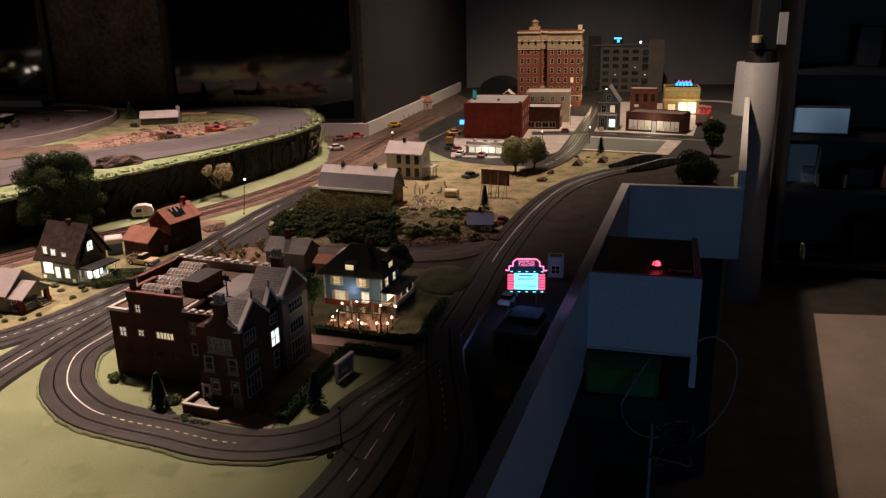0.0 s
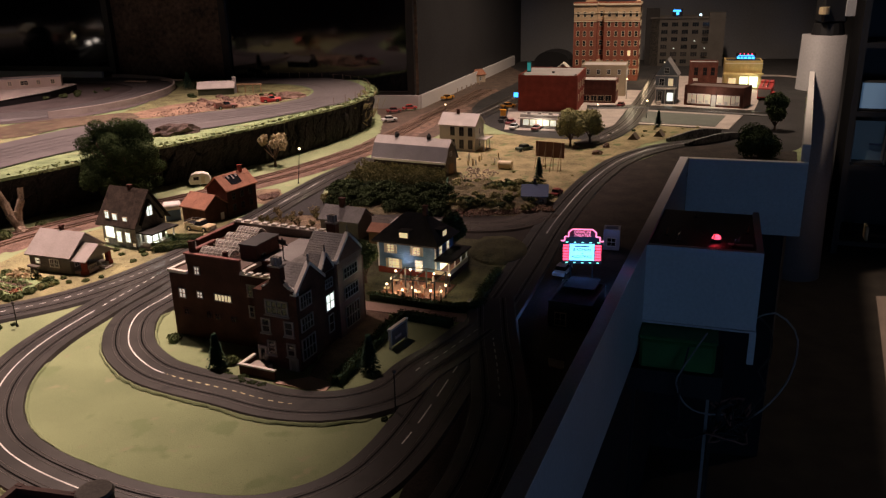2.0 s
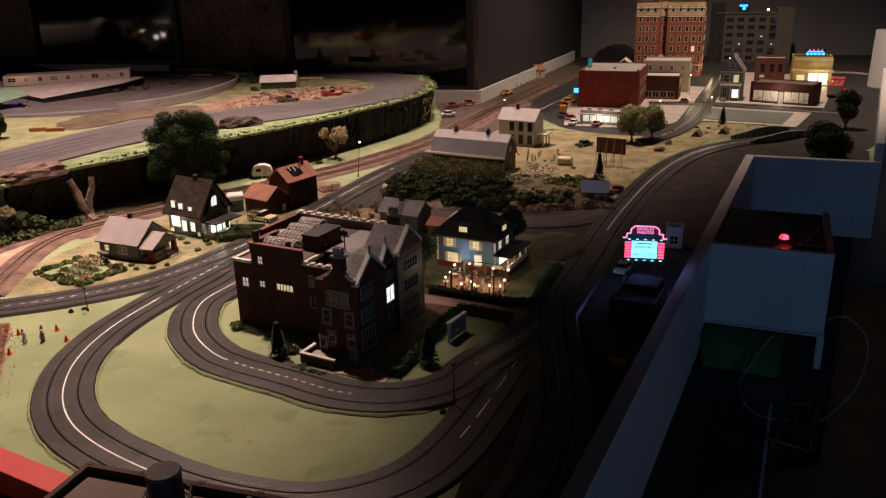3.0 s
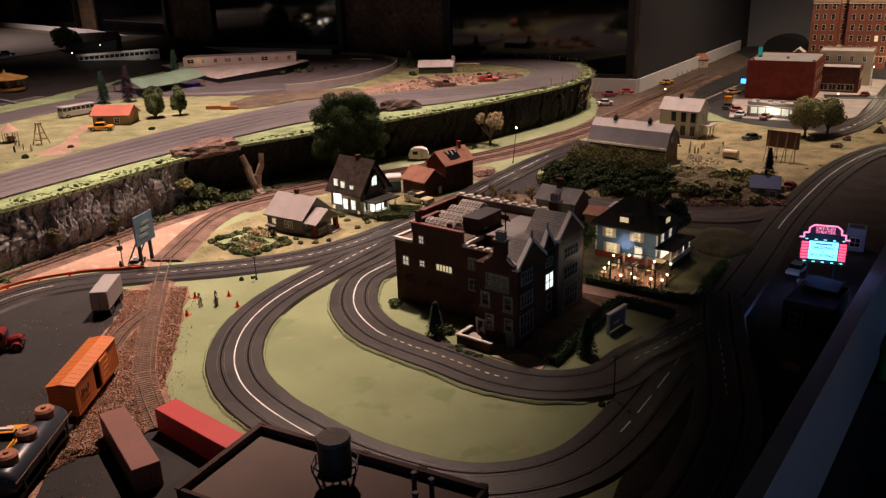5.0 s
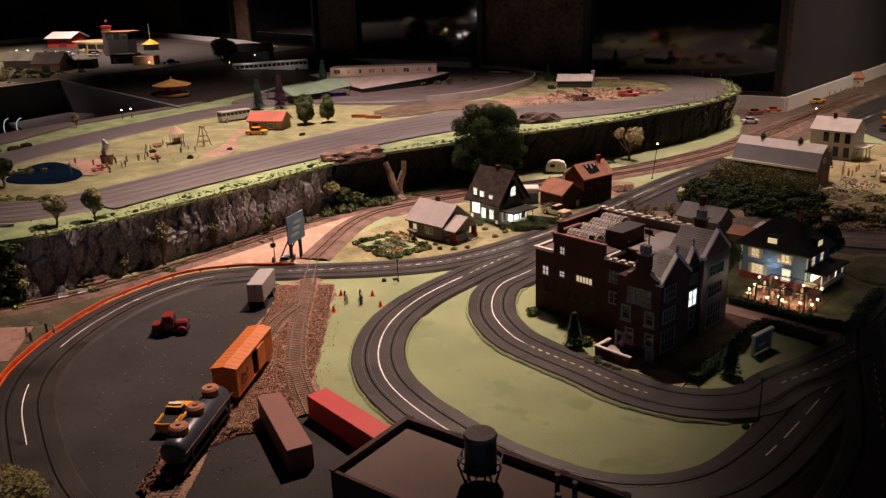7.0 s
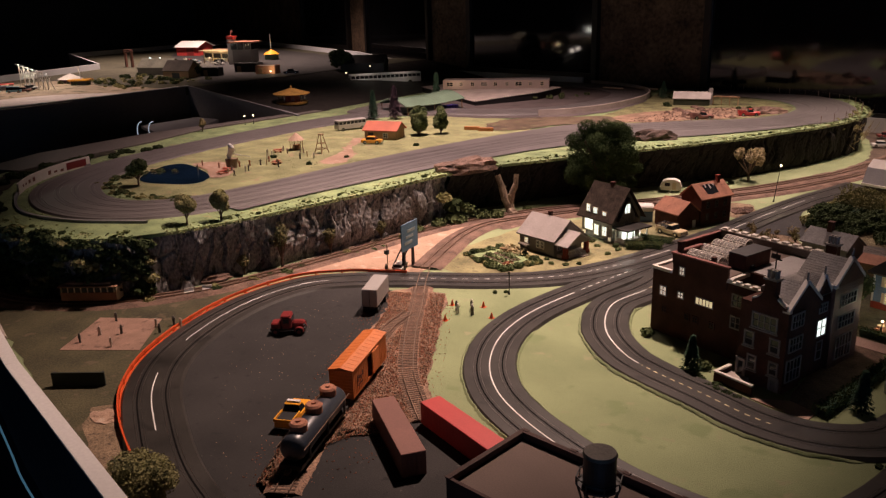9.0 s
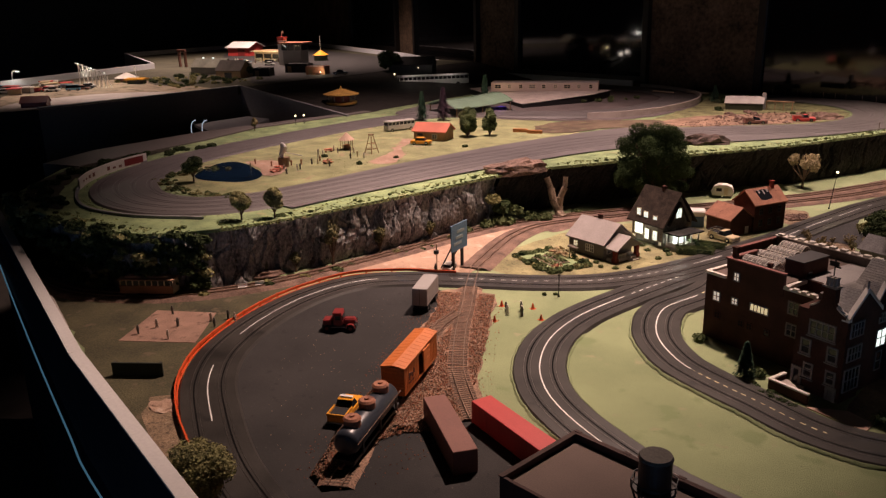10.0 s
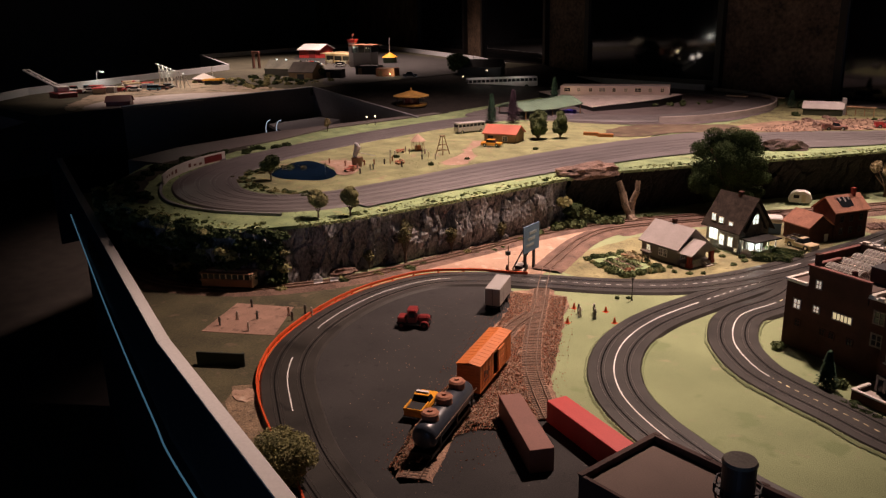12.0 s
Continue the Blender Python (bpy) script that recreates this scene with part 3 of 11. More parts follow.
stripes(r, ln, RZ + 0.0017, 1, 0, 0.0020, PAINT_W, 0, 0.17, 0.525)
stripes(r, ln, RZ + 0.0017, 0.0088, 0.0066, 0.0019, PAINT_Y, 0, 0.53, 0.745)
stripes(r, ln, RZ + 0.0017, 0.012, 0.009, 0.0018, PAINT_Y, 0, 0.03, 0.16)
stripes(r, ln, RZ + 0.0017, 0.013, 0.009, 0.0018, PAINT_W, 0, 0.94, 1.12)
ROAD_YARD = [(-0.60, 0.44), (-0.72, 0.475), (-0.84, 0.515), (-0.957, 0.575), (-1.05, 0.635), (-1.125, 0.717), (-1.18, 0.833), (-1.205, 0.96), (-1.185, 1.075), (-1.11, 1.155), (-1.0, 1.225), (-0.90, 1.285), (-0.81, 1.362), (-0.75, 1.46), (-0.706, 1.58), (-0.668, 1.72), (-0.634, 1.86), (-0.611, 2.0), (-0.589, 2.11), (-0.562, 2.24), (-0.531, 2.345), (-0.505, 2.43), (-0.488, 2.50)]
r, ln = road("road_yard", "black slot-car track looping round the goods yard", ROAD_YARD, z=0.0006)
for s0, s1 in ((0.36, 0.54), (0.66, 1.02)):
    stripes(r, ln, RZ + 0.0011, 1, 0, 0.0016, PAINT_W, 0, s0, s1)
stripes(r, ln, RZ + 0.0011, 0.012, 0.009, 0.0018, PAINT_W, 0, 1.16, 1.62)
stripes(r, ln, RZ + 0.0011, 0.12, 0.03, 0.0018, PAINT_W, 0, 1.68, 2.42)
ROAD_EAST = [(-0.06, 1.40), (-0.05, 1.25), (-0.036, 1.12), (-0.03, 1.0), (-0.05, 0.86), (-0.09, 0.75)]
r, ln = road("road_east", "dark slot-car track beside the table edge", ROAD_EAST, z=0.0009)
stripes(r, ln, RZ + 0.0014, 0.013, 0.009, 0.0018, PAINT_W, 0, 0.16, 0.34)
ROAD_HILL = [(-0.455, 1.895), (-0.39, 1.862), (-0.30, 1.83), (-0.2, 1.815), (-0.05, 1.83), (0.04, 1.93)]
road("road_hill", "dark track road below the farm hill", ROAD_HILL, z=0.0003, surface=mat("brown_road", (0.050, 0.038, 0.030), 0.9, vary=0.4, fine=400, coarse=20), slot_paint=MATS["track_asphalt"])
ground_patch("ground_hollow", "dark brown ground below the farm slope", [(-0.46, 1.74), (-0.30, 1.70), (-0.06, 1.70), (0.0, 1.62), (0.03, 1.72), (0.07, 1.92), (0.0, 1.97), (-0.2, 1.90), (-0.42, 1.93), (-0.47, 1.88)], 0.0010, MATS["dark_brown_ground"], 0.004)
ground_patch("ground_lane", "worn grey asphalt behind the mansion", [(-0.625, 1.86), (-0.60, 2.05), (-0.575, 2.17), (-0.548, 2.235), (-0.546, 2.15), (-0.528, 2.06), (-0.484, 1.968), (-0.44, 1.947), (-0.35, 1.90), (-0.25, 1.87), (-0.25, 1.80), (-0.36, 1.82), (-0.45, 1.86), (-0.53, 1.895)], 0.0021, YARD, 0.003)
ROAD_STREET = [(-0.28, 3.0), (-0.19, 3.35), (-0.05, 3.86), (0.14, 4.6)]
r, ln = road("road_street", "grey track road beside the red building", ROAD_STREET, z=0.0003)
stripes(r, ln, RZ + 0.0008, 1, 0, 0.0025, PAINT_W, 0, 0, 2)
ROAD_TOWN = [(0.17, 2.72), (0.26, 2.87), (0.36, 3.15), (0.46, 3.6), (0.57, 4.1), (0.66, 4.55)]
r, ln = road("road_town", "town street with a white centre line", ROAD_TOWN, z=0.0008)
stripes(r, ln, RZ + 0.0013, 0.03, 0.02, 0.003, PAINT_W, 0, 0.1, 2)

# upper track
SLOTGREY = mat("slot_grey", (0.085, 0.075, 0.079), 0.6, vary=0.3)
TRACKRAIL = mat("dull_track_rail", (0.19, 0.175, 0.175), 0.4, 0.3, vary=0.2)
SPEEDWAY = [(-1.9, 2.60), (-2.06, 2.42), (-2.14, 2.12), (-2.14, 1.75), (-2.11, 1.42), (-2.05, 1.19), (-1.94, 1.02), (-1.78, 0.935), (-1.64, 0.935), (-1.545, 1.0), (-1.49, 1.12), (-1.455, 1.32), (-1.42, 1.6), (-1.36, 1.9), (-1.27, 2.18), (-1.11, 2.43), (-0.91, 2.63), (-0.755, 2.81), (-0.70, 3.0), (-0.735, 3.22), (-0.88, 3.39), (-1.12, 3.46), (-1.4, 3.49)]

# ---- cliff and upper level ----
EDGE = [(-2.05, 0.80), (-1.9, 0.755), (-1.716, 0.745), (-1.5, 0.775), (-1.405, 0.86), (-1.343, 1.0), (-1.312, 1.155), (-1.272, 1.362), (-1.25, 1.55), (-1.225, 1.66), (-1.185, 1.76), (-1.125, 1.86), (-1.035, 2.02), (-0.915, 2.205), (-0.80, 2.40), (-0.735, 2.56), (-0.66, 2.73), (-0.608, 2.90), (-0.588, 3.07), (-0.63, 3.26), (-0.72, 3.47)]
edge = curve(EDGE, 0.012)


def cliff(name, label, i0, i1, material, rough, lean, cols=34.0):
    """Rock face of broken angular blocks from the lower ground to the rim."""
    bm = bmesh.new()
    fine = [q for i in range(i0, i1) for q in (edge[i], edge[i].lerp(edge[i + 1], 0.25), edge[i].lerp(edge[i + 1], 0.5), edge[i].lerp(edge[i + 1], 0.75))]
    nor = sides(fine)
    rows, n = [], 30
    run = 0.0
    for k, (p, s) in enumerate(zip(fine, nor)):
        run += (fine[k] - fine[k - 1]).length if k else 0
        col = []
        for j in range(n + 1):
            h = j / n
            warp = noise.noise(Vector((run * 14, h * 3, 3.0)))
            q = Vector((run * cols + warp * 0.45, h * 1.5 + noise.noise(Vector((run * 8, h * 2, 9.0))) * 0.4, 1.0))
            dist, at = noise.voronoi(q)
            jut = noise.cell(at[0] * 7.3)
            tilt = (q.x - at[0].x) * noise.cell(at[0] * 3.1) * 0.9 + (q.y - at[0].y) * (0.35 + 0.5 * noise.cell(at[0] * 5.7))
            crack = max(0.0, 1 - (dist[1] - dist[0]) / 0.10)
            d = jut * rough * 0.45 + tilt * rough * 0.62 - crack * rough * 0.4
            d += noise.noise(Vector((run * 5, h * 1.5, 0))) * rough * 0.9 + noise.noise(Vector((run * 120, h * 14, 2.0))) * rough * 0.16
            d += lean * min(1.0, max(0.0, (p.y - 0.86) / 0.16)) * (1 - 0.65 * min(1.0, max(0.0, (p.y - 2.3) / 0.15))) * (1 - h)
            k_edge = min(1.0, 0.25 + 4.0 * (1 - h))
            col.append(bm.verts.new(p + s * (d * k_edge) + Vector((0, 0, h * (UP - 0.004)))))
        rows.append(col)
    for a, b in zip(rows, rows[1:]):
        for j in range(n):
            bm.faces.new((a[j], b[j], b[j + 1], a[j + 1]))
    return thing(name, label, "cliff", bm=bm, material=material, kind="structure")


K1 = min(range(len(edge)), key=lambda i: (edge[i] - Vector((-1.24, 1.60, 0))).length)
cliff("cliff_west", "grey craggy rock face below the upper track", 0, K1, ROCK, 0.016, -0.012)
# Unlit stretch of the cliff: its shade is put into the rock colour.
cliff("cliff_east", "layered rock face, shade put into its near-black colour", K1, len(edge) - 1, ROCK_DARK, 0.012, -0.052)
rim = [(p.x, p.y) for p in edge[::3]] + [(-1.95, 3.6), (-2.75, 3.72), (-2.9, 3.0), (-2.36, 2.32), (-2.45, 1.6), (-2.40, 1.3), (-2.25, 1.0)]
upper = thing("ground_upper", "green turf of the raised upper level", "ground", bm=prism(rim, UP - 0.007, UP), material=GRASS_GREEN, kind="structure")
SHOULDER_OUT = [(-1.385, 1.08), (-1.365, 1.27), (-1.318, 1.55), (-1.262, 1.80), (-1.185, 2.03), (-1.06, 2.23), (-0.935, 2.37), (-0.835, 2.50), (-0.725, 2.68), (-0.660, 2.86), (-0.638, 3.07), (-0.685, 3.30), (-0.84, 3.50), (-1.1, 3.56)]
SHOULDER_IN = [(-1.575, 1.09), (-1.547, 1.30), (-1.527, 1.60), (-1.485, 1.90), (-1.425, 2.17), (-1.335, 2.42), (-1.17, 2.54), (-1.04, 2.67), (-0.935, 2.755), (-0.845, 2.88), (-0.815, 3.03), (-0.845, 3.17), (-0.945, 3.30), (-1.1, 3.37)]
bm = bmesh.new()
rows = [(bm.verts.new((a.x, a.y, UP + 0.0034)), bm.verts.new((b.x, b.y, UP + 0.0034))) for k in range(105) for a, b in [(curve_at(SHOULDER_OUT, k / 104), curve_at(SHOULDER_IN, k / 104))]]
for a, b in zip(rows, rows[1:]):
    bm.faces.new((a[0], a[1], b[1], b[0]))
thing("road_shoulder", "grey paved shoulder beside the upper track", "road", bm=bm, material=TRACKGREY, kind="structure")
r, ln = road("road_speedway", "four-lane grey slot-car track on the upper level", SPEEDWAY, z=UP, lanes=4, width=0.15, gauge=0.012, surface=TRACKGREY, slot=0.0010, slot_paint=SLOTGREY, rail_paint=TRACKRAIL)
LOOP = [(-2.25, 2.36), (-2.06, 2.41), (-1.88, 2.47), (-1.66, 2.57), (-1.52, 2.74), (-1.48, 2.96), (-1.50, 3.18), (-1.60, 3.36), (-1.80, 3.47), (-2.2, 3.52)]
r, ln = road("road_loop", "grey loop of slot-car track behind the pavilion", LOOP, z=UP + 0.003, lanes=4, width=0.15, body=0.006, surface=TRACKGREY, slot=0.0010, slot_paint=SLOTGREY, rail_paint=TRACKRAIL)
ln = ln[int(len(ln) * 0.33):int(len(ln) * 0.86)]
thing("loop_wall", "low pale retaining wall round the loop of track", "retaining wall", bm=sweep(ln, [(0.088, UP - 0.002), (0.086, UP + 0.022), (0.080, UP + 0.022), (0.080, UP - 0.002)]), material=CONCRETE)
ground_patch("ground_loop", "grey brown tarmac round the loop of track", [(-2.25, 2.30), (-1.9, 2.36), (-1.62, 2.45), (-1.42, 2.62), (-1.37, 2.92), (-1.42, 3.2), (-1.6, 3.42), (-2.2, 3.48), (-2.35, 2.9)], UP + 0.0018, mat("brown_tarmac", (0.105, 0.085, 0.08), 0.8, vary=0.3, fine=300, coarse=14), 0.006)
DIGEARTH = mat("dig_earth", (0.26, 0.165, 0.11), 0.95, vary=0.35, fine=500, coarse=22, bump=0.9, height=0.003, speck=[((0.13, 0.085, 0.055), 80, 0.22), ((0.34, 0.25, 0.17), 40, 0.15)])
ground_patch("ground_infield", "dull brown-green turf inside the track end", [(-1.335, 2.44), (-1.17, 2.56), (-1.04, 2.69), (-0.935, 2.775), (-0.855, 2.89), (-0.825, 3.03), (-0.855, 3.17), (-0.955, 3.29), (-1.1, 3.36), (-1.3, 3.44), (-1.44, 3.38), (-1.39, 3.1), (-1.36, 2.8)], UP + 0.0011, mat("infield_turf", (0.135, 0.125, 0.060), 0.95, vary=0.45, fine=350, coarse=16, bump=1.0, height=0.003, tint=(0.19, 0.19, 0.085), speck=[((0.06, 0.055, 0.03), 60, 0.2)]), 0.006)
ground_patch("ground_dig", "reddish tan earth on the upper level", [(-1.30, 2.52), (-1.29, 2.72), (-1.20, 2.88), (-1.06, 3.02), (-0.93, 3.12), (-0.875, 3.08), (-0.872, 2.95), (-0.92, 2.83), (-1.03, 2.71), (-1.16, 2.58)], UP + 0.0015, DIGEARTH, 0.006)
ground_patch("ground_meadow", "yellow-green meadow inside the upper track", [(-2.1, 1.6), (-2.0, 1.25), (-1.8, 1.06), (-1.62, 1.05), (-1.53, 1.15), (-1.49, 1.4), (-1.46, 1.7), (-1.41, 2.0), (-1.4, 2.25), (-1.6, 2.42), (-1.85, 2.42), (-2.0, 2.2), (-2.08, 1.9)], UP + 0.0012, mat("meadow_turf", (0.215, 0.24, 0.105), 0.95, vary=0.28, fine=420, coarse=16, bump=1.0, height=0.003, tint=(0.29, 0.30, 0.145), speck=[((0.33, 0.26, 0.15), 22, 0.14), ((0.10, 0.125, 0.05), 90, 0.12), ((0.36, 0.34, 0.19), 50, 0.12)]))
# Dirt strip; the falling off of light here is put into its brown as well.
ground_patch("ground_bare", "bare brown earth by the loop, shade put into its colour", [(-1.52, 2.20), (-1.44, 2.24), (-1.37, 2.40), (-1.24, 2.50), (-1.32, 2.64), (-1.45, 2.56), (-1.58, 2.44), (-1.60, 2.30)], UP + 0.0026, mat("shaded_bare_earth", (0.115, 0.082, 0.052), 0.95, vary=0.4, fine=400, coarse=20, bump=1.0, height=0.003, speck=[((0.15, 0.15, 0.07), 40, 0.2)]), 0.008)
ground_patch("ground_track_sand", "pale sand drive beside the red-roofed shed", [(-1.60, 1.52), (-1.66, 1.64), (-1.74, 1.78), (-1.80, 1.86), (-1.76, 1.87), (-1.70, 1.76), (-1.60, 1.66), (-1.56, 1.58)], UP + 0.0022, SAND, 0.010)
ground_patch("pond", "dark blue pond on the upper level", [(-1.83, 1.14), (-1.93, 1.25), (-1.93, 1.33), (-1.80, 1.30), (-1.71, 1.25), (-1.70, 1.18)], UP + 0.0024, BLUEWATER, 0.001)

ground_patch("ground_bank", "dark bank outside the poster fence", [(-2.42, 1.25), (-2.22, 1.0), (-2.08, 0.835), (-1.93, 0.785), (-1.80, 0.775), (-1.85, 0.815), (-1.98, 0.875), (-2.10, 0.98), (-2.18, 1.10), (-2.22, 1.22), (-2.28, 1.35)], UP + 0.0016, mat("dark_bank", (0.032, 0.030, 0.016), 0.95, vary=0.5, fine=200, coarse=30, bump=1.0, height=0.003), 0.006)

# far deck
DECKPOLY = [(-3.0, 2.15), (-2.99, 1.66), (-3.0, 1.0), (-3.6, 1.0), (-3.86, 1.25), (-4.40, 2.56), (-5.66, 3.08), (-5.95, 4.9), (-3.6, 3.85), (-3.0, 3.75)]
deck = thing("ground_deck", "dark olive ground of the far raised deck", "ground", bm=prism(DECKPOLY, DECK - 0.03, DECK), material=mat("deck_turf", (0.055, 0.052, 0.030), 0.95, vary=0.4, fine=200, coarse=8, bump=0.8, height=0.003), kind="structure")
bm = bmesh.new()
vs = [bm.verts.new(q) for q in ((-3.0, 2.15, DECK - 0.001), (-2.36, 2.16, UP - 0.001), (-2.30, 2.6, UP - 0.001), (-2.45, 3.75, UP - 0.001), (-3.0, 3.75, DECK - 0.001))]
lo = [bm.verts.new(v.co - Vector((0, 0, 0.05))) for v in vs]
bm.faces.new(vs)
for i in range(5):
    bm.faces.new((vs[i], lo[i], lo[(i + 1) % 5], vs[(i + 1) % 5]))
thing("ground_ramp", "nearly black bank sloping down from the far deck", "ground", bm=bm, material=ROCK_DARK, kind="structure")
DECKBOARD = mat("deck_board", (0.13, 0.115, 0.105), 0.7, vary=0.12, fine=150, coarse=5, bump=0.05)
fascia("fascia_deck", [(-3.0, 2.14), (-2.985, 1.66), (-2.988, 1.28)], -0.25, DECK + 0.005, 0.012, "grey board along the far deck", DECKBOARD, WHITE)
fascia("deck_cloth", [(-2.988, 1.279), (-2.99, 1.0)], -0.25, DECK + 0.002, 0.010, "black cloth hanging from the far deck", SKIRT)
bm = bmesh.new()
vs = [bm.verts.new(q) for q in ((-3.0, 2.135, -0.25), (-2.35, 2.14, -0.25), (-2.35, 2.14, UP + 0.006), (-3.0, 2.135, DECK + 0.006))]
hi = [bm.verts.new(v.co + Vector((0, 0.012, 0))) for v in vs]
for f in ((0, 1, 2, 3),):
    bm.faces.new([vs[i] for i in f])
    bm.faces.new([hi[i] for i in f[::-1]])
for i in range(4):
    bm.faces.new((vs[i], hi[i], hi[(i + 1) % 4], vs[(i + 1) % 4]))
thing("fascia_slope", "grey board with a sloping top beside the gap", "table edge", bm=bm, material=FASCIA_GREY, kind="structure")
fascia("parapet_deck", [(-3.6, 0.98), (-3.87, 1.25), (-4.41, 2.56), (-5.67, 3.08), (-5.96, 4.9)], UP - 0.03, DECK + 0.030, 0.012, "pale border board of the far deck", FASCIA)
fascia("parapet_far", [(-5.95, 4.9), (-3.6, 3.83)], UP - 0.03, DECK + 0.028, 0.012, "pale border board behind the far deck", FASCIA)
bm = slab((-3.598, 3.83), (-2.752, 3.66), UP - 0.03, DECK + 0.028, 0.012)
for v in bm.verts:
    if v.co.z > UP and v.co.x > -3.2:
        v.co.z = UP + 0.036
thing("parapet_slope", "pale border board sloping down from the far deck", "table edge", bm=bm, material=FASCIA, kind="structure")
fascia("parapet_loop", [(-2.75, 3.66), (-1.9, 3.56)], UP - 0.03, UP + 0.035, 0.012, "low border board behind the loop of track", FASCIA)

# ---- buildings ----


def gable(L, W, h, ridge, over=0.004, thick=0.003, axis="x"):
    """Walls with gable ends and two roof slabs; x along the length, y the depth from 0 to W."""
    walls = bmesh.new()
    if axis == "x":
        prof = [(0, 0), (W, 0), (W, h), (W / 2, ridge), (0, h)]
        a = [walls.verts.new((0, y, z)) for y, z in prof]
        b = [walls.verts.new((L, y, z)) for y, z in prof]
    else:
        prof = [(0, 0), (L, 0), (L, h), (L / 2, ridge), (0, h)]
        a = [walls.verts.new((x, 0, z)) for x, z in prof]
        b = [walls.verts.new((x, W, z)) for x, z in prof]
    n = 5
    for i in range(n):
        walls.faces.new((a[i], a[(i + 1) % n], b[(i + 1) % n], b[i]))
    walls.faces.new(a[::-1])
    walls.faces.new(b)
    roofs = []
    span = W if axis == "x" else L
    run = L if axis == "x" else W
    k = (ridge - h) / (span / 2)
    for s in (0, 1):
        e = (-over, h - k * over) if s == 0 else (span + over, h - k * over)
        t = (span / 2, ridge)
        bm = bmesh.new()
        def P(u, v, z):
            return (u, v, z) if axis == "x" else (v, u, z)
        pts = [P(-over, e[0], e[1]), P(run + over, e[0], e[1]), P(run + over, t[0], t[1]), P(-over, t[0], t[1])]
        lo = [bm.verts.new((x, y, z + 0.0005)) for x, y, z in pts]
        hi = [bm.verts.new((x, y, z + 0.0005 + thick)) for x, y, z in pts]
        bm.faces.new(lo[::-1])
        bm.faces.new(hi)
        for i in range(4):
            bm.faces.new((lo[i], lo[(i + 1) % 4], hi[(i + 1) % 4], hi[i]))
        roofs.append(bm)
    return walls, roofs


def lattice(xs, zs, y0, y1):
    """One joined frame: border and bars at the even gaps of xs and zs, openings at the odd ones."""
    bm = bmesh.new()
    nx, nz = len(xs) - 1, len(zs) - 1

    def solid(i, j):
        return 0 <= i < nx and 0 <= j < nz and (i % 2 == 0 or j % 2 == 0)
    f = [[bm.verts.new((x, y0, z)) for z in zs] for x in xs]
    b = [[bm.verts.new((x, y1, z)) for z in zs] for x in xs]
    for i in range(nx):
        for j in range(nz):
            if not solid(i, j):
                continue
            bm.faces.new((f[i][j], f[i + 1][j], f[i + 1][j + 1], f[i][j + 1]))
            if not solid(i - 1, j):
                bm.faces.new((f[i][j], f[i][j + 1], b[i][j + 1], b[i][j]))
            if not solid(i + 1, j):
                bm.faces.new((f[i + 1][j + 1], f[i + 1][j], b[i + 1][j], b[i + 1][j + 1]))
            if not solid(i, j - 1):
                bm.faces.new((f[i + 1][j], f[i][j], b[i][j], b[i + 1][j]))
            if not solid(i, j + 1):
                bm.faces.new((f[i][j + 1], f[i + 1][j + 1], b[i + 1][j + 1], b[i][j + 1]))
    for v in [v for v in bm.verts if not v.link_faces]:
        bm.verts.remove(v)
    return bm


def gaps(a, b, n, edge_w, bar_w):
    """Border, openings and bars along one direction."""
    out = [a - edge_w, a]
    for k in range(1, n):
        c = a + (b - a) * k / n
        out += [c - bar_w, c + bar_w]
    return out + [b, b + edge_w]


def window(parent, face, u, z, w, h, size, glass=None, frame=None, bars=1, proud=0.0012, name="window"):
    """A framed window on a face of a box of size (L, W): front, back, left or right."""
    L, W = size
    fw = min(w, h) * 0.14
    bm = lattice(gaps(-w / 2, w / 2, max(1, bars), fw, fw * 0.3), gaps(0, h, 2 if bars else 1, fw, fw * 0.3), -proud, 0.0005)
    m = {"front": pose(u, 0, z), "back": pose(L - u, W, z, 0, 0, 180), "left": pose(0, W - u, z, 0, 0, -90), "right": pose(L, u, z, 0, 0, 90)}[face]
    wdw = part(name, bm, frame or WHITE, parent)
    wdw.matrix_basis = m
    g = part("pane", box(-w / 2, -proud * 0.35, 0, w / 2, 0.0003, h), glass or GLASSDARK, wdw)
    return wdw


def chimney(parent, x, y, z0, z1, s=0.006, material=None):
    bm = box(x - s, y - s, z0, x + s, y + s, z1)
    box(x - s * 1.25, y - s * 1.25, z1, x + s * 1.25, y + s * 1.25, z1 + s * 0.5, 0, bm)
    return part("chimney", bm, material or BRICK_DARK, parent)


def simple_house(name, label, cat, m, L, W, h, ridge, wall, roof, axis="x", over=0.004):
    t = thing(name, label, cat, m)
    w, rs = gable(L, W, h, ridge, over, 0.0025, axis)
    part("wall", w, wall, t)
    for r in rs:
        part("roof", r, roof, t)
    return t


def block(name, label, cat, m, L, W, h, wall, roof, parapet=0.006, lip=None):
    """A flat-roofed block with a parapet."""
    t = thing(name, label, cat, m)
    bm = box(0, 0, 0, L, W, h - parapet)
    e = 0.004
    box(0, 0, h - parapet, L, e, h, 0, bm)
    box(0, W - e, h - parapet, L, W, h, 0, bm)
    box(0, e, h - parapet, e, W - e, h, 0, bm)
    box(L - e, e, h - parapet, L, W - e, h, 0, bm)
    part("wall", bm, wall, t)
    part("roof", box(e, e, h - parapet, L - e, W - e, h - parapet + 0.001), roof, t)
    return t



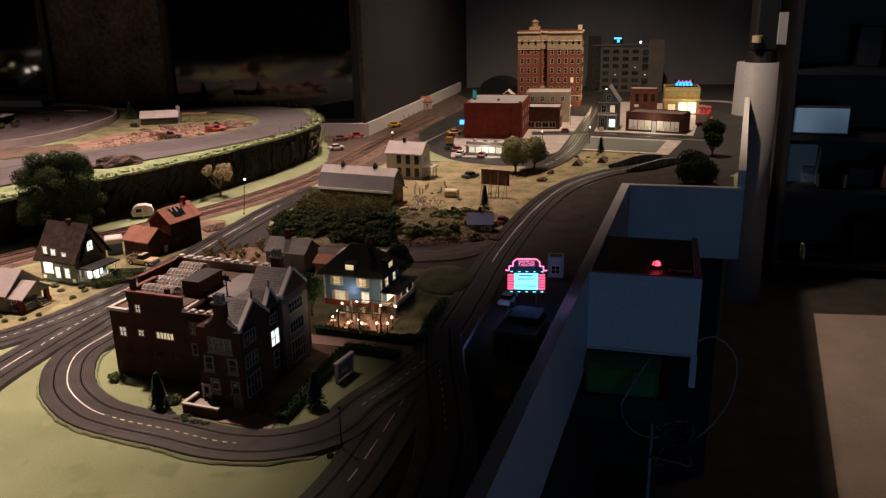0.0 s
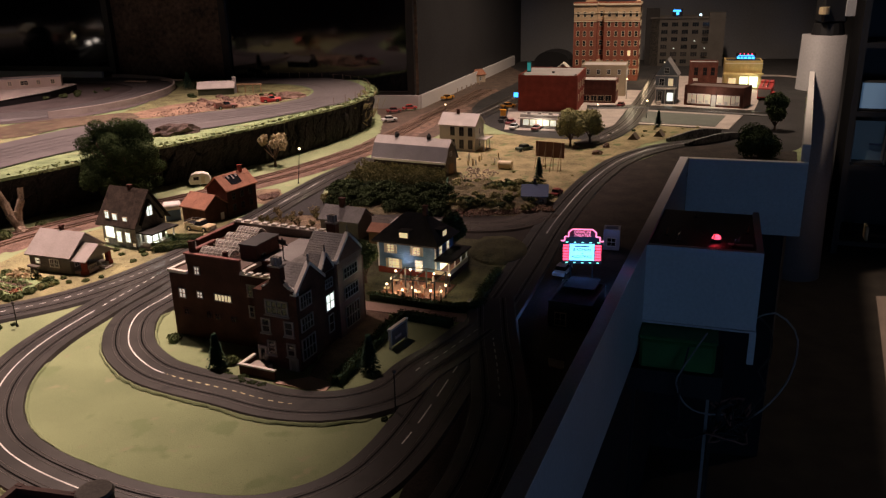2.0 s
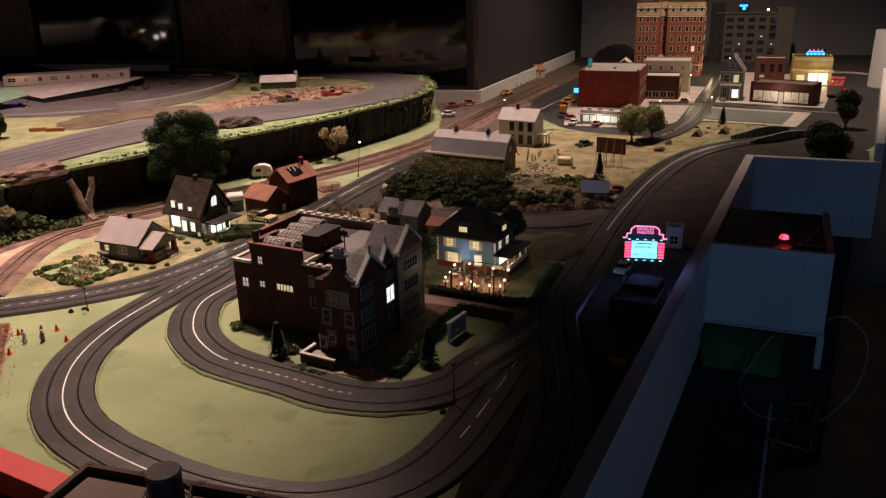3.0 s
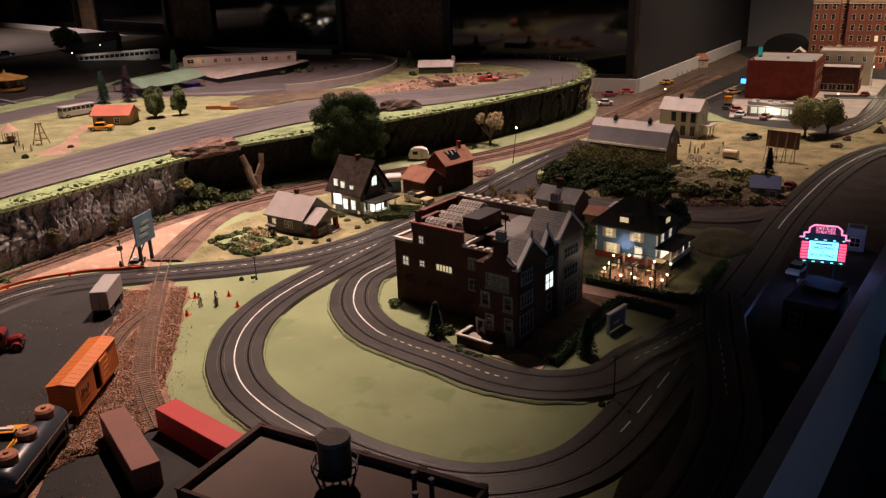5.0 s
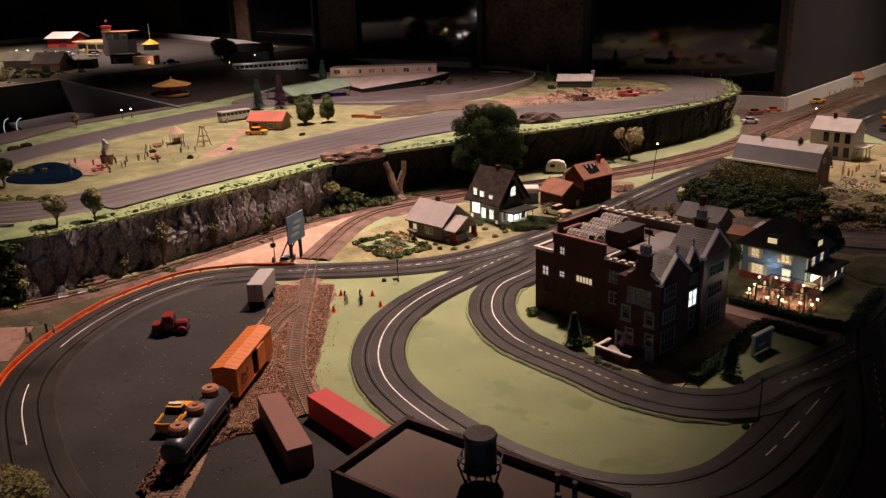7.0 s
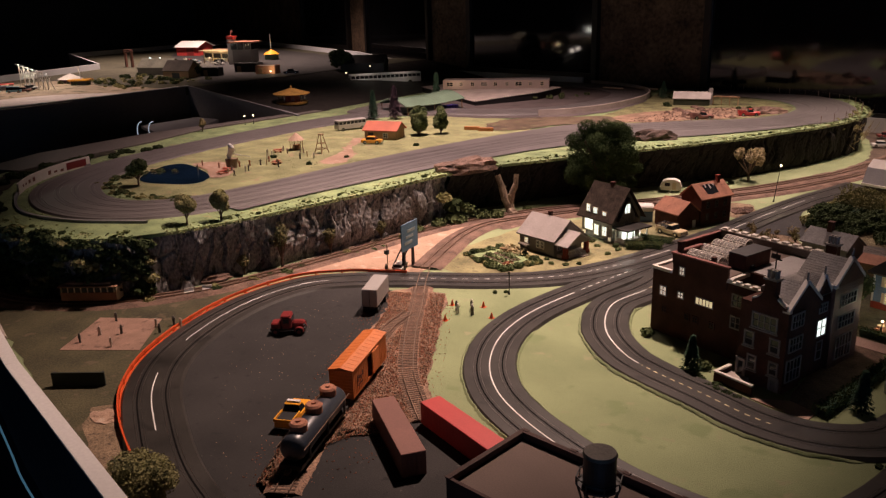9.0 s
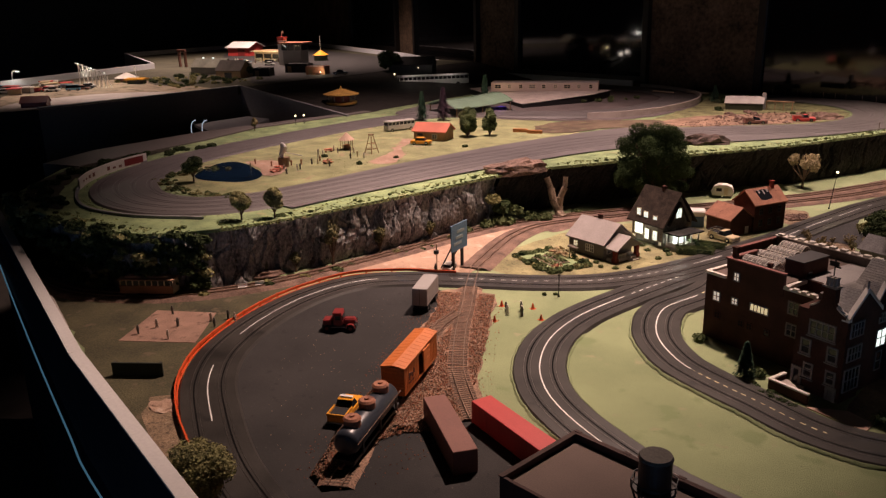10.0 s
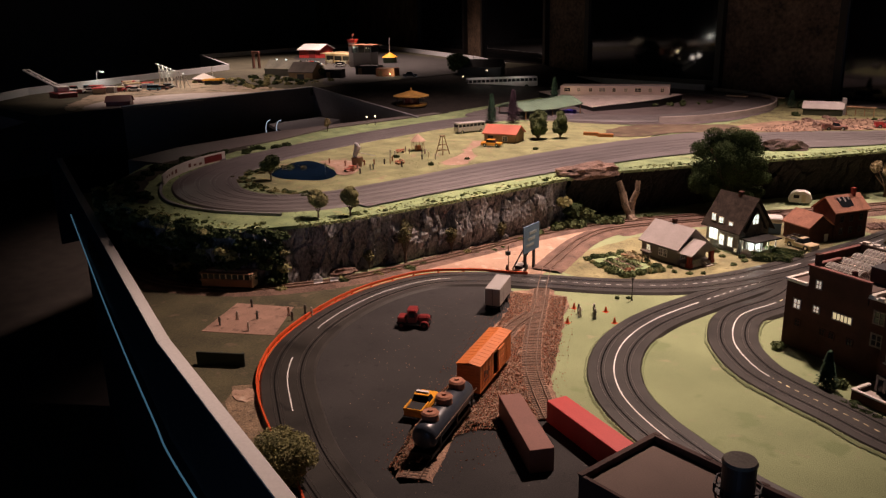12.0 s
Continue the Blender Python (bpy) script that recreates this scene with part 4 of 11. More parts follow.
def pane_at(parent, m, w, h, glass=None, frame=None, cols=2, rows=2, fw=0.0016, proud=0.0014):
    """A framed window whose face looks along -y of the pose m; its foot is at the origin."""
    bm = lattice(gaps(-w / 2, w / 2, cols, fw, fw * 0.3), gaps(0, h, rows, fw, fw * 0.25), -proud, 0.0006)
    wd = part("window", bm, frame or WHITE, parent)
    wd.matrix_basis = m
    part("pane", box(-w / 2, -proud * 0.3, 0, w / 2, 0.0004, h), glass or GLASSDARK, wd)
    return wd


STONE = mat("grey_stone_frame", (0.26, 0.235, 0.215), 0.8, vary=0.15)
COPING = mat("white_coping", (0.70, 0.66, 0.60), 0.65, vary=0.1)
SKYGLASS = mat("skylight_glass", (0.74, 0.68, 0.64), 0.22, vary=0.25, fine=200, coarse=60, trans=0.75)
LIT_PINK = glow("lit_window_pink", (1.0, 0.80, 0.66), 0.45)


def mansion():
    """Brick mansion: x along its yard front, y towards its back."""
    t = thing("mansion", "dark red brick mansion with slate gables and white copings", "mansion", along((-0.555, 1.237), (-0.555 + 0.956, 1.237 - 0.292)))
    low, roof, top = 0.106, 0.124, 0.139
    GREYBRICK = mat("grey_brick", (0.17, 0.145, 0.13), 0.8)
    REDRIM = mat("red_rim", (0.20, 0.07, 0.06), 0.7)
    # lower body with the corner terrace, and the raised middle
    part("main_wall", box(0, 0, 0, 0.25, 0.172, low), BRICK_DARK, t)
    part("attic_wall", box(0.038, 0.0, low, 0.136, 0.172, roof), BRICK_DARK, t)
    part("attic_wall", box(0.1365, 0.048, low, 0.200, 0.172, roof), BRICK_DARK, t)
    part("side_wall", box(0.0, 0.068, low, 0.0375, 0.172, roof), BRICK_DARK, t)
    part("flat_roof", box(0.137, 0.05, roof, 0.204, 0.166, roof + 0.0015), ROOFGREY, t, "grey flat roof")
    part("attic_roof", box(0.0405, 0.0045, roof, 0.1365, 0.166, roof + 0.001), ROOFBROWN, t)
    part("terrace", box(0.005, 0.006, low, 0.0375, 0.0675, low + 0.001), ROOFBROWN, t)
    part("terrace", box(0.143, 0.006, low, 0.190, 0.0475, low + 0.002), ROOFBROWN, t)
    # parapets of the raised middle
    f = part("front_parapet", box(0.036, 0.0, roof, 0.137, 0.004, top), BRICK_DARK, t)
    part("parapet_rim", box(0.034, -0.0015, top, 0.138, 0.005, top + 0.0022), REDRIM, f)
    f = part("left_parapet", box(0.036, 0.0045, roof, 0.040, 0.0675, top), BRICK_DARK, t)
    part("parapet_rim", box(0.0345, 0.0055, top, 0.0415, 0.069, top + 0.0022), REDRIM, f)
    f = part("left_parapet", box(0.0, 0.069, roof, 0.004, 0.168, top - 0.004), BRICK_DARK, t)
    part("parapet_rim", box(-0.0015, 0.069, top - 0.004, 0.0055, 0.168, top - 0.002), REDRIM, f)
    bk = part("back_parapet", box(0.004, 0.1665, roof - 0.002, 0.205, 0.172, top), GREYBRICK, t)
    part("parapet_cap", box(0.002, 0.164, top, 0.206, 0.1745, top + 0.0016), COPING, bk)
    for i in range(11):
        part("merlon", box(0.006 + i * 0.0185, 0.165, top + 0.0016, 0.016 + i * 0.0185, 0.1735, top + 0.0046), COPING, bk)
    # four glass vaults side by side
    for i in range(4):
        y0 = 0.020 + i * 0.0360
        n = 10
        prof = [(y0 + 0.0335 * k / n, roof + 0.002 + 0.0145 * math.sin(math.pi * k / n) ** 0.8) for k in range(n + 1)]
        x0, x1 = 0.043 - 0.004 * i, 0.100 - 0.009 * i
        bm = bmesh.new()
        a = [bm.verts.new((x0, y, z)) for y, z in prof]
        b = [bm.verts.new((x1, y, z)) for y, z in prof]
        for k in range(n):
            bm.faces.new((a[k], a[k + 1], b[k + 1], b[k]))
        bm.faces.new(a[::-1])
        bm.faces.new(b)
        sk = part("skylight", bm, SKYGLASS, t, "pale ribbed glass vault")
        for q in range(8):
            xx = x0 + (x1 - x0) * q / 7
            rb = bmesh.new()
            for k in range(n):
                rod((xx, *prof[k]), (xx, *prof[k + 1]), 0.0007, 4, rb)
            part("glazing_rib", rb, COPING, sk)
        for k in (2, 4, 6, 8):
            part("glazing_bar", rod((x0, *prof[k]), (x1, *prof[k]), 0.0006, 4), COPING, sk)
    # penthouse and small vents
    ph = part("penthouse", box(0.106, 0.044, roof, 0.136, 0.106, roof + 0.024), BRICK_DARK, t)
    part("penthouse_roof", box(0.105, 0.043, roof + 0.024, 0.137, 0.107, roof + 0.0255), mat("dark_felt", (0.045, 0.045, 0.048), 0.7), ph)
    part("penthouse_door", box(0.1362, 0.056, low + 0.006, 0.1372, 0.066, low + 0.026), GLASSDARK, ph)
    chimney(t, 0.043, 0.010, roof, top + 0.017, 0.0036)
    part("roof_vent", box(0.098, 0.012, roof, 0.104, 0.018, top + 0.006), BRICK_DARK, t)
    # white coping of the corner terrace
    bm = box(-0.002, -0.002, low, 0.0355, 0.004, low + 0.0045)
    box(-0.002, 0.0045, low, 0.004, 0.0675, low + 0.0045, 0, bm)
    part("corner_coping", bm, COPING, t)
    # battlement round the second terrace
    w = part("battlement_wall", box(0.1375, 0.0, low, 0.190, 0.004, low + 0.012), BRICK_DARK, t)
    part("battlement_cap", box(0.1365, -0.0015, low + 0.012, 0.1905, 0.005, low + 0.0145), COPING, w)
    for i in range(4):
        part("merlon", box(0.1375 + i * 0.0138, -0.0015, low + 0.0145, 0.1450 + i * 0.0138, 0.005, low + 0.0175), COPING, w)
    w = part("battlement_wall", box(0.1375, 0.0045, low, 0.1415, 0.0475, low + 0.012), BRICK_DARK, t)
    part("battlement_cap", box(0.1365, 0.0055, low + 0.012, 0.1425, 0.0475, low + 0.0175), COPING, w)
    # wings
    part("front_wing_wall", box(0.190, -0.042, 0, 0.262, -0.0005, 0.119), BRICK_DARK, t)
    part("front_wing_rear", box(0.1905, 0.0, low, 0.255, 0.036, 0.119), BRICK_DARK, t)
    part("bay_wall", box(0.2505, 0.0, 0, 0.2545, 0.074, 0.122), BRICK_DARK, t)
    part("rear_wing_wall", box(0.2005, 0.0745, low, 0.2500, 0.150, 0.126), BRICK_DARK, t)
    # Paler, smoother brick: the light on this face is put into its material.
    part("rear_wing_front", box(0.2505, 0.0745, 0, 0.260, 0.150, 0.126), mat("rear_brick_lit", (0.11, 0.055, 0.047), 0.45), t)
    # long slope between the flat roof and the gables
    bm = bmesh.new()
    prof = [(0.190, 0.1275), (0.200, 0.1300), (0.256, 0.1195), (0.190, 0.1195)]
    a = [bm.verts.new((x, 0.002, z)) for x, z in prof]
    b = [bm.verts.new((x, 0.160, z)) for x, z in prof]
    for i in range(4):
        bm.faces.new((a[i], a[(i + 1) % 4], b[(i + 1) % 4], b[i]))
    bm.faces.new(a[::-1])
    bm.faces.new(b)
    part("long_slope", bm, SLATE, t, "grey slate roof slope")

    def gable_wing(x0, x1, y0, y1, z0, peak, name):
        """A wing whose gable looks along +x."""
        yc = (y0 + y1) / 2
        bm = bmesh.new()
        prof = [(y0, z0 - 0.012), (y1, z0 - 0.012), (y1, z0), (yc, peak), (y0, z0)]
        a = [bm.verts.new((x0, y, z)) for y, z in prof]
        b = [bm.verts.new((x1, y, z)) for y, z in prof]
        for i in range(5):
            bm.faces.new((a[i], a[(i + 1) % 5], b[(i + 1) % 5], b[i]))
        bm.faces.new(a[::-1])
        bm.faces.new(b)
        g = part(name, bm, BRICK_DARK, t)
        for s in (0, 1):
            ye = y0 - 0.001 if s == 0 else y1 + 0.001
            bm = bmesh.new()
            n = 12
            row = None
            for k in range(n):
                f0, f1 = k / n, (k + 1) / n
                ya, yb = ye + (yc - ye) * f0, ye + (yc - ye) * f1
                za, zb = z0 + (peak - z0) * f0, z0 + (peak - z0) * f1
                p = row or [bm.verts.new(q) for q in ((x0, ya, za), (x1 - 0.004, ya, za))]
                v = [bm.verts.new(q) for q in ((x0, ya, za + 0.0007), (x1 - 0.004, ya, za + 0.0007))]
                u = [bm.verts.new(q) for q in ((x0, yb, zb + 0.0003), (x1 - 0.004, yb, zb + 0.0003))]
                bm.faces.new((p[0], p[1], v[1], v[0]))
                bm.faces.new((v[0], v[1], u[1], u[0]))
                row = u
            part("slate_slope", bm, SLATE, g)
            bm = bmesh.new()
            q0, q1 = Vector((0, ye, z0 - 0.001)), Vector((0, yc, peak))
            up = Vector((0, 0, 0.005))
            vs = []
            for x in (x1 - 0.0055, x1 + 0.0012):
                for q in (q0, q1, q1 + up, q0 + up):
                    vs.append(bm.verts.new(q + Vector((x, 0, 0))))
            for f in ((0, 1, 2, 3), (4, 7, 6, 5), (0, 4, 5, 1), (1, 5, 6, 2), (2, 6, 7, 3), (3, 7, 4, 0)):
                bm.faces.new([vs[i] for i in f])
            part("gable_coping", bm, COPING, g)
            if s == 0:
                part("kneeler", box(x1 - 0.009, ye - 0.002, z0 - 0.002, x1 + 0.0016, ye + 0.004, z0 + 0.003), COPING, g)
        bm = rod((x1 - 0.002, yc, peak + 0.003), (x1 - 0.002, yc, peak + 0.016), 0.0013, 6)
        cyl(0.0024, 0.0008, peak + 0.008, peak + 0.012, 6, (x1 - 0.002, yc), bm)
        part("finial", bm, STONE, g)
        return g

    gable_wing(0.216, 0.262, -0.040, 0.035, 0.119, 0.151, "front_gable")
    gable_wing(0.226, 0.2545, 0.0365, 0.0715, 0.122, 0.146, "middle_gable")
    gable_wing(0.198, 0.260, 0.0755, 0.150, 0.127, 0.160, "rear_gable")
    # shaped gable with a chimney on the yard front of the wing
    prof = [(0.206, 0.1195), (0.207, 0.124), (0.213, 0.127), (0.219, 0.132), (0.2235, 0.140), (0.2405, 0.140), (0.245, 0.132), (0.251, 0.127), (0.258, 0.124), (0.259, 0.1195)]
    g = part("shaped_gable", extrude_y(prof, -0.0435, -0.0385), BRICK_DARK, t)
    for sgn in (0, 1):
        pts = prof[1:4] if sgn == 0 else prof[6:9]
        bm = bmesh.new()
        rows = []
        for x, z in pts:
            rows.append([bm.verts.new(q) for q in ((x, -0.0447, z), (x, -0.0447, z + 0.0026), (x, -0.0375, z + 0.0026), (x, -0.0375, z))])
        for a, b in zip(rows, rows[1:]):
            for j in range(4):
                bm.faces.new((a[j], a[(j + 1) % 4], b[(j + 1) % 4], b[j]))
        part("gable_coping", bm, COPING, g)
    for x, y, z0, z1 in ((0.232, -0.038, 0.136, 0.157), (0.205, 0.158, 0.122, 0.160)):
        c = part("chimney", box(x - 0.0085, y - 0.0055, z0, x + 0.0085, y + 0.0055, z1), BRICK_DARK, t)
        part("chimney_cap", box(x - 0.0105, y - 0.0075, z1, x + 0.0105, y + 0.0075, z1 + 0.0025), STONE, c)
        for dx in (-0.0055, 0.0, 0.0055):
            for dy in (-0.003, 0.003):
                pot = cyl(0.0020, 0.0016, z1 + 0.0025, z1 + 0.013, 8, (x + dx, y + dy))
                cyl(0.0023, 0.0023, z1 + 0.0115, z1 + 0.014, 8, (x + dx, y + dy), pot)
                part("chimney_pot", pot, STONE, c)
    wv = part("weather_vane", rod((0.172, 0.064, roof), (0.172, 0.064, roof + 0.036), 0.0011), BLACK, t, "black weather vane")
    part("vane_arm", rod((0.163, 0.066, roof + 0.026), (0.182, 0.062, roof + 0.026), 0.0013), BLACK, wv)
    part("vane_arrow", box(0.164, 0.0632, roof + 0.027, 0.178, 0.0648, roof + 0.033), BLACK, wv)

    def front(x, y, z, w, hh, **k):
        return pane_at(t, pose(x, y, z), w, hh, **k)

    def right(x, y, z, w, hh, **k):
        return pane_at(t, pose(x, y, z, 0, 0, 90), w, hh, **k)

    def stone_window(x, z, w, hh, cols):
        """A window of the wing with a broad stone surround."""
        wd = front(x, -0.042, z, w, hh, frame=STONE, cols=cols, fw=0.0026)
        part("sill", box(-w / 2 - 0.004, -0.003, -0.0045, w / 2 + 0.004, -0.0002, -0.0027), STONE, wd)
    front(0.022, 0, 0.066, 0.011, 0.014, glass=LIT_PINK, frame=STONE)
    front(0.056, 0, 0.070, 0.009, 0.009, glass=LIT_PINK, frame=STONE)
    front(0.100, 0, 0.070, 0.030, 0.010, glass=LIT_DIM, frame=STONE, cols=5, rows=1)
    front(0.056, 0, 0.1085, 0.008, 0.0115, glass=LIT_PINK, frame=STONE)
    for x in (0.026, 0.070, 0.086, 0.116):
        front(x, 0, 0.038, 0.008, 0.009, frame=BRICK_DARK)
    for z in (0.086, 0.052):
        front(0.160, 0, z, 0.022, 0.016, frame=STONE, cols=3, fw=0.0024)
    stone_window(0.228, 0.086, 0.034, 0.018, 4)
    stone_window(0.207, 0.056, 0.011, 0.018, 1)
    stone_window(0.246, 0.056, 0.011, 0.018, 1)
    stone_window(0.214, 0.022, 0.010, 0.018, 1)
    stone_window(0.247, 0.024, 0.010, 0.016, 1)
    d = part("door", lattice([0.2425, 0.2465, 0.2535, 0.2575], [-0.004, 0.0, 0.016, 0.020], -0.0445, -0.0415), STONE, t, "pale stone doorway")
    part("door_leaf", box(0.2468, -0.0434, 0, 0.2532, -0.0422, 0.0158), GREYWALL, d)
    d = part("door", lattice([0.1905, 0.1945, 0.2020, 0.2060], [-0.004, 0.008, 0.028, 0.032], -0.0445, -0.0415), STONE, t, "stone porch doorway")
    part("door_leaf", box(0.1948, -0.0434, 0.008, 0.2018, -0.0422, 0.0278), GLASSDARK, d)
    for y, z, w, hh in ((-0.006, 0.094, 0.026, 0.018), (-0.006, 0.060, 0.028, 0.018), (-0.006, 0.016, 0.032, 0.030)):
        right(0.262 if y < -0.02 else 0.2625, y - 0.014, z, w, hh, frame=STONE, cols=4, fw=0.0018)
    right(0.2545, 0.056, 0.058, 0.022, 0.024, glass=LIT_COOL, frame=STONE, cols=2)
    right(0.2545, 0.056, 0.022, 0.012, 0.026, frame=STONE, cols=1)
    right(0.2545, 0.056, 0.094, 0.018, 0.012, frame=STONE, cols=3)
    for z, hh in ((0.094, 0.016), (0.060, 0.018), (0.012, 0.034)):
        right(0.260, 0.112, z, 0.040, hh, frame=STONE, cols=5, fw=0.0018)
    # porch wall with white coping
    p = part("porch_wall", box(0.180, -0.078, 0, 0.240, -0.0745, 0.0135), BRICK_DARK, t)
    part("porch_side", box(0.180, -0.0740, 0, 0.1835, -0.0425, 0.0135), BRICK_DARK, p)
    bm = box(0.1792, -0.0788, 0.0136, 0.241, -0.0738, 0.0160)
    box(0.1792, -0.0736, 0.0136, 0.1843, -0.0425, 0.0160, 0, bm)
    part("porch_coping", bm, COPING, p)
    part("porch_floor", box(0.186, -0.0725, 0, 0.215, -0.0465, 0.008), CONCRETE, t)


mansion()


def factory():
    """Dark brick works with a water tank on its roof; near the table corner."""
    t = block("factory", "dark brown brick factory with a flat brown roof and water tank", "factory", along((-0.503, 0.612), (-0.503 + 0.25, 0.612 - 0.028)), 0.262, 0.122, 0.072, mat("factory_brick", (0.055, 0.026, 0.02), 0.8), ROOFBROWN, 0.008)
    for i in range(5):
        part("pilaster", box(0.004 + i * 0.0635 - 0.004, 0.120, 0, 0.004 + i * 0.0635 + 0.004, 0.1245, 0.074), MATS["factory_brick"], t)
    part("parapet_cap", box(-0.001, 0.117, 0.072, 0.263, 0.123, 0.0735), MATS["factory_brick"], t)
    part("parapet_cap", box(-0.001, -0.001, 0.072, 0.005, 0.1169, 0.0735), MATS["factory_brick"], t)
    tank = part("water_tank", cyl(0.0155, 0.0155, 0.088, 0.118, 28, (0.131, 0.072)), BLACK, t, "black round water tank")
    part("tank_lid", cyl(0.0165, 0.0150, 0.118, 0.121, 28, (0.131, 0.072)), mat("tank_lid", (0.10, 0.09, 0.075), 0.7), tank)
    part("tank_deck", cyl(0.021, 0.021, 0.086, 0.088, 20, (0.131, 0.072)), BLACK, tank)
    for k in range(8):
        a = 2 * math.pi * k / 8
        c, s = math.cos(a), math.sin(a)
        part("strut", rod((0.131 + 0.015 * c, 0.072 + 0.015 * s, 0.066), (0.131 + 0.021 * c, 0.072 + 0.021 * s, 0.087), 0.0012), BLACK, tank)
        b = 2 * math.pi * (k + 1) / 8
        part("guard_rail", rod((0.131 + 0.022 * c, 0.072 + 0.022 * s, 0.095), (0.131 + 0.022 * math.cos(b), 0.072 + 0.022 * math.sin(b), 0.095), 0.0008), BLACK, tank)
        part("guard_post", rod((0.131 + 0.022 * c, 0.072 + 0.022 * s, 0.087), (0.131 + 0.022 * c, 0.072 + 0.022 * s, 0.095), 0.0008), BLACK, tank)
    for x, y, z in ((0.205, 0.088, 0.092), (0.215, 0.072, 0.084), (0.224, 0.086, 0.092)):
        p = part("vent_pipe", cyl(0.0024, 0.0024, 0.064, z, 10, (x, y)), BLACK, t)
        part("pipe_cap", cyl(0.0032, 0.0028, z, z + 0.002, 10, (x, y)), BLACK, p)


factory()


def barn():
    t = thing("barn", "grey gambrel-roofed barn, shade put into its dark red walls", "barn", along((-0.449, 2.348), (-0.239, 2.275)))
    L, W = 0.225, 0.075
    prof = [(0, 0), (W, 0), (W, 0.045), (W * 0.80, 0.078), (W / 2, 0.096), (W * 0.20, 0.078), (0, 0.045)]
    bm = bmesh.new()
    a = [bm.verts.new((0, y, z)) for y, z in prof]
    b = [bm.verts.new((L, y, z)) for y, z in prof]
    for i in range(7):
        bm.faces.new((a[i], a[(i + 1) % 7], b[(i + 1) % 7], b[i]))
    bm.faces.new(a[::-1])
    bm.faces.new(b)
    # Red darkened almost to black: the shade of the backlit front is in the colour.
    part("wall", bm, BARNRED, t)
    for (y0, z0), (y1, z1), m in (((-0.004, 0.040), (W * 0.2, 0.079), BARNGREY), ((W * 0.2, 0.079), (W / 2, 0.098), PALEROOF), ((W / 2, 0.098), (W * 0.8, 0.079), PALEROOF), ((W * 0.8, 0.079), (W + 0.004, 0.040), BARNGREY)):
        bm = bmesh.new()
        for e in (0, 0.0025):
            for q in ((-0.006, y0, z0 + e), (L + 0.006, y0, z0 + e), (L + 0.006, y1, z1 + e), (-0.006, y1, z1 + e)):
                bm.verts.new(q)
        bm.verts.ensure_lookup_table()
        v = bm.verts
        for f in ((3, 2, 1, 0), (4, 5, 6, 7), (0, 1, 5, 4), (1, 2, 6, 5), (2, 3, 7, 6), (3, 0, 4, 7)):
            bm.faces.new([v[i] for i in f])
        part("roof", bm, m, t)
    part("eave_board", box(-0.006, -0.0065, 0.037, L + 0.006, -0.0042, 0.043), COPING, t)
    for x in (0.058, 0.160):
        c = part("ventilator", box(x - 0.005, W / 2 - 0.005, 0.094, x + 0.005, W / 2 + 0.005, 0.106, 0.001), BLACK, t)
        part("ventilator_cap", cyl(0.0075, 0.001, 0.106, 0.114, 8, (x, W / 2)), BLACK, c)
    bm = bmesh.new()
    bm.faces.new([bm.verts.new((L + 0.0012, y, z)) for y, z in prof])
    part("end_wall", bm, mat("grey_tan_board", (0.20, 0.165, 0.13), 0.9, vary=0.35, fine=300, coarse=60), t, "grey-tan end boards")
    part("barn_door", box(L + 0.0015, 0.022, 0, L + 0.003, 0.052, 0.032), WOOD, t)
    pane_at(t, pose(L + 0.0014, W / 2, 0.055, 0, 0, 90), 0.010, 0.010)


barn()


def farmhouse():
    L, W, h = 0.122, 0.072, 0.082
    t = simple_house("farmhouse", "cream two-storey farmhouse with a pale roof and porch", "house", along((-0.293, 2.650), (-0.174, 2.610)), L, W, h, 0.112, CREAMWALL, PALEROOF)
    for z in (0.010, 0.050):
        for x in (0.045, 0.076, 0.106):
            pane_at(t, pose(x, 0, z), 0.012, 0.025, frame=BLACK)
    for z in (0.014, 0.052):
        pane_at(t, pose(L, 0.036, z, 0, 0, 90), 0.010, 0.018)
    p = part("porch", box(L, 0.010, 0, L + 0.028, 0.064, 0.004), WOOD, t)
    part("porch_roof", box(L + 0.0005, 0.006, 0.038, L + 0.034, 0.068, 0.041), PALEROOF, p)
    for y in (0.012, 0.036, 0.060):
        part("porch_post", box(L + 0.024, y - 0.0012, 0.004, L + 0.0265, y + 0.0012, 0.038), WHITE, p)
    chimney(t, 0.05, W / 2, 0.105, 0.124, 0.004)


farmhouse()


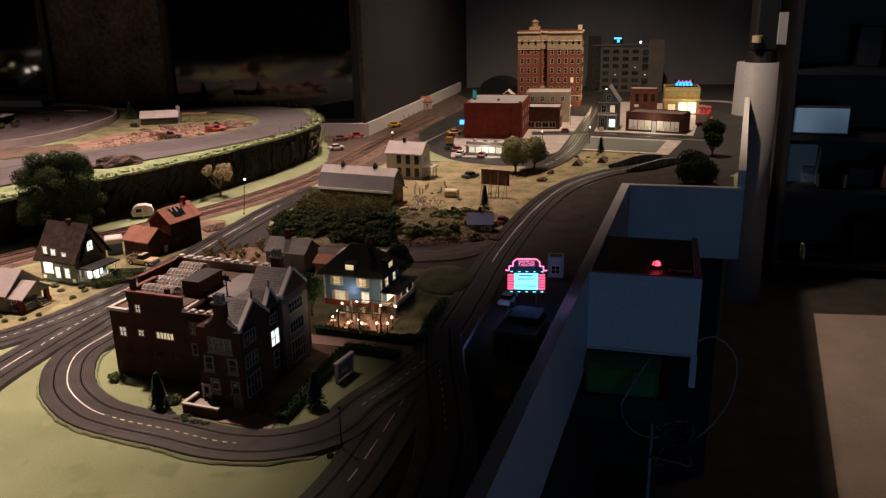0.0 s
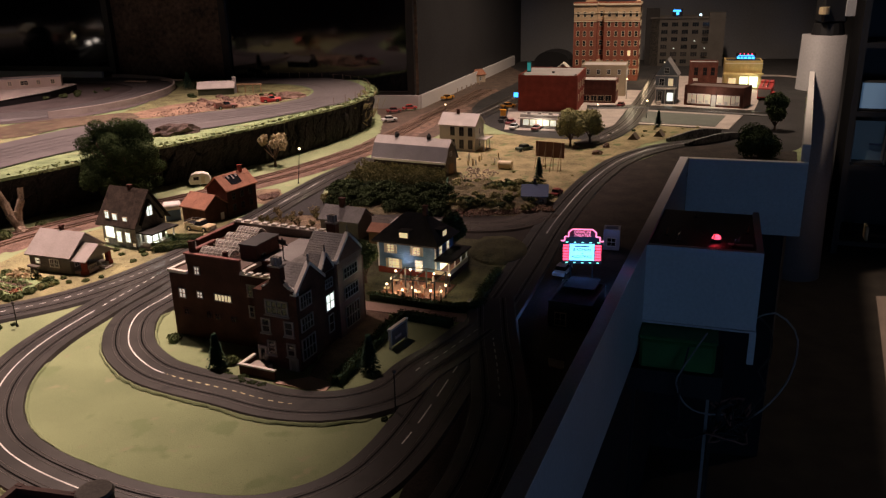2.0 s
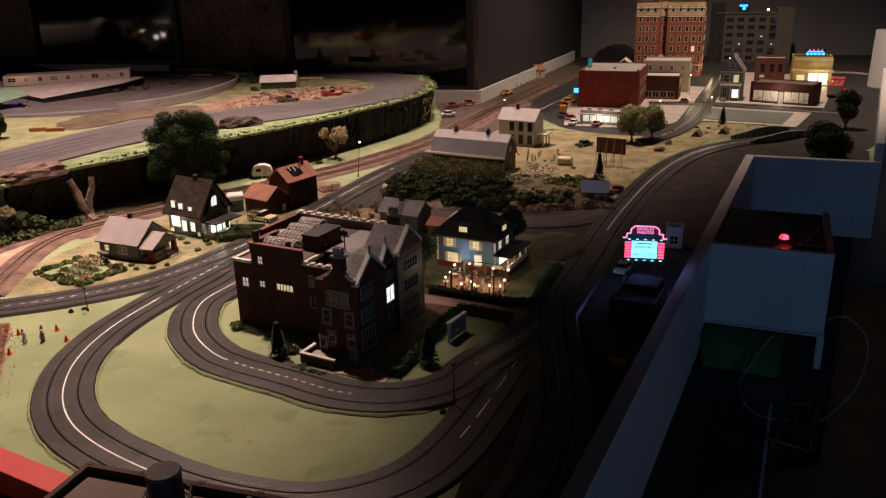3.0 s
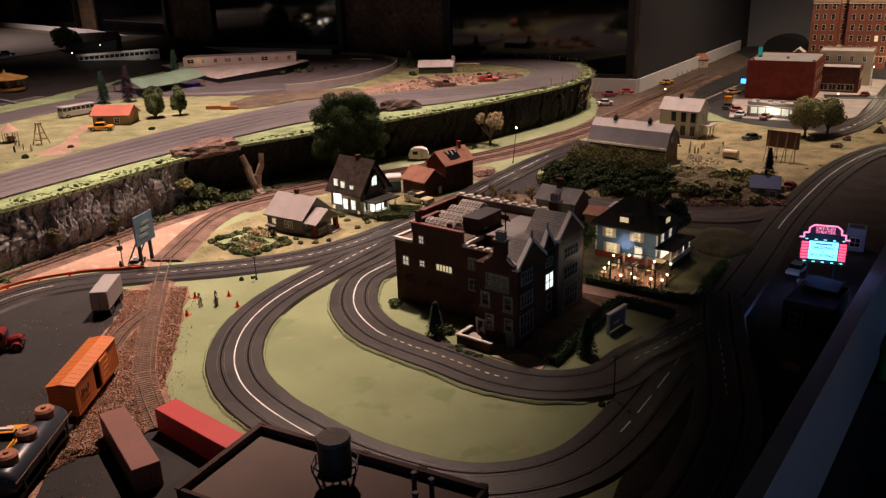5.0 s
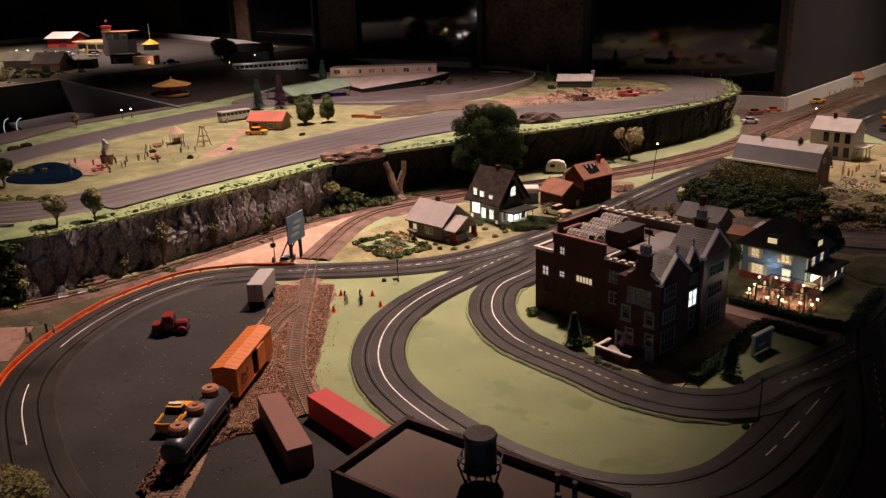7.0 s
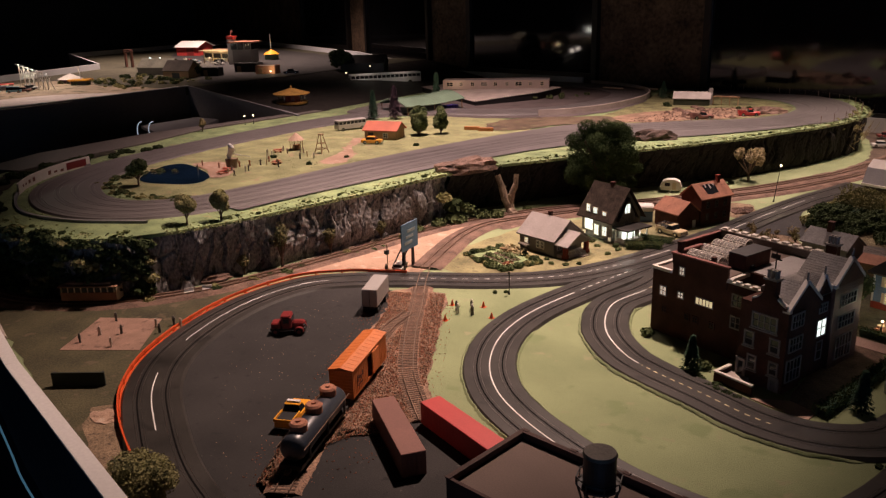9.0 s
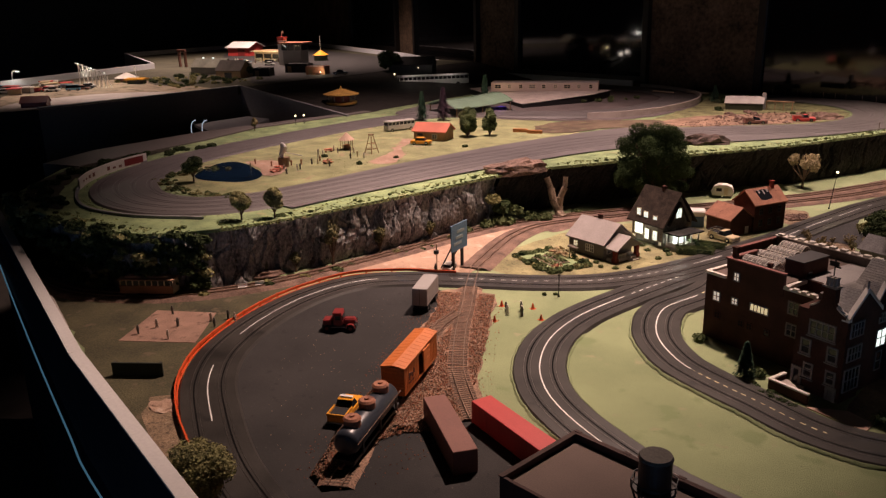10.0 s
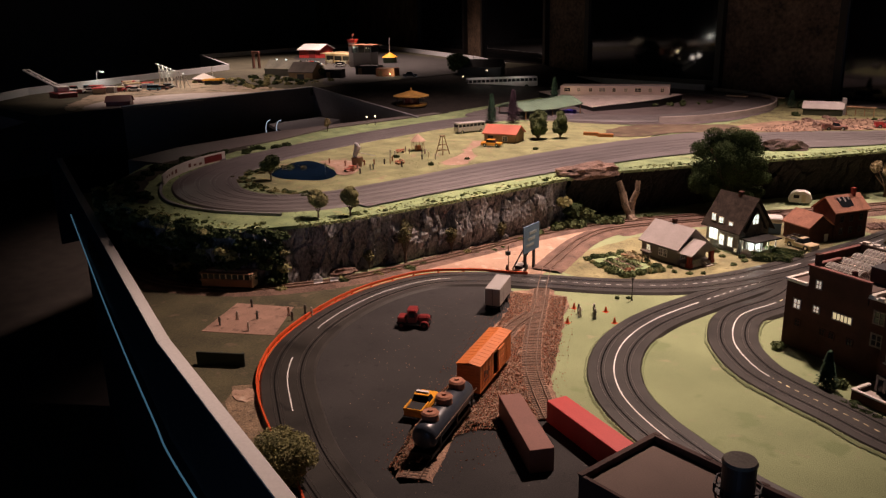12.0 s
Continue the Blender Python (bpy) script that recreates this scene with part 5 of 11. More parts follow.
def cottage():
    L, W = 0.100, 0.088
    SHINGLE = mat("cottage_shingle", (0.285, 0.255, 0.238), 0.8, vary=0.12, fine=420, coarse=30)
    t = simple_house("cottage", "small grey cottage with a pale shingle roof and brick porch piers", "cottage", along((-0.975, 1.507), (-0.975 + 0.127, 1.507 - 0.029)), L, W, 0.036, 0.070, GREYWALL, SHINGLE, over=0.006)
    for k in range(7):
        part("clapboard", box(0.0, -0.0008, 0.004 + k * 0.0045, L, -0.0001, 0.0048 + k * 0.0045), GREYWALL, t)
    chimney(t, 0.045, W / 2 + 0.004, 0.06, 0.080, 0.0035)
    # open porch under a lower gable at the end wall
    x0, x1, y0, y1 = L + 0.0065, 0.131, 0.002, 0.076
    pr = part("porch", box(x0, y0, 0, x1, y1, 0.007), CONCRETE, t)
    w, rs = gable(x1 - x0 + 0.004, y1 - y0, 0.0005, 0.022, 0.005, 0.0022, "x")
    m = Matrix.Translation((x0, y0, 0.029))
    for bm in (w, *rs):
        bmesh.ops.transform(bm, matrix=m, verts=bm.verts)
    part("porch_gable", w, GREYWALL, pr)
    for bm in rs:
        part("porch_roof", bm, SHINGLE, pr)
    for y in (y0 + 0.004, y1 - 0.004):
        part("porch_pier", box(x1 - 0.008, y - 0.004, 0.007, x1, y + 0.004, 0.029), BRICK_RED, pr)
        part("pier_foot", box(x1 - 0.0095, y - 0.0055, 0, x1 + 0.0012, y + 0.0055, 0.0085), BRICK_RED, pr)
    part("porch_rail", box(x1 - 0.0012, y0 + 0.010, 0.014, x1 - 0.0002, y0 + 0.034, 0.0155), COPING, pr)
    for k in range(6):
        part("baluster", box(x1 - 0.0012, y0 + 0.011 + k * 0.0042, 0.007, x1 - 0.0004, y0 + 0.0117 + k * 0.0042, 0.014), COPING, pr)
    st = part("steps", box(x1 + 0.0002, y0 + 0.038, 0, x1 + 0.007, y0 + 0.058, 0.0055), CONCRETE, pr)
    part("step", box(x1 + 0.0072, y0 + 0.038, 0, x1 + 0.014, y0 + 0.058, 0.0028), CONCRETE, st)
    part("stair_rail", rod((x1, y0 + 0.036, 0.018), (x1 + 0.014, y0 + 0.036, 0.009), 0.0007), WHITE, pr)
    part("door", box(L, 0.034, 0.007, L + 0.001, 0.046, 0.026), BROWNWALL, t)
    pane_at(t, pose(0.020, 0, 0.016), 0.009, 0.010, glass=LIT)
    for x in (0.055, 0.067):
        pane_at(t, pose(x, 0, 0.012), 0.008, 0.014)
    pane_at(t, pose(L, 0.016, 0.013, 0, 0, 90), 0.010, 0.012)


cottage()


def lit_house():
    L, W, h = 0.094, 0.088, 0.056
    HOUSEWALL = mat("grey_brown_shingle", (0.15, 0.13, 0.10), 0.85, vary=0.35, fine=300, coarse=90, bump=0.7)
    BROWNROOF = mat("brown_black_shingle", (0.034, 0.025, 0.019), 0.95, vary=0.5, fine=420, coarse=60, bump=0.8, spec=0.15)
    t = simple_house("shingle_house", "dark brown shingled house with bright windows and a porch", "house", along((-0.91, 1.672), (-0.91 + 0.089, 1.672 - 0.030)), L, W, h, 0.116, HOUSEWALL, BROWNROOF, axis="x", over=0.009)
    chimney(t, 0.05, W / 2, 0.105, 0.123, 0.004)
    # cross gable towards the street side
    w, rs = gable(0.050, 0.05, h, 0.095, 0.006, 0.0025, "x")
    for bm in (w, *rs):
        bmesh.ops.translate(bm, verts=bm.verts, vec=(0.0465, 0.018, 0.0))
    part("cross_gable", w, HOUSEWALL, t)
    for bm in rs:
        part("cross_roof", bm, BROWNROOF, t)
    for x, z, w_, h_, g in ((0.022, 0.018, 0.024, 0.024, LIT_COOL), (0.020, 0.060, 0.010, 0.014, LIT_COOL), (0.042, 0.053, 0.011, 0.017, LIT_COOL), (0.047, 0.010, 0.012, 0.022, LIT_COOL), (0.008, 0.005, 0.008, 0.007, LIT), (0.070, 0.050, 0.009, 0.015, LIT_COOL), (0.072, 0.012, 0.012, 0.020, LIT_COOL), (0.088, 0.004, 0.006, 0.006, LIT)):
        pane_at(t, pose(x, -0.0002, z), w_, h_, glass=g, frame=CREAM)
    pane_at(t, pose(0.0965, 0.043, 0.062, 0, 0, 90), 0.016, 0.020, glass=LIT_COOL, frame=CREAM)
    pane_at(t, pose(0.0965, 0.030, 0.020, 0, 0, 90), 0.010, 0.016, glass=LIT, frame=CREAM)
    # glazed porch
    p = part("porch", box(L + 0.004, 0.004, 0, L + 0.042, 0.070, 0.006), CONCRETE, t)
    part("porch_roof", box(L + 0.0035, -0.002, 0.034, L + 0.048, 0.076, 0.037), BLACKROOF, p)
    for x, y in ((0.006, 0.006), (0.022, 0.006), (0.040, 0.006), (0.040, 0.024), (0.040, 0.046), (0.040, 0.068)):
        part("porch_post", box(L + x - 0.0012, y - 0.0012, 0.006, L + x + 0.0012, y + 0.0012, 0.034), COPING, p)
    part("porch_light", box(L + 0.006, 0.020, 0.007, L + 0.012, 0.060, 0.030), LIT_COOL, p, "brightly lit porch window")
    part("parapet_screen", box(L + 0.010, 0.0048, 0.006, L + 0.038, 0.0062, 0.014), COPING, p)
    part("parapet_screen", box(L + 0.0405, 0.012, 0.006, L + 0.0418, 0.066, 0.014), COPING, p)
    bulb("porch_bulb", t.matrix_basis @ Vector((L + 0.028, 0.03, 0.026)), 0.030, 0.004, (0.95, 1.0, 0.9))
    bulb("house_bulb", t.matrix_basis @ Vector((0.03, -0.022, 0.030)), 0.022, 0.006, (0.92, 1.0, 0.9))


lit_house()
t = thing("white_booth", "small white booth with a blue side beside the shingled house", "booth", along((-0.845, 1.835), (-0.815, 1.850)))
part("booth_body", box(0, 0, 0, 0.034, 0.030, 0.026), BLUEWALL, t)
part("booth_roof", box(-0.003, -0.004, 0.0262, 0.037, 0.033, 0.040, 0.003), COPING, t)


def brick_house():
    t = thing("brick_house", "small dark brick house with a rusty patched roof", "house", along((-0.705, 1.870), (-0.665, 1.958)))
    w, rs = gable(0.096, 0.065, 0.066, 0.094, 0.004, 0.0025, "x")
    part("wall", w, BRICK_DARK, t)
    for r in rs:
        part("roof", r, RUSTROOF, t)
    def slope(y):
        return 0.066 + 0.0285 * y / 0.0325 + 0.0034
    bm = bmesh.new()
    bm.faces.new([bm.verts.new((x, y, slope(y))) for x, y in ((0.024, 0.006), (0.040, 0.0045), (0.060, 0.007), (0.062, 0.024), (0.044, 0.0275), (0.022, 0.025))])
    hole = part("roof_hole", bm, GLASSDARK, t, "dark hole torn in the rusty roof")
    for x, y0, y1 in ((0.028, 0.018, 0.026), (0.041, 0.015, 0.026), (0.054, 0.019, 0.026)):
        bm = bmesh.new()
        bm.faces.new([bm.verts.new((q, y, slope(y) + 0.0006)) for q, y in ((x, y0), (x + 0.005, y0 + 0.002), (x + 0.005, y1), (x, y1))])
        part("bare_rafter", bm, MATS["cottage_shingle"], hole)
    chimney(t, 0.078, 0.03, 0.088, 0.108, 0.004, BRICK_RED)
    for z in (0.014, 0.042):
        for x in (0.020, 0.048, 0.076):
            pane_at(t, pose(x, 0, z), 0.008, 0.014, frame=BROWNWALL)
    w, rs = gable(0.066, 0.075, 0.038, 0.062, 0.004, 0.0025, "y")
    m = Matrix.Translation((-0.068, 0.004, 0))
    for bm in (w, *rs):
        bmesh.ops.transform(bm, matrix=m, verts=bm.verts)
    part("wing_gable", w, BRICK_DARK, t)
    for bm in rs:
        part("wing_roof", bm, RUSTROOF, t)
    part("wing_door", box(-0.022, 0.0028, 0, -0.012, 0.0045, 0.018), COPING, t)


brick_house()


def blue_house():
    L, W, h = 0.118, 0.085, 0.066
    t = thing("blue_house", "blue clapboard house with a black hipped roof and lit windows", "house", along((-0.281, 1.532), (-0.169, 1.498)))
    part("wall", box(0, 0, 0, L, W, h), BLUEWALL, t)
    bm = bmesh.new()
    o = 0.010
    v = [bm.verts.new(q) for q in ((-o, -o, h), (L + o, -o, h), (L + o, W + o, h), (-o, W + o, h), (L * 0.33, W / 2, 0.112), (L * 0.67, W / 2, 0.112))]
    for f in ((0, 1, 5, 4), (1, 2, 5), (2, 3, 4, 5), (3, 0, 4), (3, 2, 1, 0)):
        bm.faces.new([v[i] for i in f])
    part("roof", bm, BLACKROOF, t)
    for x, y, a in ((0.055, -0.002, 0), (L + 0.002, W * 0.45, 90)):
        d = part("dormer", box(-0.011, 0.0, 0, 0.011, 0.026, 0.016), BLACKROOF, t)
        d.matrix_basis = pose(x, y, 0.072, 0, 0, a)
        part("dormer_window", box(-0.008, -0.001, 0.003, 0.008, 0.0, 0.012), LIT_DIM, d)
    chimney(t, 0.08, W / 2, 0.105, 0.126, 0.004)
    for x, g in ((0.026, LIT_DIM), (0.080, LIT_DIM)):
        pane_at(t, pose(x, 0, 0.043), 0.013, 0.015, glass=g, frame=CREAM)
    pane_at(t, pose(0.032, 0, 0.014), 0.020, 0.016, glass=LIT_DIM, frame=WHITE, cols=3)
    pane_at(t, pose(0.084, 0, 0.012), 0.013, 0.020, glass=LIT, frame=WHITE)
    for y in (0.022, 0.056):
        pane_at(t, pose(L, y, 0.043, 0, 0, 90), 0.010, 0.015, glass=LIT, frame=CREAM)
    part("foundation", box(-0.001, -0.0012, 0, L + 0.001, -0.0001, 0.013), BRICK_RED, t)
    for x in (0.0, L):
        part("corner_board", box(x - 0.0015, -0.0012, 0.013, x + 0.0015, -0.0001, h), WHITE, t)
    for x, z, w, hh in ((0.026, 0.043, 0.013, 0.015), (0.080, 0.043, 0.013, 0.015), (0.032, 0.014, 0.020, 0.016)):
        for s in (-1, 1):
            part("shutter", box(x + s * (w / 2 + 0.0042) - 0.0024, -0.0016, z - 0.001, x + s * (w / 2 + 0.0042) + 0.0024, -0.0002, z + hh + 0.001), PALEYELLOW_TRIM, t)
    for k in range(11):
        part("clapboard", box(0.0016, -0.0007, 0.017 + k * 0.0045, L - 0.0016, -0.0001, 0.0178 + k * 0.0045), BLUEWALL, t)
    part("eave_board", box(-0.009, -0.0095, h - 0.003, L + 0.009, -0.0080, h), BROWNWALL, t)
    p = part("veranda", box(L, -0.006, 0, L + 0.030, W, 0.012), BRICK_DARK, t)
    part("veranda_front", box(L + 0.0005, -0.0068, 0.013, L + 0.030, -0.0056, 0.021), CREAM, p)
    part("veranda_roof", box(L + 0.0005, -0.010, 0.038, L + 0.036, W + 0.004, 0.041), BLACKROOF, p)
    for y in (-0.004, 0.025, 0.054, 0.082):
        part("veranda_post", box(L + 0.027, y - 0.001, 0.006, L + 0.029, y + 0.001, 0.038), WHITE, p)
    part("veranda_rail", box(L + 0.0292, -0.0055, 0.012, L + 0.0305, W, 0.0215), CREAM, p, "solid cream boarded rail")
    part("veranda_window", box(L + 0.0002, 0.020, 0.010, L + 0.0012, 0.070, 0.030), LIT, p)
    bulb("veranda_bulb", t.matrix_basis @ Vector((L + 0.020, 0.03, 0.03)), 0.030, 0.004, (1, 0.85, 0.6))
    bulb("porch_lamp", t.matrix_basis @ Vector((0.060, -0.012, 0.036)), 0.012, 0.003, (0.9, 0.92, 1.0))


blue_house()


def back_house():
    t = simple_house("slate_house", "grey slate-roofed house behind the mansion", "house", along((-0.45, 1.745), (-0.36, 1.715)), 0.094, 0.06, 0.04, 0.062, GREYWALL, SLATE)
    chimney(t, 0.04, 0.03, 0.055, 0.08, 0.005)
    simple_house("orange_shed", "shed with an orange plank roof", "shed", along((-0.335, 1.70), (-0.27, 1.685)), 0.06, 0.05, 0.026, 0.036, WOOD, RUSTROOF)
    t = thing("carport", "grey ribbed flat-roofed carport", "carport", along((-0.30, 1.755), (-0.19, 1.735)))
    for x in (0.002, 0.108):
        for y in (0.002, 0.048):
            part("post", box(x - 0.0015, y - 0.0015, 0, x + 0.0015, y + 0.0015, 0.026), WOOD, t)
    part("roof", box(0, 0, 0.026, 0.11, 0.05, 0.028), ROOFGREY, t)
    for k in range(8):
        part("roof_batten", box(0.006 + k * 0.014, 0, 0.028, 0.008 + k * 0.014, 0.05, 0.0292), PALEROOF, t)


back_house()


def blue_shed():
    t = simple_house("garden_shed", "small white shed with a blue roof", "shed", along((-0.018, 1.998), (0.041, 1.996)), 0.058, 0.045, 0.026, 0.046, CREAMWALL, BLUEROOF)
    chimney(t, 0.028, 0.03, 0.04, 0.06, 0.003, BLACK)
    pane_at(t, pose(0.046, 0, 0.008), 0.010, 0.010)
    part("base_course", box(-0.001, -0.001, 0, 0.059, 0.046, 0.005), BARNRED, t)


blue_shed()

# ---- railway ----


def ties_mesh():
    return mesh_of(box(-0.0145, -0.0014, 0, 0.0145, 0.0014, 0.0016), "sleeper", TIE)


TIE_MESH = ties_mesh()


def railway(name, label, pts, z=0.003, bed=None, bedw=0.02, limit=150, every=1, sunk=0.0):
    ln = curve(pts, 0.006)
    t = thing(name, label, "railway", bm=sweep(ln, [(-bedw - 0.006, 0.0006), (-bedw * 0.8, z - 0.0004 + sunk), (bedw * 0.8, z - 0.0004 + sunk), (bedw + 0.006, 0.0006)], rag=0.0012), material=bed or BALLAST_DARK, kind="structure")
    for s in (-1, 1):
        c = s * 0.00825
        part("rail", sweep(ln, [(c - 0.0006, z + 0.001), (c - 0.0006, z + 0.0034), (c + 0.0006, z + 0.0034), (c + 0.0006, z + 0.001)]), RAIL_RUST, t)
    nor = sides(ln)
    verts, faces = [], []
    for k, i in enumerate(range(0, len(ln), every)):
        q = nor[i]
        m = Matrix.Translation((ln[i].x, ln[i].y, z - 0.0002)) @ Matrix.Rotation(math.atan2(q.y, q.x) + random.uniform(-0.05, 0.05), 4, "Z")
        if k < limit:
            share("sleeper", TIE_MESH, t, m)
            continue
        b = len(verts)
        verts += [m @ v.co for v in TIE_MESH.vertices]
        faces += [[b + j for j in p.vertices] for p in TIE_MESH.polygons]
    if verts:
        me = bpy.data.meshes.new("sleeper_run")
        me.from_pydata(verts, [], faces)
        me.materials.append(TIE)
        ob = new("sleeper_run", me)
        ob.parent = t
        tagged(ob, kind="stuff")
    return t


railway("siding_through", "old model railway siding on brown ballast", [(-0.992, 1.180), (-0.93, 1.09), (-0.87, 1.0), (-0.79, 0.895), (-0.735, 0.84), (-0.67, 0.785)], 0.0034, BALLAST, 0.018, sunk=0.0012)
railway("siding_goods", "model railway siding under the goods wagons", [(-0.925, 1.06), (-0.91, 0.99), (-0.875, 0.91), (-0.825, 0.80), (-0.765, 0.68), (-0.70, 0.565)], 0.0036, BALLAST, 0.018, sunk=0.0012)
railway("line_back", "rusty model railway line on dark ballast below the cliff", [(-2.2, 0.84), (-1.9, 0.72), (-1.717, 0.695), (-1.574, 0.705), (-1.43, 0.79), (-1.348, 0.90), (-1.305, 1.02), (-1.278, 1.15), (-1.254, 1.30), (-1.235, 1.45), (-1.205, 1.575), (-1.165, 1.67), (-1.09, 1.80), (-1.014, 1.907), (-0.891, 2.045), (-0.757, 2.243), (-0.698, 2.341), (-0.630, 2.487), (-0.545, 2.70), (-0.42, 3.25), (-0.25, 4.0)], 0.004, BALLAST_DARK, 0.027, sunk=0.0013, limit=300, every=2)
railway("line_branch", "rusty branch line curving past the sand lot", [(-1.058, 1.274), (-1.074, 1.325), (-1.098, 1.395), (-1.128, 1.50), (-1.135, 1.60), (-1.10, 1.69), (-1.035, 1.79), (-0.978, 1.881), (-0.85, 2.019), (-0.715, 2.217), (-0.653, 2.315), (-0.583, 2.461), (-0.495, 2.71), (-0.37, 3.3), (-0.20, 4.0)], 0.004, BALLAST_DARK, 0.030, sunk=0.0013, limit=200, every=2)
# rails across the road
ln = curve([(-1.062, 1.285), (-1.036, 1.245), (-1.0, 1.19), (-0.97, 1.145)], 0.006)
x = thing("level_crossing", "steel rails laid across the slot-car road", "railway", kind="structure")
for s in (-1, 1):
    part("rail", sweep(ln, [(s * 0.00825 - 0.0008, 0.0048), (s * 0.00825 - 0.0008, 0.0066), (s * 0.00825 + 0.0008, 0.0066), (s * 0.00825 + 0.0008, 0.0048)]), RAIL_RUST, x)

# loose ballast stones
STONE_TAN = mat("tan_stone", (0.36, 0.23, 0.15), 0.9, vary=0.6, coarse=150)


def gravel(name, label, poly, n, lo, hi, z, material):
    """Loose stones strewn over a flat outline."""
    bm = bmesh.new()
    xs, ys = [p[0] for p in poly], [p[1] for p in poly]
    k = 0
    verts, faces = [], []
    while k < n:
        x, y = random.uniform(min(xs), max(xs)), random.uniform(min(ys), max(ys))
        inside, j = False, len(poly) - 1
        for i in range(len(poly)):
            (xi, yi), (xj, yj) = poly[i], poly[j]
            if (yi > y) != (yj > y) and x < (xj - xi) * (y - yi) / (yj - yi) + xi:
                inside = not inside
            j = i
        if not inside:
            continue
        k += 1
        s = random.uniform(lo, hi)
        q = Euler((random.uniform(0, 6), random.uniform(0, 6), random.uniform(0, 6))).to_matrix()
        b = len(verts)
        for c in ((1, 0, 0), (-1, 0, 0), (0, 1, 0), (0, -1, 0), (0, 0, 0.8), (0, 0, -0.8)):
            v = q @ Vector(c) * s * random.uniform(0.7, 1.2)
            verts.append((x + v.x, y + v.y, z + s * 0.3 + v.z))
        for f in ((0, 2, 4), (2, 1, 4), (1, 3, 4), (3, 0, 4), (2, 0, 5), (1, 2, 5), (3, 1, 5), (0, 3, 5)):
            faces.append([b + i for i in f])
    me = bpy.data.meshes.new(name)
    me.from_pydata(verts, [], faces)
    me.materials.append(material)
    bm.free()
    return tagged(new(name, me), label, "gravel", "", "stuff")


BALPOLY = [(-1.028, 1.125), (-0.928, 1.172), (-0.865, 1.075), (-0.808, 0.990), (-0.728, 0.856), (-0.690, 0.80), (-0.685, 0.74), (-0.72, 0.70), (-0.735, 0.66), (-0.69, 0.565), (-0.74, 0.562), (-0.815, 0.70), (-0.87, 0.84), (-0.925, 0.96), (-0.972, 1.06)]
ground_patch("ground_ballast", "red-brown ballast between the sidings", BALPOLY, 0.0012, BALLAST, 0.005)
RUSTSTONE = mat("rust_stone", (0.30, 0.11, 0.06), 0.9, vary=0.5, coarse=150)
gravel("ballast_stones", "brown and tan gravel between the sidings", BALPOLY, 8200, 0.0006, 0.0015, 0.0034, STONE_TAN)
gravel("ballast_rust_stones", "rust-brown gravel between the sidings", BALPOLY, 6400, 0.0006, 0.0016, 0.0032, RUSTSTONE)
gravel("ballast_dark_stones", "dark brown gravel between the sidings", BALPOLY, 3400, 0.0006, 0.0015, 0.0030, TIE)
gravel("stray_stones", "stray brown gravel round the sidings", [(-1.04, 1.10), (-0.92, 1.19), (-0.66, 0.80), (-0.66, 0.60), (-0.72, 0.55), (-0.77, 0.56)], 1200, 0.0005, 0.0014, 0.0012, RUSTSTONE)
gravel("cliff_rubble", "pale rubble at the foot of the cliff", [(-1.32, 1.10), (-1.305, 1.10), (-1.275, 1.30), (-1.255, 1.50), (-1.225, 1.60), (-1.25, 1.60), (-1.295, 1.3)], 600, 0.001, 0.0035, 0.001, mat("rubble_stone", (0.33, 0.26, 0.21), 0.9, vary=0.4))
gravel("yard_grit", "specks of grit on the yard asphalt", [(-1.12, 1.03), (-1.12, 0.9), (-1.05, 0.76), (-0.9, 0.62), (-0.7, 0.5), (-0.6, 0.55), (-0.78, 0.62), (-0.9, 0.9), (-1.0, 1.08)], 240, 0.0003, 0.0010, 0.001, STONE_TAN)


# ---- wagons and vehicles ----
def wheel(parent, x, y, r=0.0045, w=0.003, rim=None):
    n = 14
    bm = bmesh.new()
    rod((x, y - w / 2, r), (x, y + w / 2, r), r, n, bm)
    wh = part("wheel", bm, TYRE, parent)
    part("rim", rod((x, y - w / 2 - 0.0002, r), (x, y + w / 2 + 0.0002, r), r * 0.5, 10), rim or CHROME, wh)


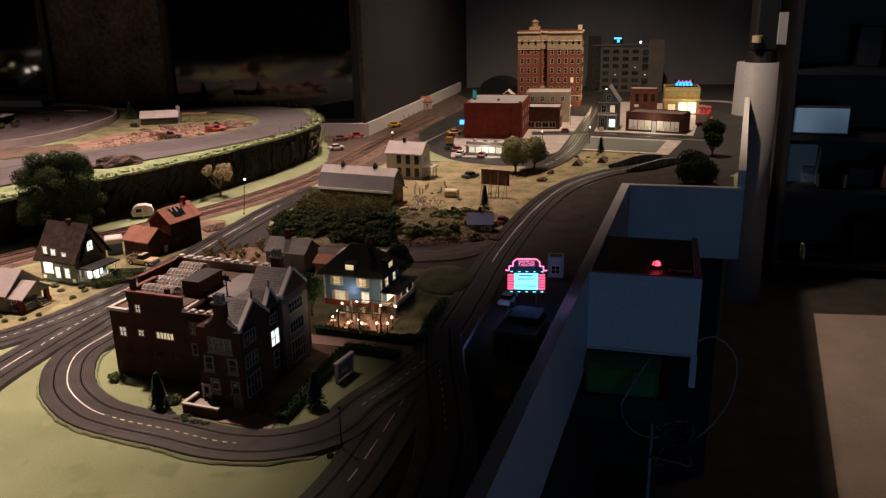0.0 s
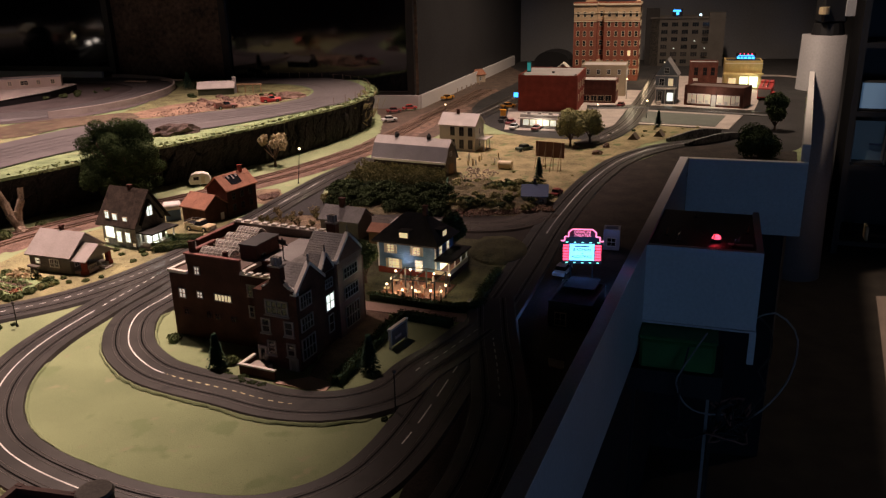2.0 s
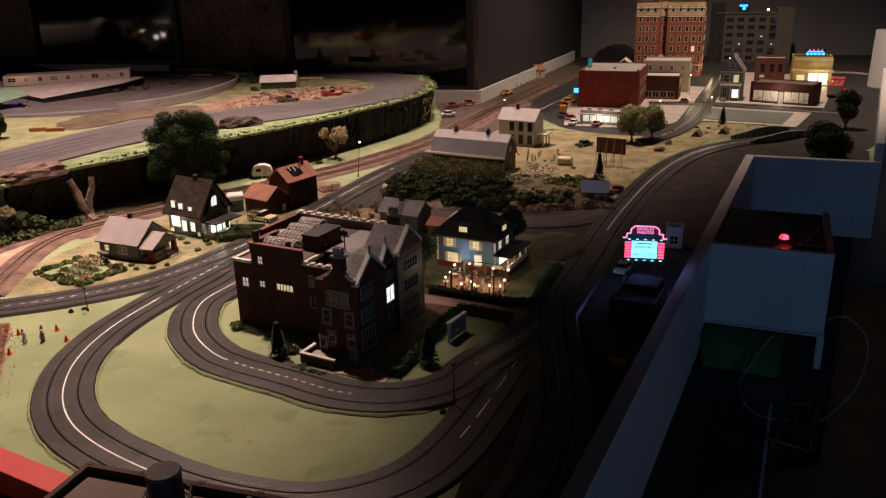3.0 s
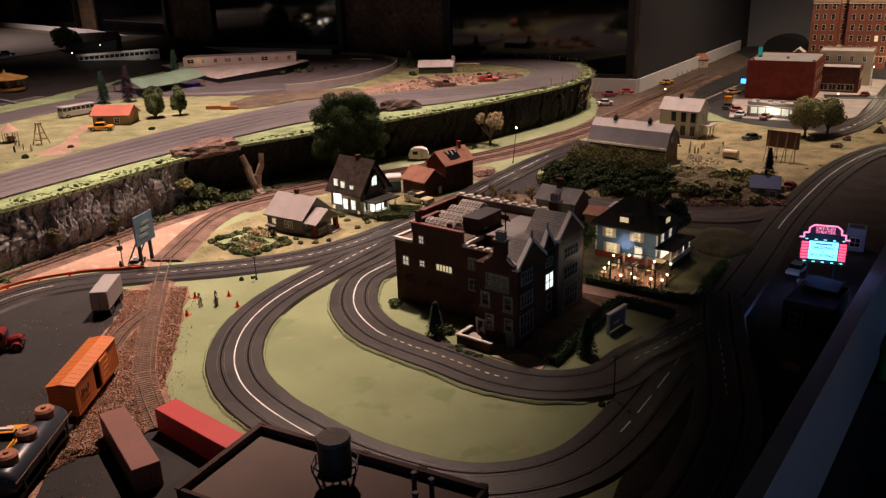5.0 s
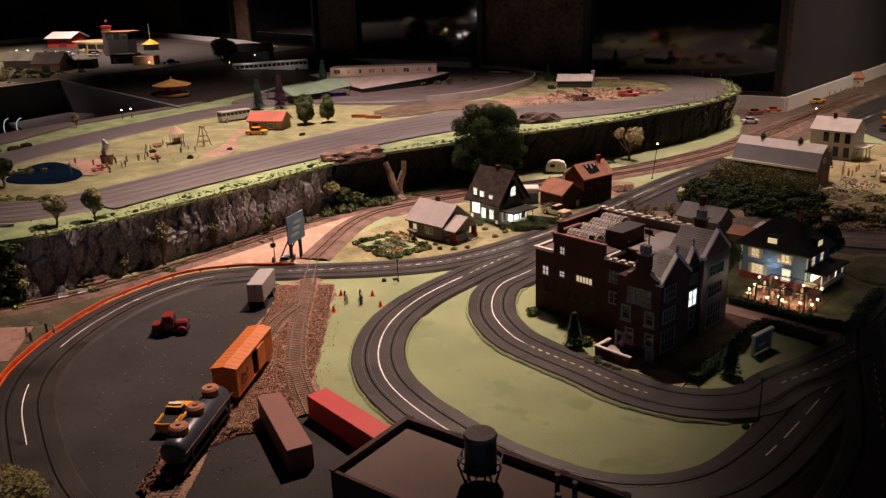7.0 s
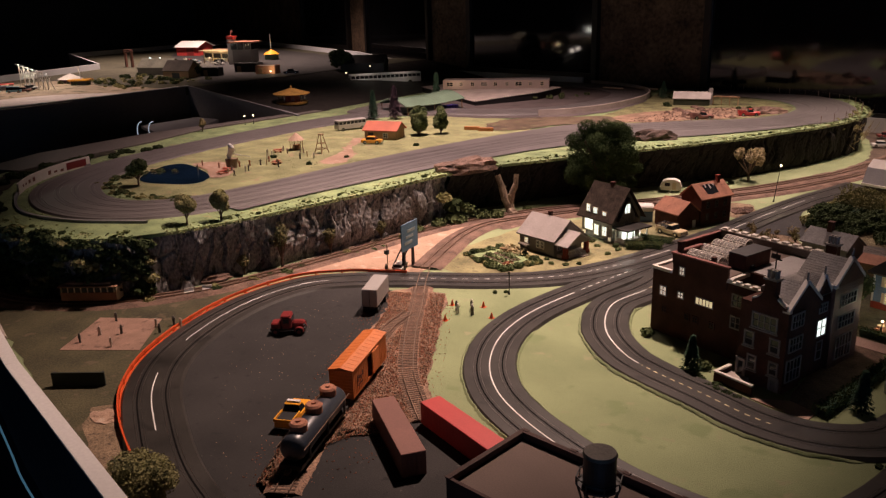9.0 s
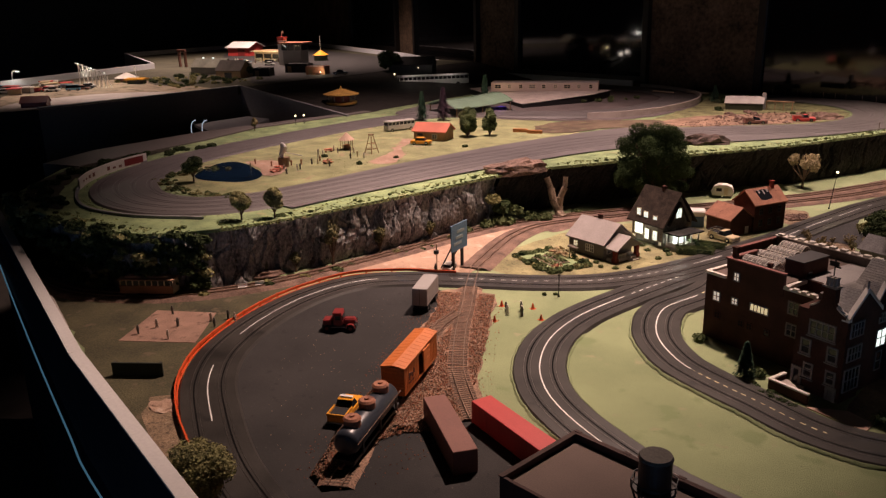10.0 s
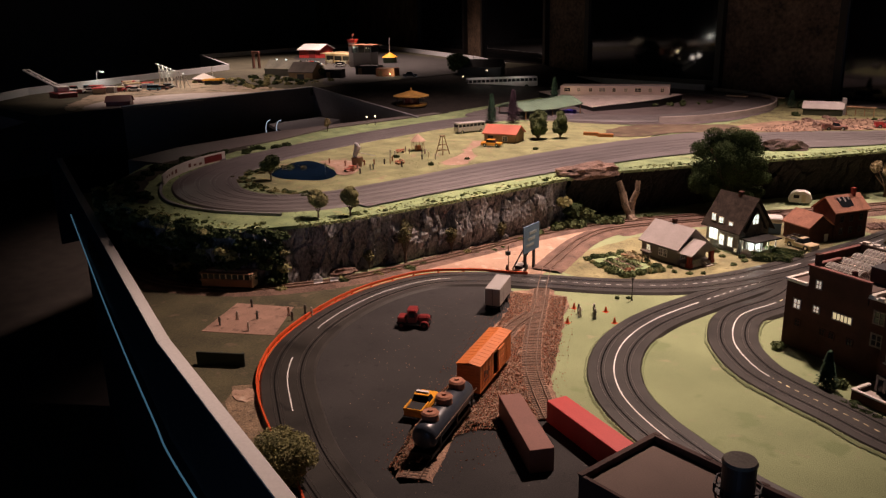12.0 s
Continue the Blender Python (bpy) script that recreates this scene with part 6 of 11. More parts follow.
def boxcar():
    t = thing("boxcar", "orange boxcar with an open sliding door", "railway wagon", along((-0.762, 0.700), (-0.818, 0.822), 0.0075))
    # x along the car, y to its left; the door side looks to -y
    L, W, h = 0.135, 0.034, 0.046
    m = t.matrix_basis
    t.matrix_basis = along((-0.772, 0.760), (-0.822, 0.884), 0.0075)
    part("floor", box(0, 0, 0.006, L, W, 0.009), ORANGE, t)
    part("side_wall", box(0, W - 0.0015, 0.009, L, W, h), ORANGE, t)
    part("end_wall", box(0, 0.0005, 0.009, 0.0015, W - 0.0015, h), ORANGE, t)
    part("end_wall", box(L - 0.0015, 0.0005, 0.009, L, W - 0.0015, h), ORANGE, t)
    part("side_wall", box(0, 0, 0.009, 0.056, 0.0015, h), ORANGE, t)
    part("side_wall", box(0.083, 0, 0.009, L, 0.0015, h), ORANGE, t)
    part("door_lintel", box(0.056, 0, h - 0.004, 0.083, 0.0015, h), ORANGE, t)
    dr = part("sliding_door", box(0.072, -0.0022, 0.009, 0.099, -0.0003, h - 0.003), ORANGE, t)
    for k in range(5):
        part("door_rib", box(0.073, -0.0025, 0.012 + k * 0.007, 0.098, -0.0022, 0.0135 + k * 0.007), ORANGE, dr)
    for k in range(9):
        x = 0.003 + k * 0.0062
        part("side_rib", box(x, -0.00035, 0.010, x + 0.0007, 0.0, h - 0.001), ORANGE, t)
    for k in range(6):
        x = 0.101 + k * 0.0062
        part("side_rib", box(x, -0.00035, 0.010, x + 0.0007, 0.0, h - 0.001), ORANGE, t)
    for e in (0, 1):
        for k in range(7):
            z = 0.012 + k * 0.0047
            x = -0.0008 if e == 0 else L
            part("end_rib", box(x, 0.002, z, x + 0.0008, W - 0.002, z + 0.0014), ORANGE, t)
    bm = bmesh.new()
    prof = [(-0.0012, h), (W / 2, h + 0.003), (W + 0.0012, h), (W + 0.0012, h + 0.0015), (W / 2, h + 0.0048), (-0.0012, h + 0.0015)]
    a = [bm.verts.new((-0.001, y, z)) for y, z in prof]
    b = [bm.verts.new((L + 0.001, y, z)) for y, z in prof]
    for i in range(6):
        bm.faces.new((a[i], a[(i + 1) % 6], b[(i + 1) % 6], b[i]))
    bm.faces.new(a[::-1])
    bm.faces.new(b)
    rf = part("roof", bm, ORANGE, t)
    for k in range(12):
        x = 0.005 + k * 0.0113
        for s in (0, 1):
            y0, y1 = (0.001, W / 2 - 0.003) if s == 0 else (W / 2 + 0.003, W - 0.001)
            bm = bmesh.new()
            z = lambda y: h + 0.0015 + 0.0033 * (1 - abs(y - W / 2) / (W / 2))
            vs = [bm.verts.new(q) for q in ((x, y0, z(y0)), (x + 0.007, y0, z(y0)), (x + 0.007, y1, z(y1)), (x, y1, z(y1)))]
            ws = [bm.verts.new((v.co.x + (0.001 if i in (0, 3) else -0.001), v.co.y, v.co.z + 0.0005)) for i, v in enumerate(vs)]
            bm.faces.new(ws)
            for i in range(4):
                bm.faces.new((vs[i], vs[(i + 1) % 4], ws[(i + 1) % 4], ws[i]))
            part("roof_panel", bm, ORANGE, rf)
    part("dark_emblem", box(0.014, -0.0011, 0.018, 0.034, -0.0009, 0.020), mat("faded_black", (0.09, 0.03, 0.02), 0.7), t)
    bars = bmesh.new()
    for i in range(4):
        box(0.014 + i * 0.006, -0.0012, 0.024 + (i % 2) * 0.003, 0.018 + i * 0.006, -0.0009, 0.034 - (i % 3) * 0.002, 0, bars)
    part("worn_lettering", bars, MATS["faded_black"], t)
    for x in (0.016, L - 0.016):
        bg = part("bogie", box(x - 0.014, 0.006, 0.0005, x + 0.014, W - 0.006, 0.006), BLACK, t)
        for dx in (-0.009, 0.009):
            for y in (0.009, W - 0.009):
                part("wheel", rod((x + dx, y - 0.001, 0.0015), (x + dx, y + 0.001, 0.0015), 0.005, 12), RAIL_RUST, bg)


boxcar()


def tank_car():
    t = thing("tank_car", "blue-black three-dome tank wagon", "railway wagon", along((-0.716, 0.594), (-0.778, 0.742), 0.0075))
    L, r, zc = 0.150, 0.0165, 0.026
    bm = bmesh.new()
    n = 24
    prof = [(0.004, 0.0), (0.004, 0.010), (0.007, 0.0145), (0.012, r), (L - 0.012, r), (L - 0.007, 0.0145), (L - 0.004, 0.010), (L - 0.004, 0.0)]
    rows = [[bm.verts.new((x, max(rr, 1e-4) * math.cos(2 * math.pi * i / n), zc + max(rr, 1e-4) * math.sin(2 * math.pi * i / n))) for i in range(n)] for x, rr in prof]
    for a, b in zip(rows, rows[1:]):
        for i in range(n):
            bm.faces.new((a[i], a[(i + 1) % n], b[(i + 1) % n], b[i]))
    part("tank", bm, TANKBLUE, t, "", True)
    for x in (0.030, 0.075, 0.120):
        d = part("dome", cyl(0.0105, 0.0105, zc + r - 0.003, zc + r + 0.006, 20, (x, 0)), RUSTROOF, t, "rusty red dome")
        part("dome_lid", cyl(0.0112, 0.009, zc + r + 0.006, zc + r + 0.0085, 20, (x, 0)), RUSTROOF, d)
        part("hatch", cyl(0.003, 0.003, zc + r + 0.0085, zc + r + 0.0105, 10, (x, 0)), RUSTROOF, d)
    part("frame", box(0, -0.014, 0.006, L, 0.014, 0.0095), BLACK, t)
    for s in (-1, 1):
        part("handrail", rod((0.004, s * 0.0175, zc + 0.004), (L - 0.004, s * 0.0175, zc + 0.004), 0.0006), RAIL_RUST, t)
        for x in (0.02, 0.075, 0.13):
            part("tank_strap", box(x, s * 0.0160 - 0.0012, 0.009, x + 0.003, s * 0.0160 + 0.0012, zc), BLACK, t)
    for x in (0.018, L - 0.018):
        bg = part("bogie", box(x - 0.014, -0.011, 0.0005, x + 0.014, 0.011, 0.006), BLACK, t)
        for dx in (-0.009, 0.009):
            for y in (-0.008, 0.008):
                part("wheel", rod((x + dx, y - 0.001, 0.0015), (x + dx, y + 0.001, 0.0015), 0.005, 12), RAIL_RUST, bg)
    part("coupler", box(-0.012, -0.002, 0.004, 0.0, 0.002, 0.007), RAIL_RUST, t)


tank_car()


def car(name, label, m, L, paint, style="sedan", cat="car", group=""):
    """A toy car: x forwards from its tail, y across."""
    t = thing(name, label, cat, m, group=group)
    W, r = L * 0.40, L * 0.085
    z0, zb = r * 0.7, r * 0.7 + L * 0.15
    bm = box(0, -W / 2, z0, L, W / 2, zb, L * 0.025)
    part("body", bm, paint, t)
    cab = {"sedan": (0.24, 0.74), "pickup": (0.42, 0.70), "wagon": (0.05, 0.70), "van": (0.03, 0.92), "suv": (0.08, 0.72), "sport": (0.25, 0.62)}[style]
    zt = zb + L * (0.20 if style == "van" else 0.10 if style == "sport" else 0.13)
    bm = bmesh.new()
    x0, x1, i = cab[0] * L, cab[1] * L, L * (0.02 if style in ("van", "suv", "wagon") else 0.06)
    lo = [bm.verts.new(q) for q in ((x0, -W * 0.46, zb), (x1, -W * 0.46, zb), (x1, W * 0.46, zb), (x0, W * 0.46, zb))]
    hi = [bm.verts.new(q) for q in ((x0 + i, -W * 0.38, zt), (x1 - L * 0.08, -W * 0.38, zt), (x1 - L * 0.08, W * 0.38, zt), (x0 + i, W * 0.38, zt))]
    for k in range(4):
        bm.faces.new((lo[k], lo[(k + 1) % 4], hi[(k + 1) % 4], hi[k]))
    bm.faces.new(hi)
    part("cabin_glass", bm, GLASSDARK, t)
    part("cabin_roof", box(x0 + i - L * 0.005, -W * 0.40, zt - L * 0.008, x1 - L * 0.075, W * 0.40, zt + L * 0.012, L * 0.004), paint, t)
    if style == "pickup":
        bed = bmesh.new()
        box(0, -W / 2, zb, L * 0.40, -W * 0.43, zb + L * 0.05, 0, bed)
        box(0, W * 0.43, zb, L * 0.40, W / 2, zb + L * 0.05, 0, bed)
        box(0, -W * 0.43, zb, L * 0.02, W * 0.43, zb + L * 0.05, 0, bed)
        part("truck_bed", bed, paint, t)
        part("bed_floor", box(L * 0.02, -W * 0.43, zb, L * 0.40, W * 0.43, zb + 0.0004), BLACK, t)
    for x in (0.20 * L, 0.80 * L):
        for s in (-1, 1):
            wheel(t, x, s * W * 0.46, r, L * 0.06)
    for s in (-1, 1):
        part("headlight", rod((L - 0.0002, s * W * 0.34, zb - L * 0.05), (L + L * 0.012, s * W * 0.34, zb - L * 0.05), L * 0.022, 8), CHROME, t)
    part("bumper", box(L - 0.0005, -W * 0.48, z0, L + L * 0.02, W * 0.48, z0 + L * 0.035), CHROME, t)
    part("bumper", box(-L * 0.02, -W * 0.48, z0, 0.0005, W * 0.48, z0 + L * 0.035), CHROME, t)
    return t


t = car("pickup_truck", "yellow pickup truck with a light bar parked in the yard", along((-0.8025, 0.6605), (-0.8285, 0.7165), 0.0012), 0.066, YELLOW, "pickup", "truck")
part("light_bar", box(0.036, -0.009, 0.0225, 0.041, 0.009, 0.0255), WHITE, t)


def tractor_unit():
    """Old dark red truck cab standing in the yard."""
    t = thing("truck_cab", "dark red vintage truck cab without a trailer", "truck", along((-1.066, 0.872), (-1.020, 0.905), 0.0012))
    part("chassis", box(0, -0.008, 0.006, 0.058, 0.008, 0.010), BLACK, t)
    part("cab", box(0.020, -0.0125, 0.010, 0.036, 0.0125, 0.031, 0.002), DARKRED, t)
    part("cab_roof", box(0.019, -0.0125, 0.0305, 0.035, 0.0125, 0.0335, 0.0012), DARKRED, t)
    part("windscreen", box(0.0355, -0.0105, 0.021, 0.0366, 0.0105, 0.029), GLASSDARK, t)
    for s in (-1, 1):
        part("side_window", box(0.024, s * 0.0127 - 0.0004, 0.021, 0.033, s * 0.0127 + 0.0004, 0.028), GLASSDARK, t)
        bm = bmesh.new()
        for k in range(9):
            a = math.pi * k / 8
            for r in (0.0068, 0.0082):
                for y in (s * 0.008, s * 0.0145):
                    bm.verts.new((0.049 + r * math.cos(a), y, 0.006 + r * math.sin(a)))
        bm.verts.ensure_lookup_table()
        v = bm.verts
        for k in range(8):
            b = 4 * k
            bm.faces.new((v[b + 2], v[b + 3], v[b + 7], v[b + 6]))
            bm.faces.new((v[b], v[b + 4], v[b + 5], v[b + 1]))
            bm.faces.new((v[b], v[b + 2], v[b + 6], v[b + 4]))
            bm.faces.new((v[b + 1], v[b + 5], v[b + 7], v[b + 3]))
        part("mudguard", bm, DARKRED, t)
        part("headlight", rod((0.0565, s * 0.0085, 0.016), (0.0585, s * 0.0085, 0.016), 0.0022, 8), CHROME, t)
    part("bonnet", box(0.0366, -0.007, 0.010, 0.057, 0.007, 0.022, 0.003), DARKRED, t)
    part("sleeper_box", box(0.002, -0.011, 0.010, 0.018, 0.011, 0.020, 0.0015), DARKRED, t)
    for x in (0.009, 0.049):
        for s in (-1, 1):
            wheel(t, x, s * 0.0115, 0.0058, 0.004, DARKRED)


tractor_unit()


def semi_trailer():
    t = thing("semi_trailer", "grey box trailer parked without a truck", "trailer", along((-0.984, 1.026), (-1.020, 1.098), 0.0012))
    part("box_body", box(0, -0.014, 0.013, 0.082, 0.014, 0.045, 0.0008), GREYBOX, t)
    part("chassis", box(0.004, -0.006, 0.008, 0.080, 0.006, 0.0128), BLACK, t)
    for k in range(8):
        part("side_rib", box(0.004 + k * 0.0105, -0.0142, 0.014, 0.0046 + k * 0.0105, -0.0138, 0.044), GREYBOX, t)
    for x in (0.008, 0.020, 0.062, 0.073):
        for s in (-1, 1):
            wheel(t, x, s * 0.012, 0.0052, 0.004)
    for s in (-1, 1):
        part("landing_leg", box(0.040, s * 0.008 - 0.001, 0, 0.042, s * 0.008 + 0.001, 0.010), BLACK, t)
    part("door_split", box(-0.0003, -0.0003, 0.014, 0.0002, 0.0003, 0.044), BLACK, t)


semi_trailer()


def container(name, label, m, L, W, h, paint):
    t = thing(name, label, "container", m)
    part("shell", box(0, 0, 0, L, W, h, 0.0006), paint, t)
    n = int(L / 0.0075)
    for k in range(n):
        x = 0.004 + k * (L - 0.008) / n
        for y in (-0.0006, W - 0.0008):
            part("side_rib", box(x, y + 0.0004, 0.003, x + 0.0025, y + 0.0010, h - 0.003), paint, t)
    for x in (-0.0008, L - 0.0004):
        for y in (W * 0.25, W * 0.45, W * 0.62, W * 0.8):
            part("lock_rod", box(x, y - 0.0005, 0.002, x + 0.0012, y + 0.0005, h - 0.002), paint, t)
    return t


container("brown_container", "plain brown shipping container on the yard", along((-0.727, 0.747), (-0.610, 0.667), 0.0012), 0.142, 0.030, 0.031, BROWN)
container("red_container", "bright red shipping container beside the road", along((-0.671, 0.778), (-0.535, 0.732), 0.0012), 0.144, 0.030, 0.031, RED)

# orange guard rail
RAILLINE = [(-0.70, 0.425), (-0.80, 0.47), (-0.913, 0.512), (-1.01, 0.556), (-1.09, 0.61), (-1.165, 0.695), (-1.222, 0.815), (-1.252, 0.945), (-1.237, 1.085), (-1.17, 1.165), (-1.10, 1.205), (-1.065, 1.225)]
ln = curve(RAILLINE, 0.012)
gr = thing("guard_rail", "orange plastic guard rail along the outer curve", "guard rail")
part("rail_band", sweep(ln, [(-0.0012, 0.005), (-0.0012, 0.010), (0.0012, 0.010), (0.0012, 0.005), (-0.0012, 0.005)]), ORANGE_RAIL, gr)
part("foot_flange", sweep(ln, [(-0.0012, 0.001), (-0.0012, 0.0024), (0.003, 0.0024), (0.003, 0.001)]), ORANGE_RAIL, gr)
for i in range(0, len(ln), 4):
    part("rail_post", box(ln[i].x - 0.0015, ln[i].y - 0.0015, 0, ln[i].x + 0.0015, ln[i].y + 0.0015, 0.0105), ORANGE_RAIL, gr)


# ---- plants ----
def leaves(lobes, n, size, flat=0.5, bm=None):
    """Verts and faces of many small leaf clumps on rounded lobes (x, y, z, rx, rz)."""
    verts, faces = [], []
    weight = [l[3] * l[3] + l[3] * l[4] for l in lobes]
    for k in range(n):
        x, y, z, rx, rz = random.choices(lobes, weight)[0]
        d = Vector((random.gauss(0, 1), random.gauss(0, 1), random.gauss(0, 1))).normalized()
        f = random.uniform(0.62, 1.04)
        c = Vector((x + d.x * rx * f, y + d.y * rx * f, z + d.z * rz * f))
        s = size * random.uniform(0.6, 1.5)
        o = (d + Vector((random.gauss(0, 0.45), random.gauss(0, 0.45), random.gauss(0, 0.45) + 0.25))).normalized()
        q = o.to_track_quat("Z", "Y").to_matrix() @ Euler((0, 0, random.uniform(0, 6.3))).to_matrix()
        b = len(verts)
        for p in ((-1, -0.6, 0), (1, -0.5, 0.2), (0.8, 0.7, -0.1), (-0.9, 0.6, 0.3)):
            verts.append(c + q @ Vector(p) * s)
        faces.append((b, b + 1, b + 2, b + 3))
    return verts, faces


def leaf_mesh(name, lobes, n, size, material):
    v, f = leaves(lobes, n, size)
    me = bpy.data.meshes.new(name)
    me.from_pydata(v, [], f)
    me.materials.append(material)
    return me


def tree(name, label, at, h, r, material, n=900, size=0.003, trunk=0.45, lobes=6, seed=1, cat="tree", bark=None, loose=False):
    random.seed(seed)
    t = thing(name, label, cat, pose(*at, 0, 0, random.uniform(0, 360)))
    tr = max(0.0012, h * 0.028)
    th = h * trunk
    bm = bmesh.new()
    cyl(tr * 1.4, tr, 0, th * 0.6, 8, (0, 0), bm)
    for k in range(5):
        a = 2 * math.pi * k / 5 + random.uniform(-0.4, 0.4)
        rod((0, 0, th * 0.55), (math.cos(a) * r * 0.6, math.sin(a) * r * 0.6, th + (h - th) * random.uniform(0.25, 0.6)), tr * 0.55, 5, bm)
    rod((0, 0, th * 0.55), (0, 0, h * 0.8), tr * 0.7, 6, bm)
    part("trunk", bm, bark or BARK, t)
    ls = []
    for k in range(lobes):
        a = 2 * math.pi * k / lobes + random.uniform(-0.5, 0.5)
        d = r * random.uniform(0.25, 0.55)
        rr = r * (random.uniform(0.20, 0.32) if loose else random.uniform(0.42, 0.62))
        d = d * 1.5 if loose else d
        ls.append((math.cos(a) * d, math.sin(a) * d, th + (h - th) * random.uniform(0.25, 0.75), rr, min(rr, (h - th) * 0.42)))
    if not loose:
        ls.append((0, 0, h - r * 0.45, r * 0.5, r * 0.45))
        ls.append((0, 0, (h + th) / 2, r * 0.6, (h - th) * 0.42))
    crown = new("crown", leaf_mesh("crown", ls, int(n * 6), size * 0.68, material))
    crown.parent = t
    return t


def fir(name, label, at, h, r, material=None, n=500, seed=1):
    random.seed(seed)
    t = thing(name, label, "fir tree", pose(*at))
    part("trunk", cyl(h * 0.03, h * 0.006, 0, h * 0.95, 7), BARK, t)
    verts, faces = [], []
    for k in range(n * 4):
        f = random.random() ** 0.75
        z = h * (0.06 + 0.94 * f)
        tier = 0.75 + 0.25 * ((f * 7) % 1.0)
        rr = r * (1 - f) * tier * random.uniform(0.25, 1.05) + h * 0.008
        a = random.uniform(0, 6.283)
        c = Vector((math.cos(a) * rr, math.sin(a) * rr, z))
        o = Vector((math.cos(a), math.sin(a), random.uniform(-0.9, 0.1)))
        s = Vector((-math.sin(a), math.cos(a), random.uniform(-0.4, 0.4)))
        w, l = h * 0.022, h * 0.055
        b = len(verts)
        verts += [c - s * w, c + s * w, c + o * l + s * w * 0.3, c + o * l - s * w * 0.3]
        faces.append((b, b + 1, b + 2, b + 3))
    me = bpy.data.meshes.new("needle_crown")
    me.from_pydata(verts, [], faces)
    me.materials.append(material or LEAF_FIR)
    ob = new("needle_crown", me)
    ob.parent = t
    return t


random.seed(11)
BUSH_KINDS = [leaf_mesh("bush", [(0, 0, 0.45, 0.9, 0.5), (0.45, 0.2, 0.35, 0.6, 0.4), (-0.4, -0.3, 0.4, 0.55, 0.45)], 260, 0.17, m) for m in (LEAF, LEAF_OLIVE, LEAF_DARK)]


def bush(x, y, z, s, kind=0, label="small green model bush"):
    ob = new("bush", BUSH_KINDS[kind])
    ob.matrix_basis = Matrix.LocRotScale((x, y, z), Euler((0, 0, random.uniform(0, 6))), (s, s, s * random.uniform(0.8, 1.2)))
    return tagged(ob, label, "bush", "bushes on the layout")


def scrub(name, label, spots, kind=0, n=90, size=0.2):
    """Many small bushes joined into one sheet of scrub."""
    v, f = [], []
    for x, y, z, s in spots:
        a, b = leaves([(0, 0, 0.45, 0.9, 0.5), (0.45, 0.2, 0.35, 0.6, 0.4), (-0.4, -0.3, 0.4, 0.55, 0.45)], n, size)
        n0 = len(v)
        v += [Vector((x, y, z)) + q * s for q in a]
        f += [tuple(n0 + i for i in q) for q in b]
    me = bpy.data.meshes.new(name)
    me.from_pydata(v, [], f)
    me.materials.append((LEAF, LEAF_OLIVE, LEAF_DARK)[kind])
    return tagged(new(name, me), label, "scrub", "", "stuff")


def big_tree():
    random.seed(5)
    t = thing("big_tree", "huge dense dark green model tree against the cliff", "tree", pose(-1.02, 1.985, 0))
    bm = cyl(0.014, 0.009, 0, 0.10, 9)
    for k in range(7):
        a = k * 0.9
        rod((0, 0, 0.07), (math.cos(a) * 0.07, math.sin(a) * 0.07, 0.13 + 0.02 * (k % 3)), 0.004, 5, bm)
    part("trunk", bm, BARK, t)
    ls = []
    for k in range(46):
        a = random.uniform(0, 6.283)
        z = random.uniform(0.045, 0.205)
        d = 0.088 * math.sqrt(random.random()) * (1 - max(0, z - 0.14) * 6.5)
        ls.append((math.cos(a) * d, math.sin(a) * d, z, random.uniform(0.016, 0.036), random.uniform(0.014, 0.026)))
    ls.append((0, 0, 0.125, 0.090, 0.078))
    ob = new("crown", leaf_mesh("crown", ls, 90000, 0.00135, LEAF_BIG))
    ob.parent = t


big_tree()
tree("tan_tree", "small tan autumn tree beside the railway", (-0.76, 2.402, 0), 0.112, 0.050, LEAF_TAN, 300, 0.0030, 0.35, 10, 3, loose=True)
tree("olive_tree", "round olive tree by the upper track", (-1.399, 0.962, UP), 0.058, 0.024, LEAF_OLIVE, 1200, 0.0020, 0.3, 6, 4)
tree("olive_tree", "tall olive tree by the upper track", (-1.36, 1.014, UP), 0.062, 0.023, LEAF_OLIVE, 1200, 0.0020, 0.3, 6, 5)
tree("pond_tree", "dark green tree beside the pond", (-1.80, 1.115, UP), 0.062, 0.026, LEAF, 500, 0.003, 0.35, 6, 6)
tree("shed_tree", "green tree near the red-roofed shed", (-1.664, 2.014, UP), 0.094, 0.034, LEAF, 1300, 0.0036, 0.06, 11, 7)
tree("shed_tree", "narrow green tree near the red-roofed shed", (-1.620, 2.071, UP), 0.088, 0.025, LEAF, 1000, 0.0036, 0.06, 11, 8)
fir("dark_fir", "tall dark fir tree on the upper level", (-2.03, 2.21, UP), 0.105, 0.022, seed=9)
fir("purple_fir", "tall dark purple fir tree on the upper level", (-1.962, 2.249, UP), 0.12, 0.026, mat("foliage_purple", (0.05, 0.025, 0.04), 0.9, vary=0.4), seed=10)
fir("dark_fir", "tall dark fir tree beside the pavilion", (-2.06, 2.62, UP), 0.13, 0.022, seed=12)
tree("corner_tree", "olive tree beside the table edge", (-0.80, 0.462, 0), 0.062, 0.037, LEAF_OLIVE, 5200, 0.0016, 0.15, 15, 13)
ground_patch("ground_dirt", "dry brown dirt outside the guard rail", [(-1.035, 0.515), (-0.96, 0.488), (-0.86, 0.455), (-0.76, 0.425), (-0.70, 0.412), (-0.74, 0.438), (-0.83, 0.477), (-0.92, 0.512), (-0.99, 0.545), (-1.05, 0.575), (-1.07, 0.555)], 0.0011, DRYDIRT, 0.006)
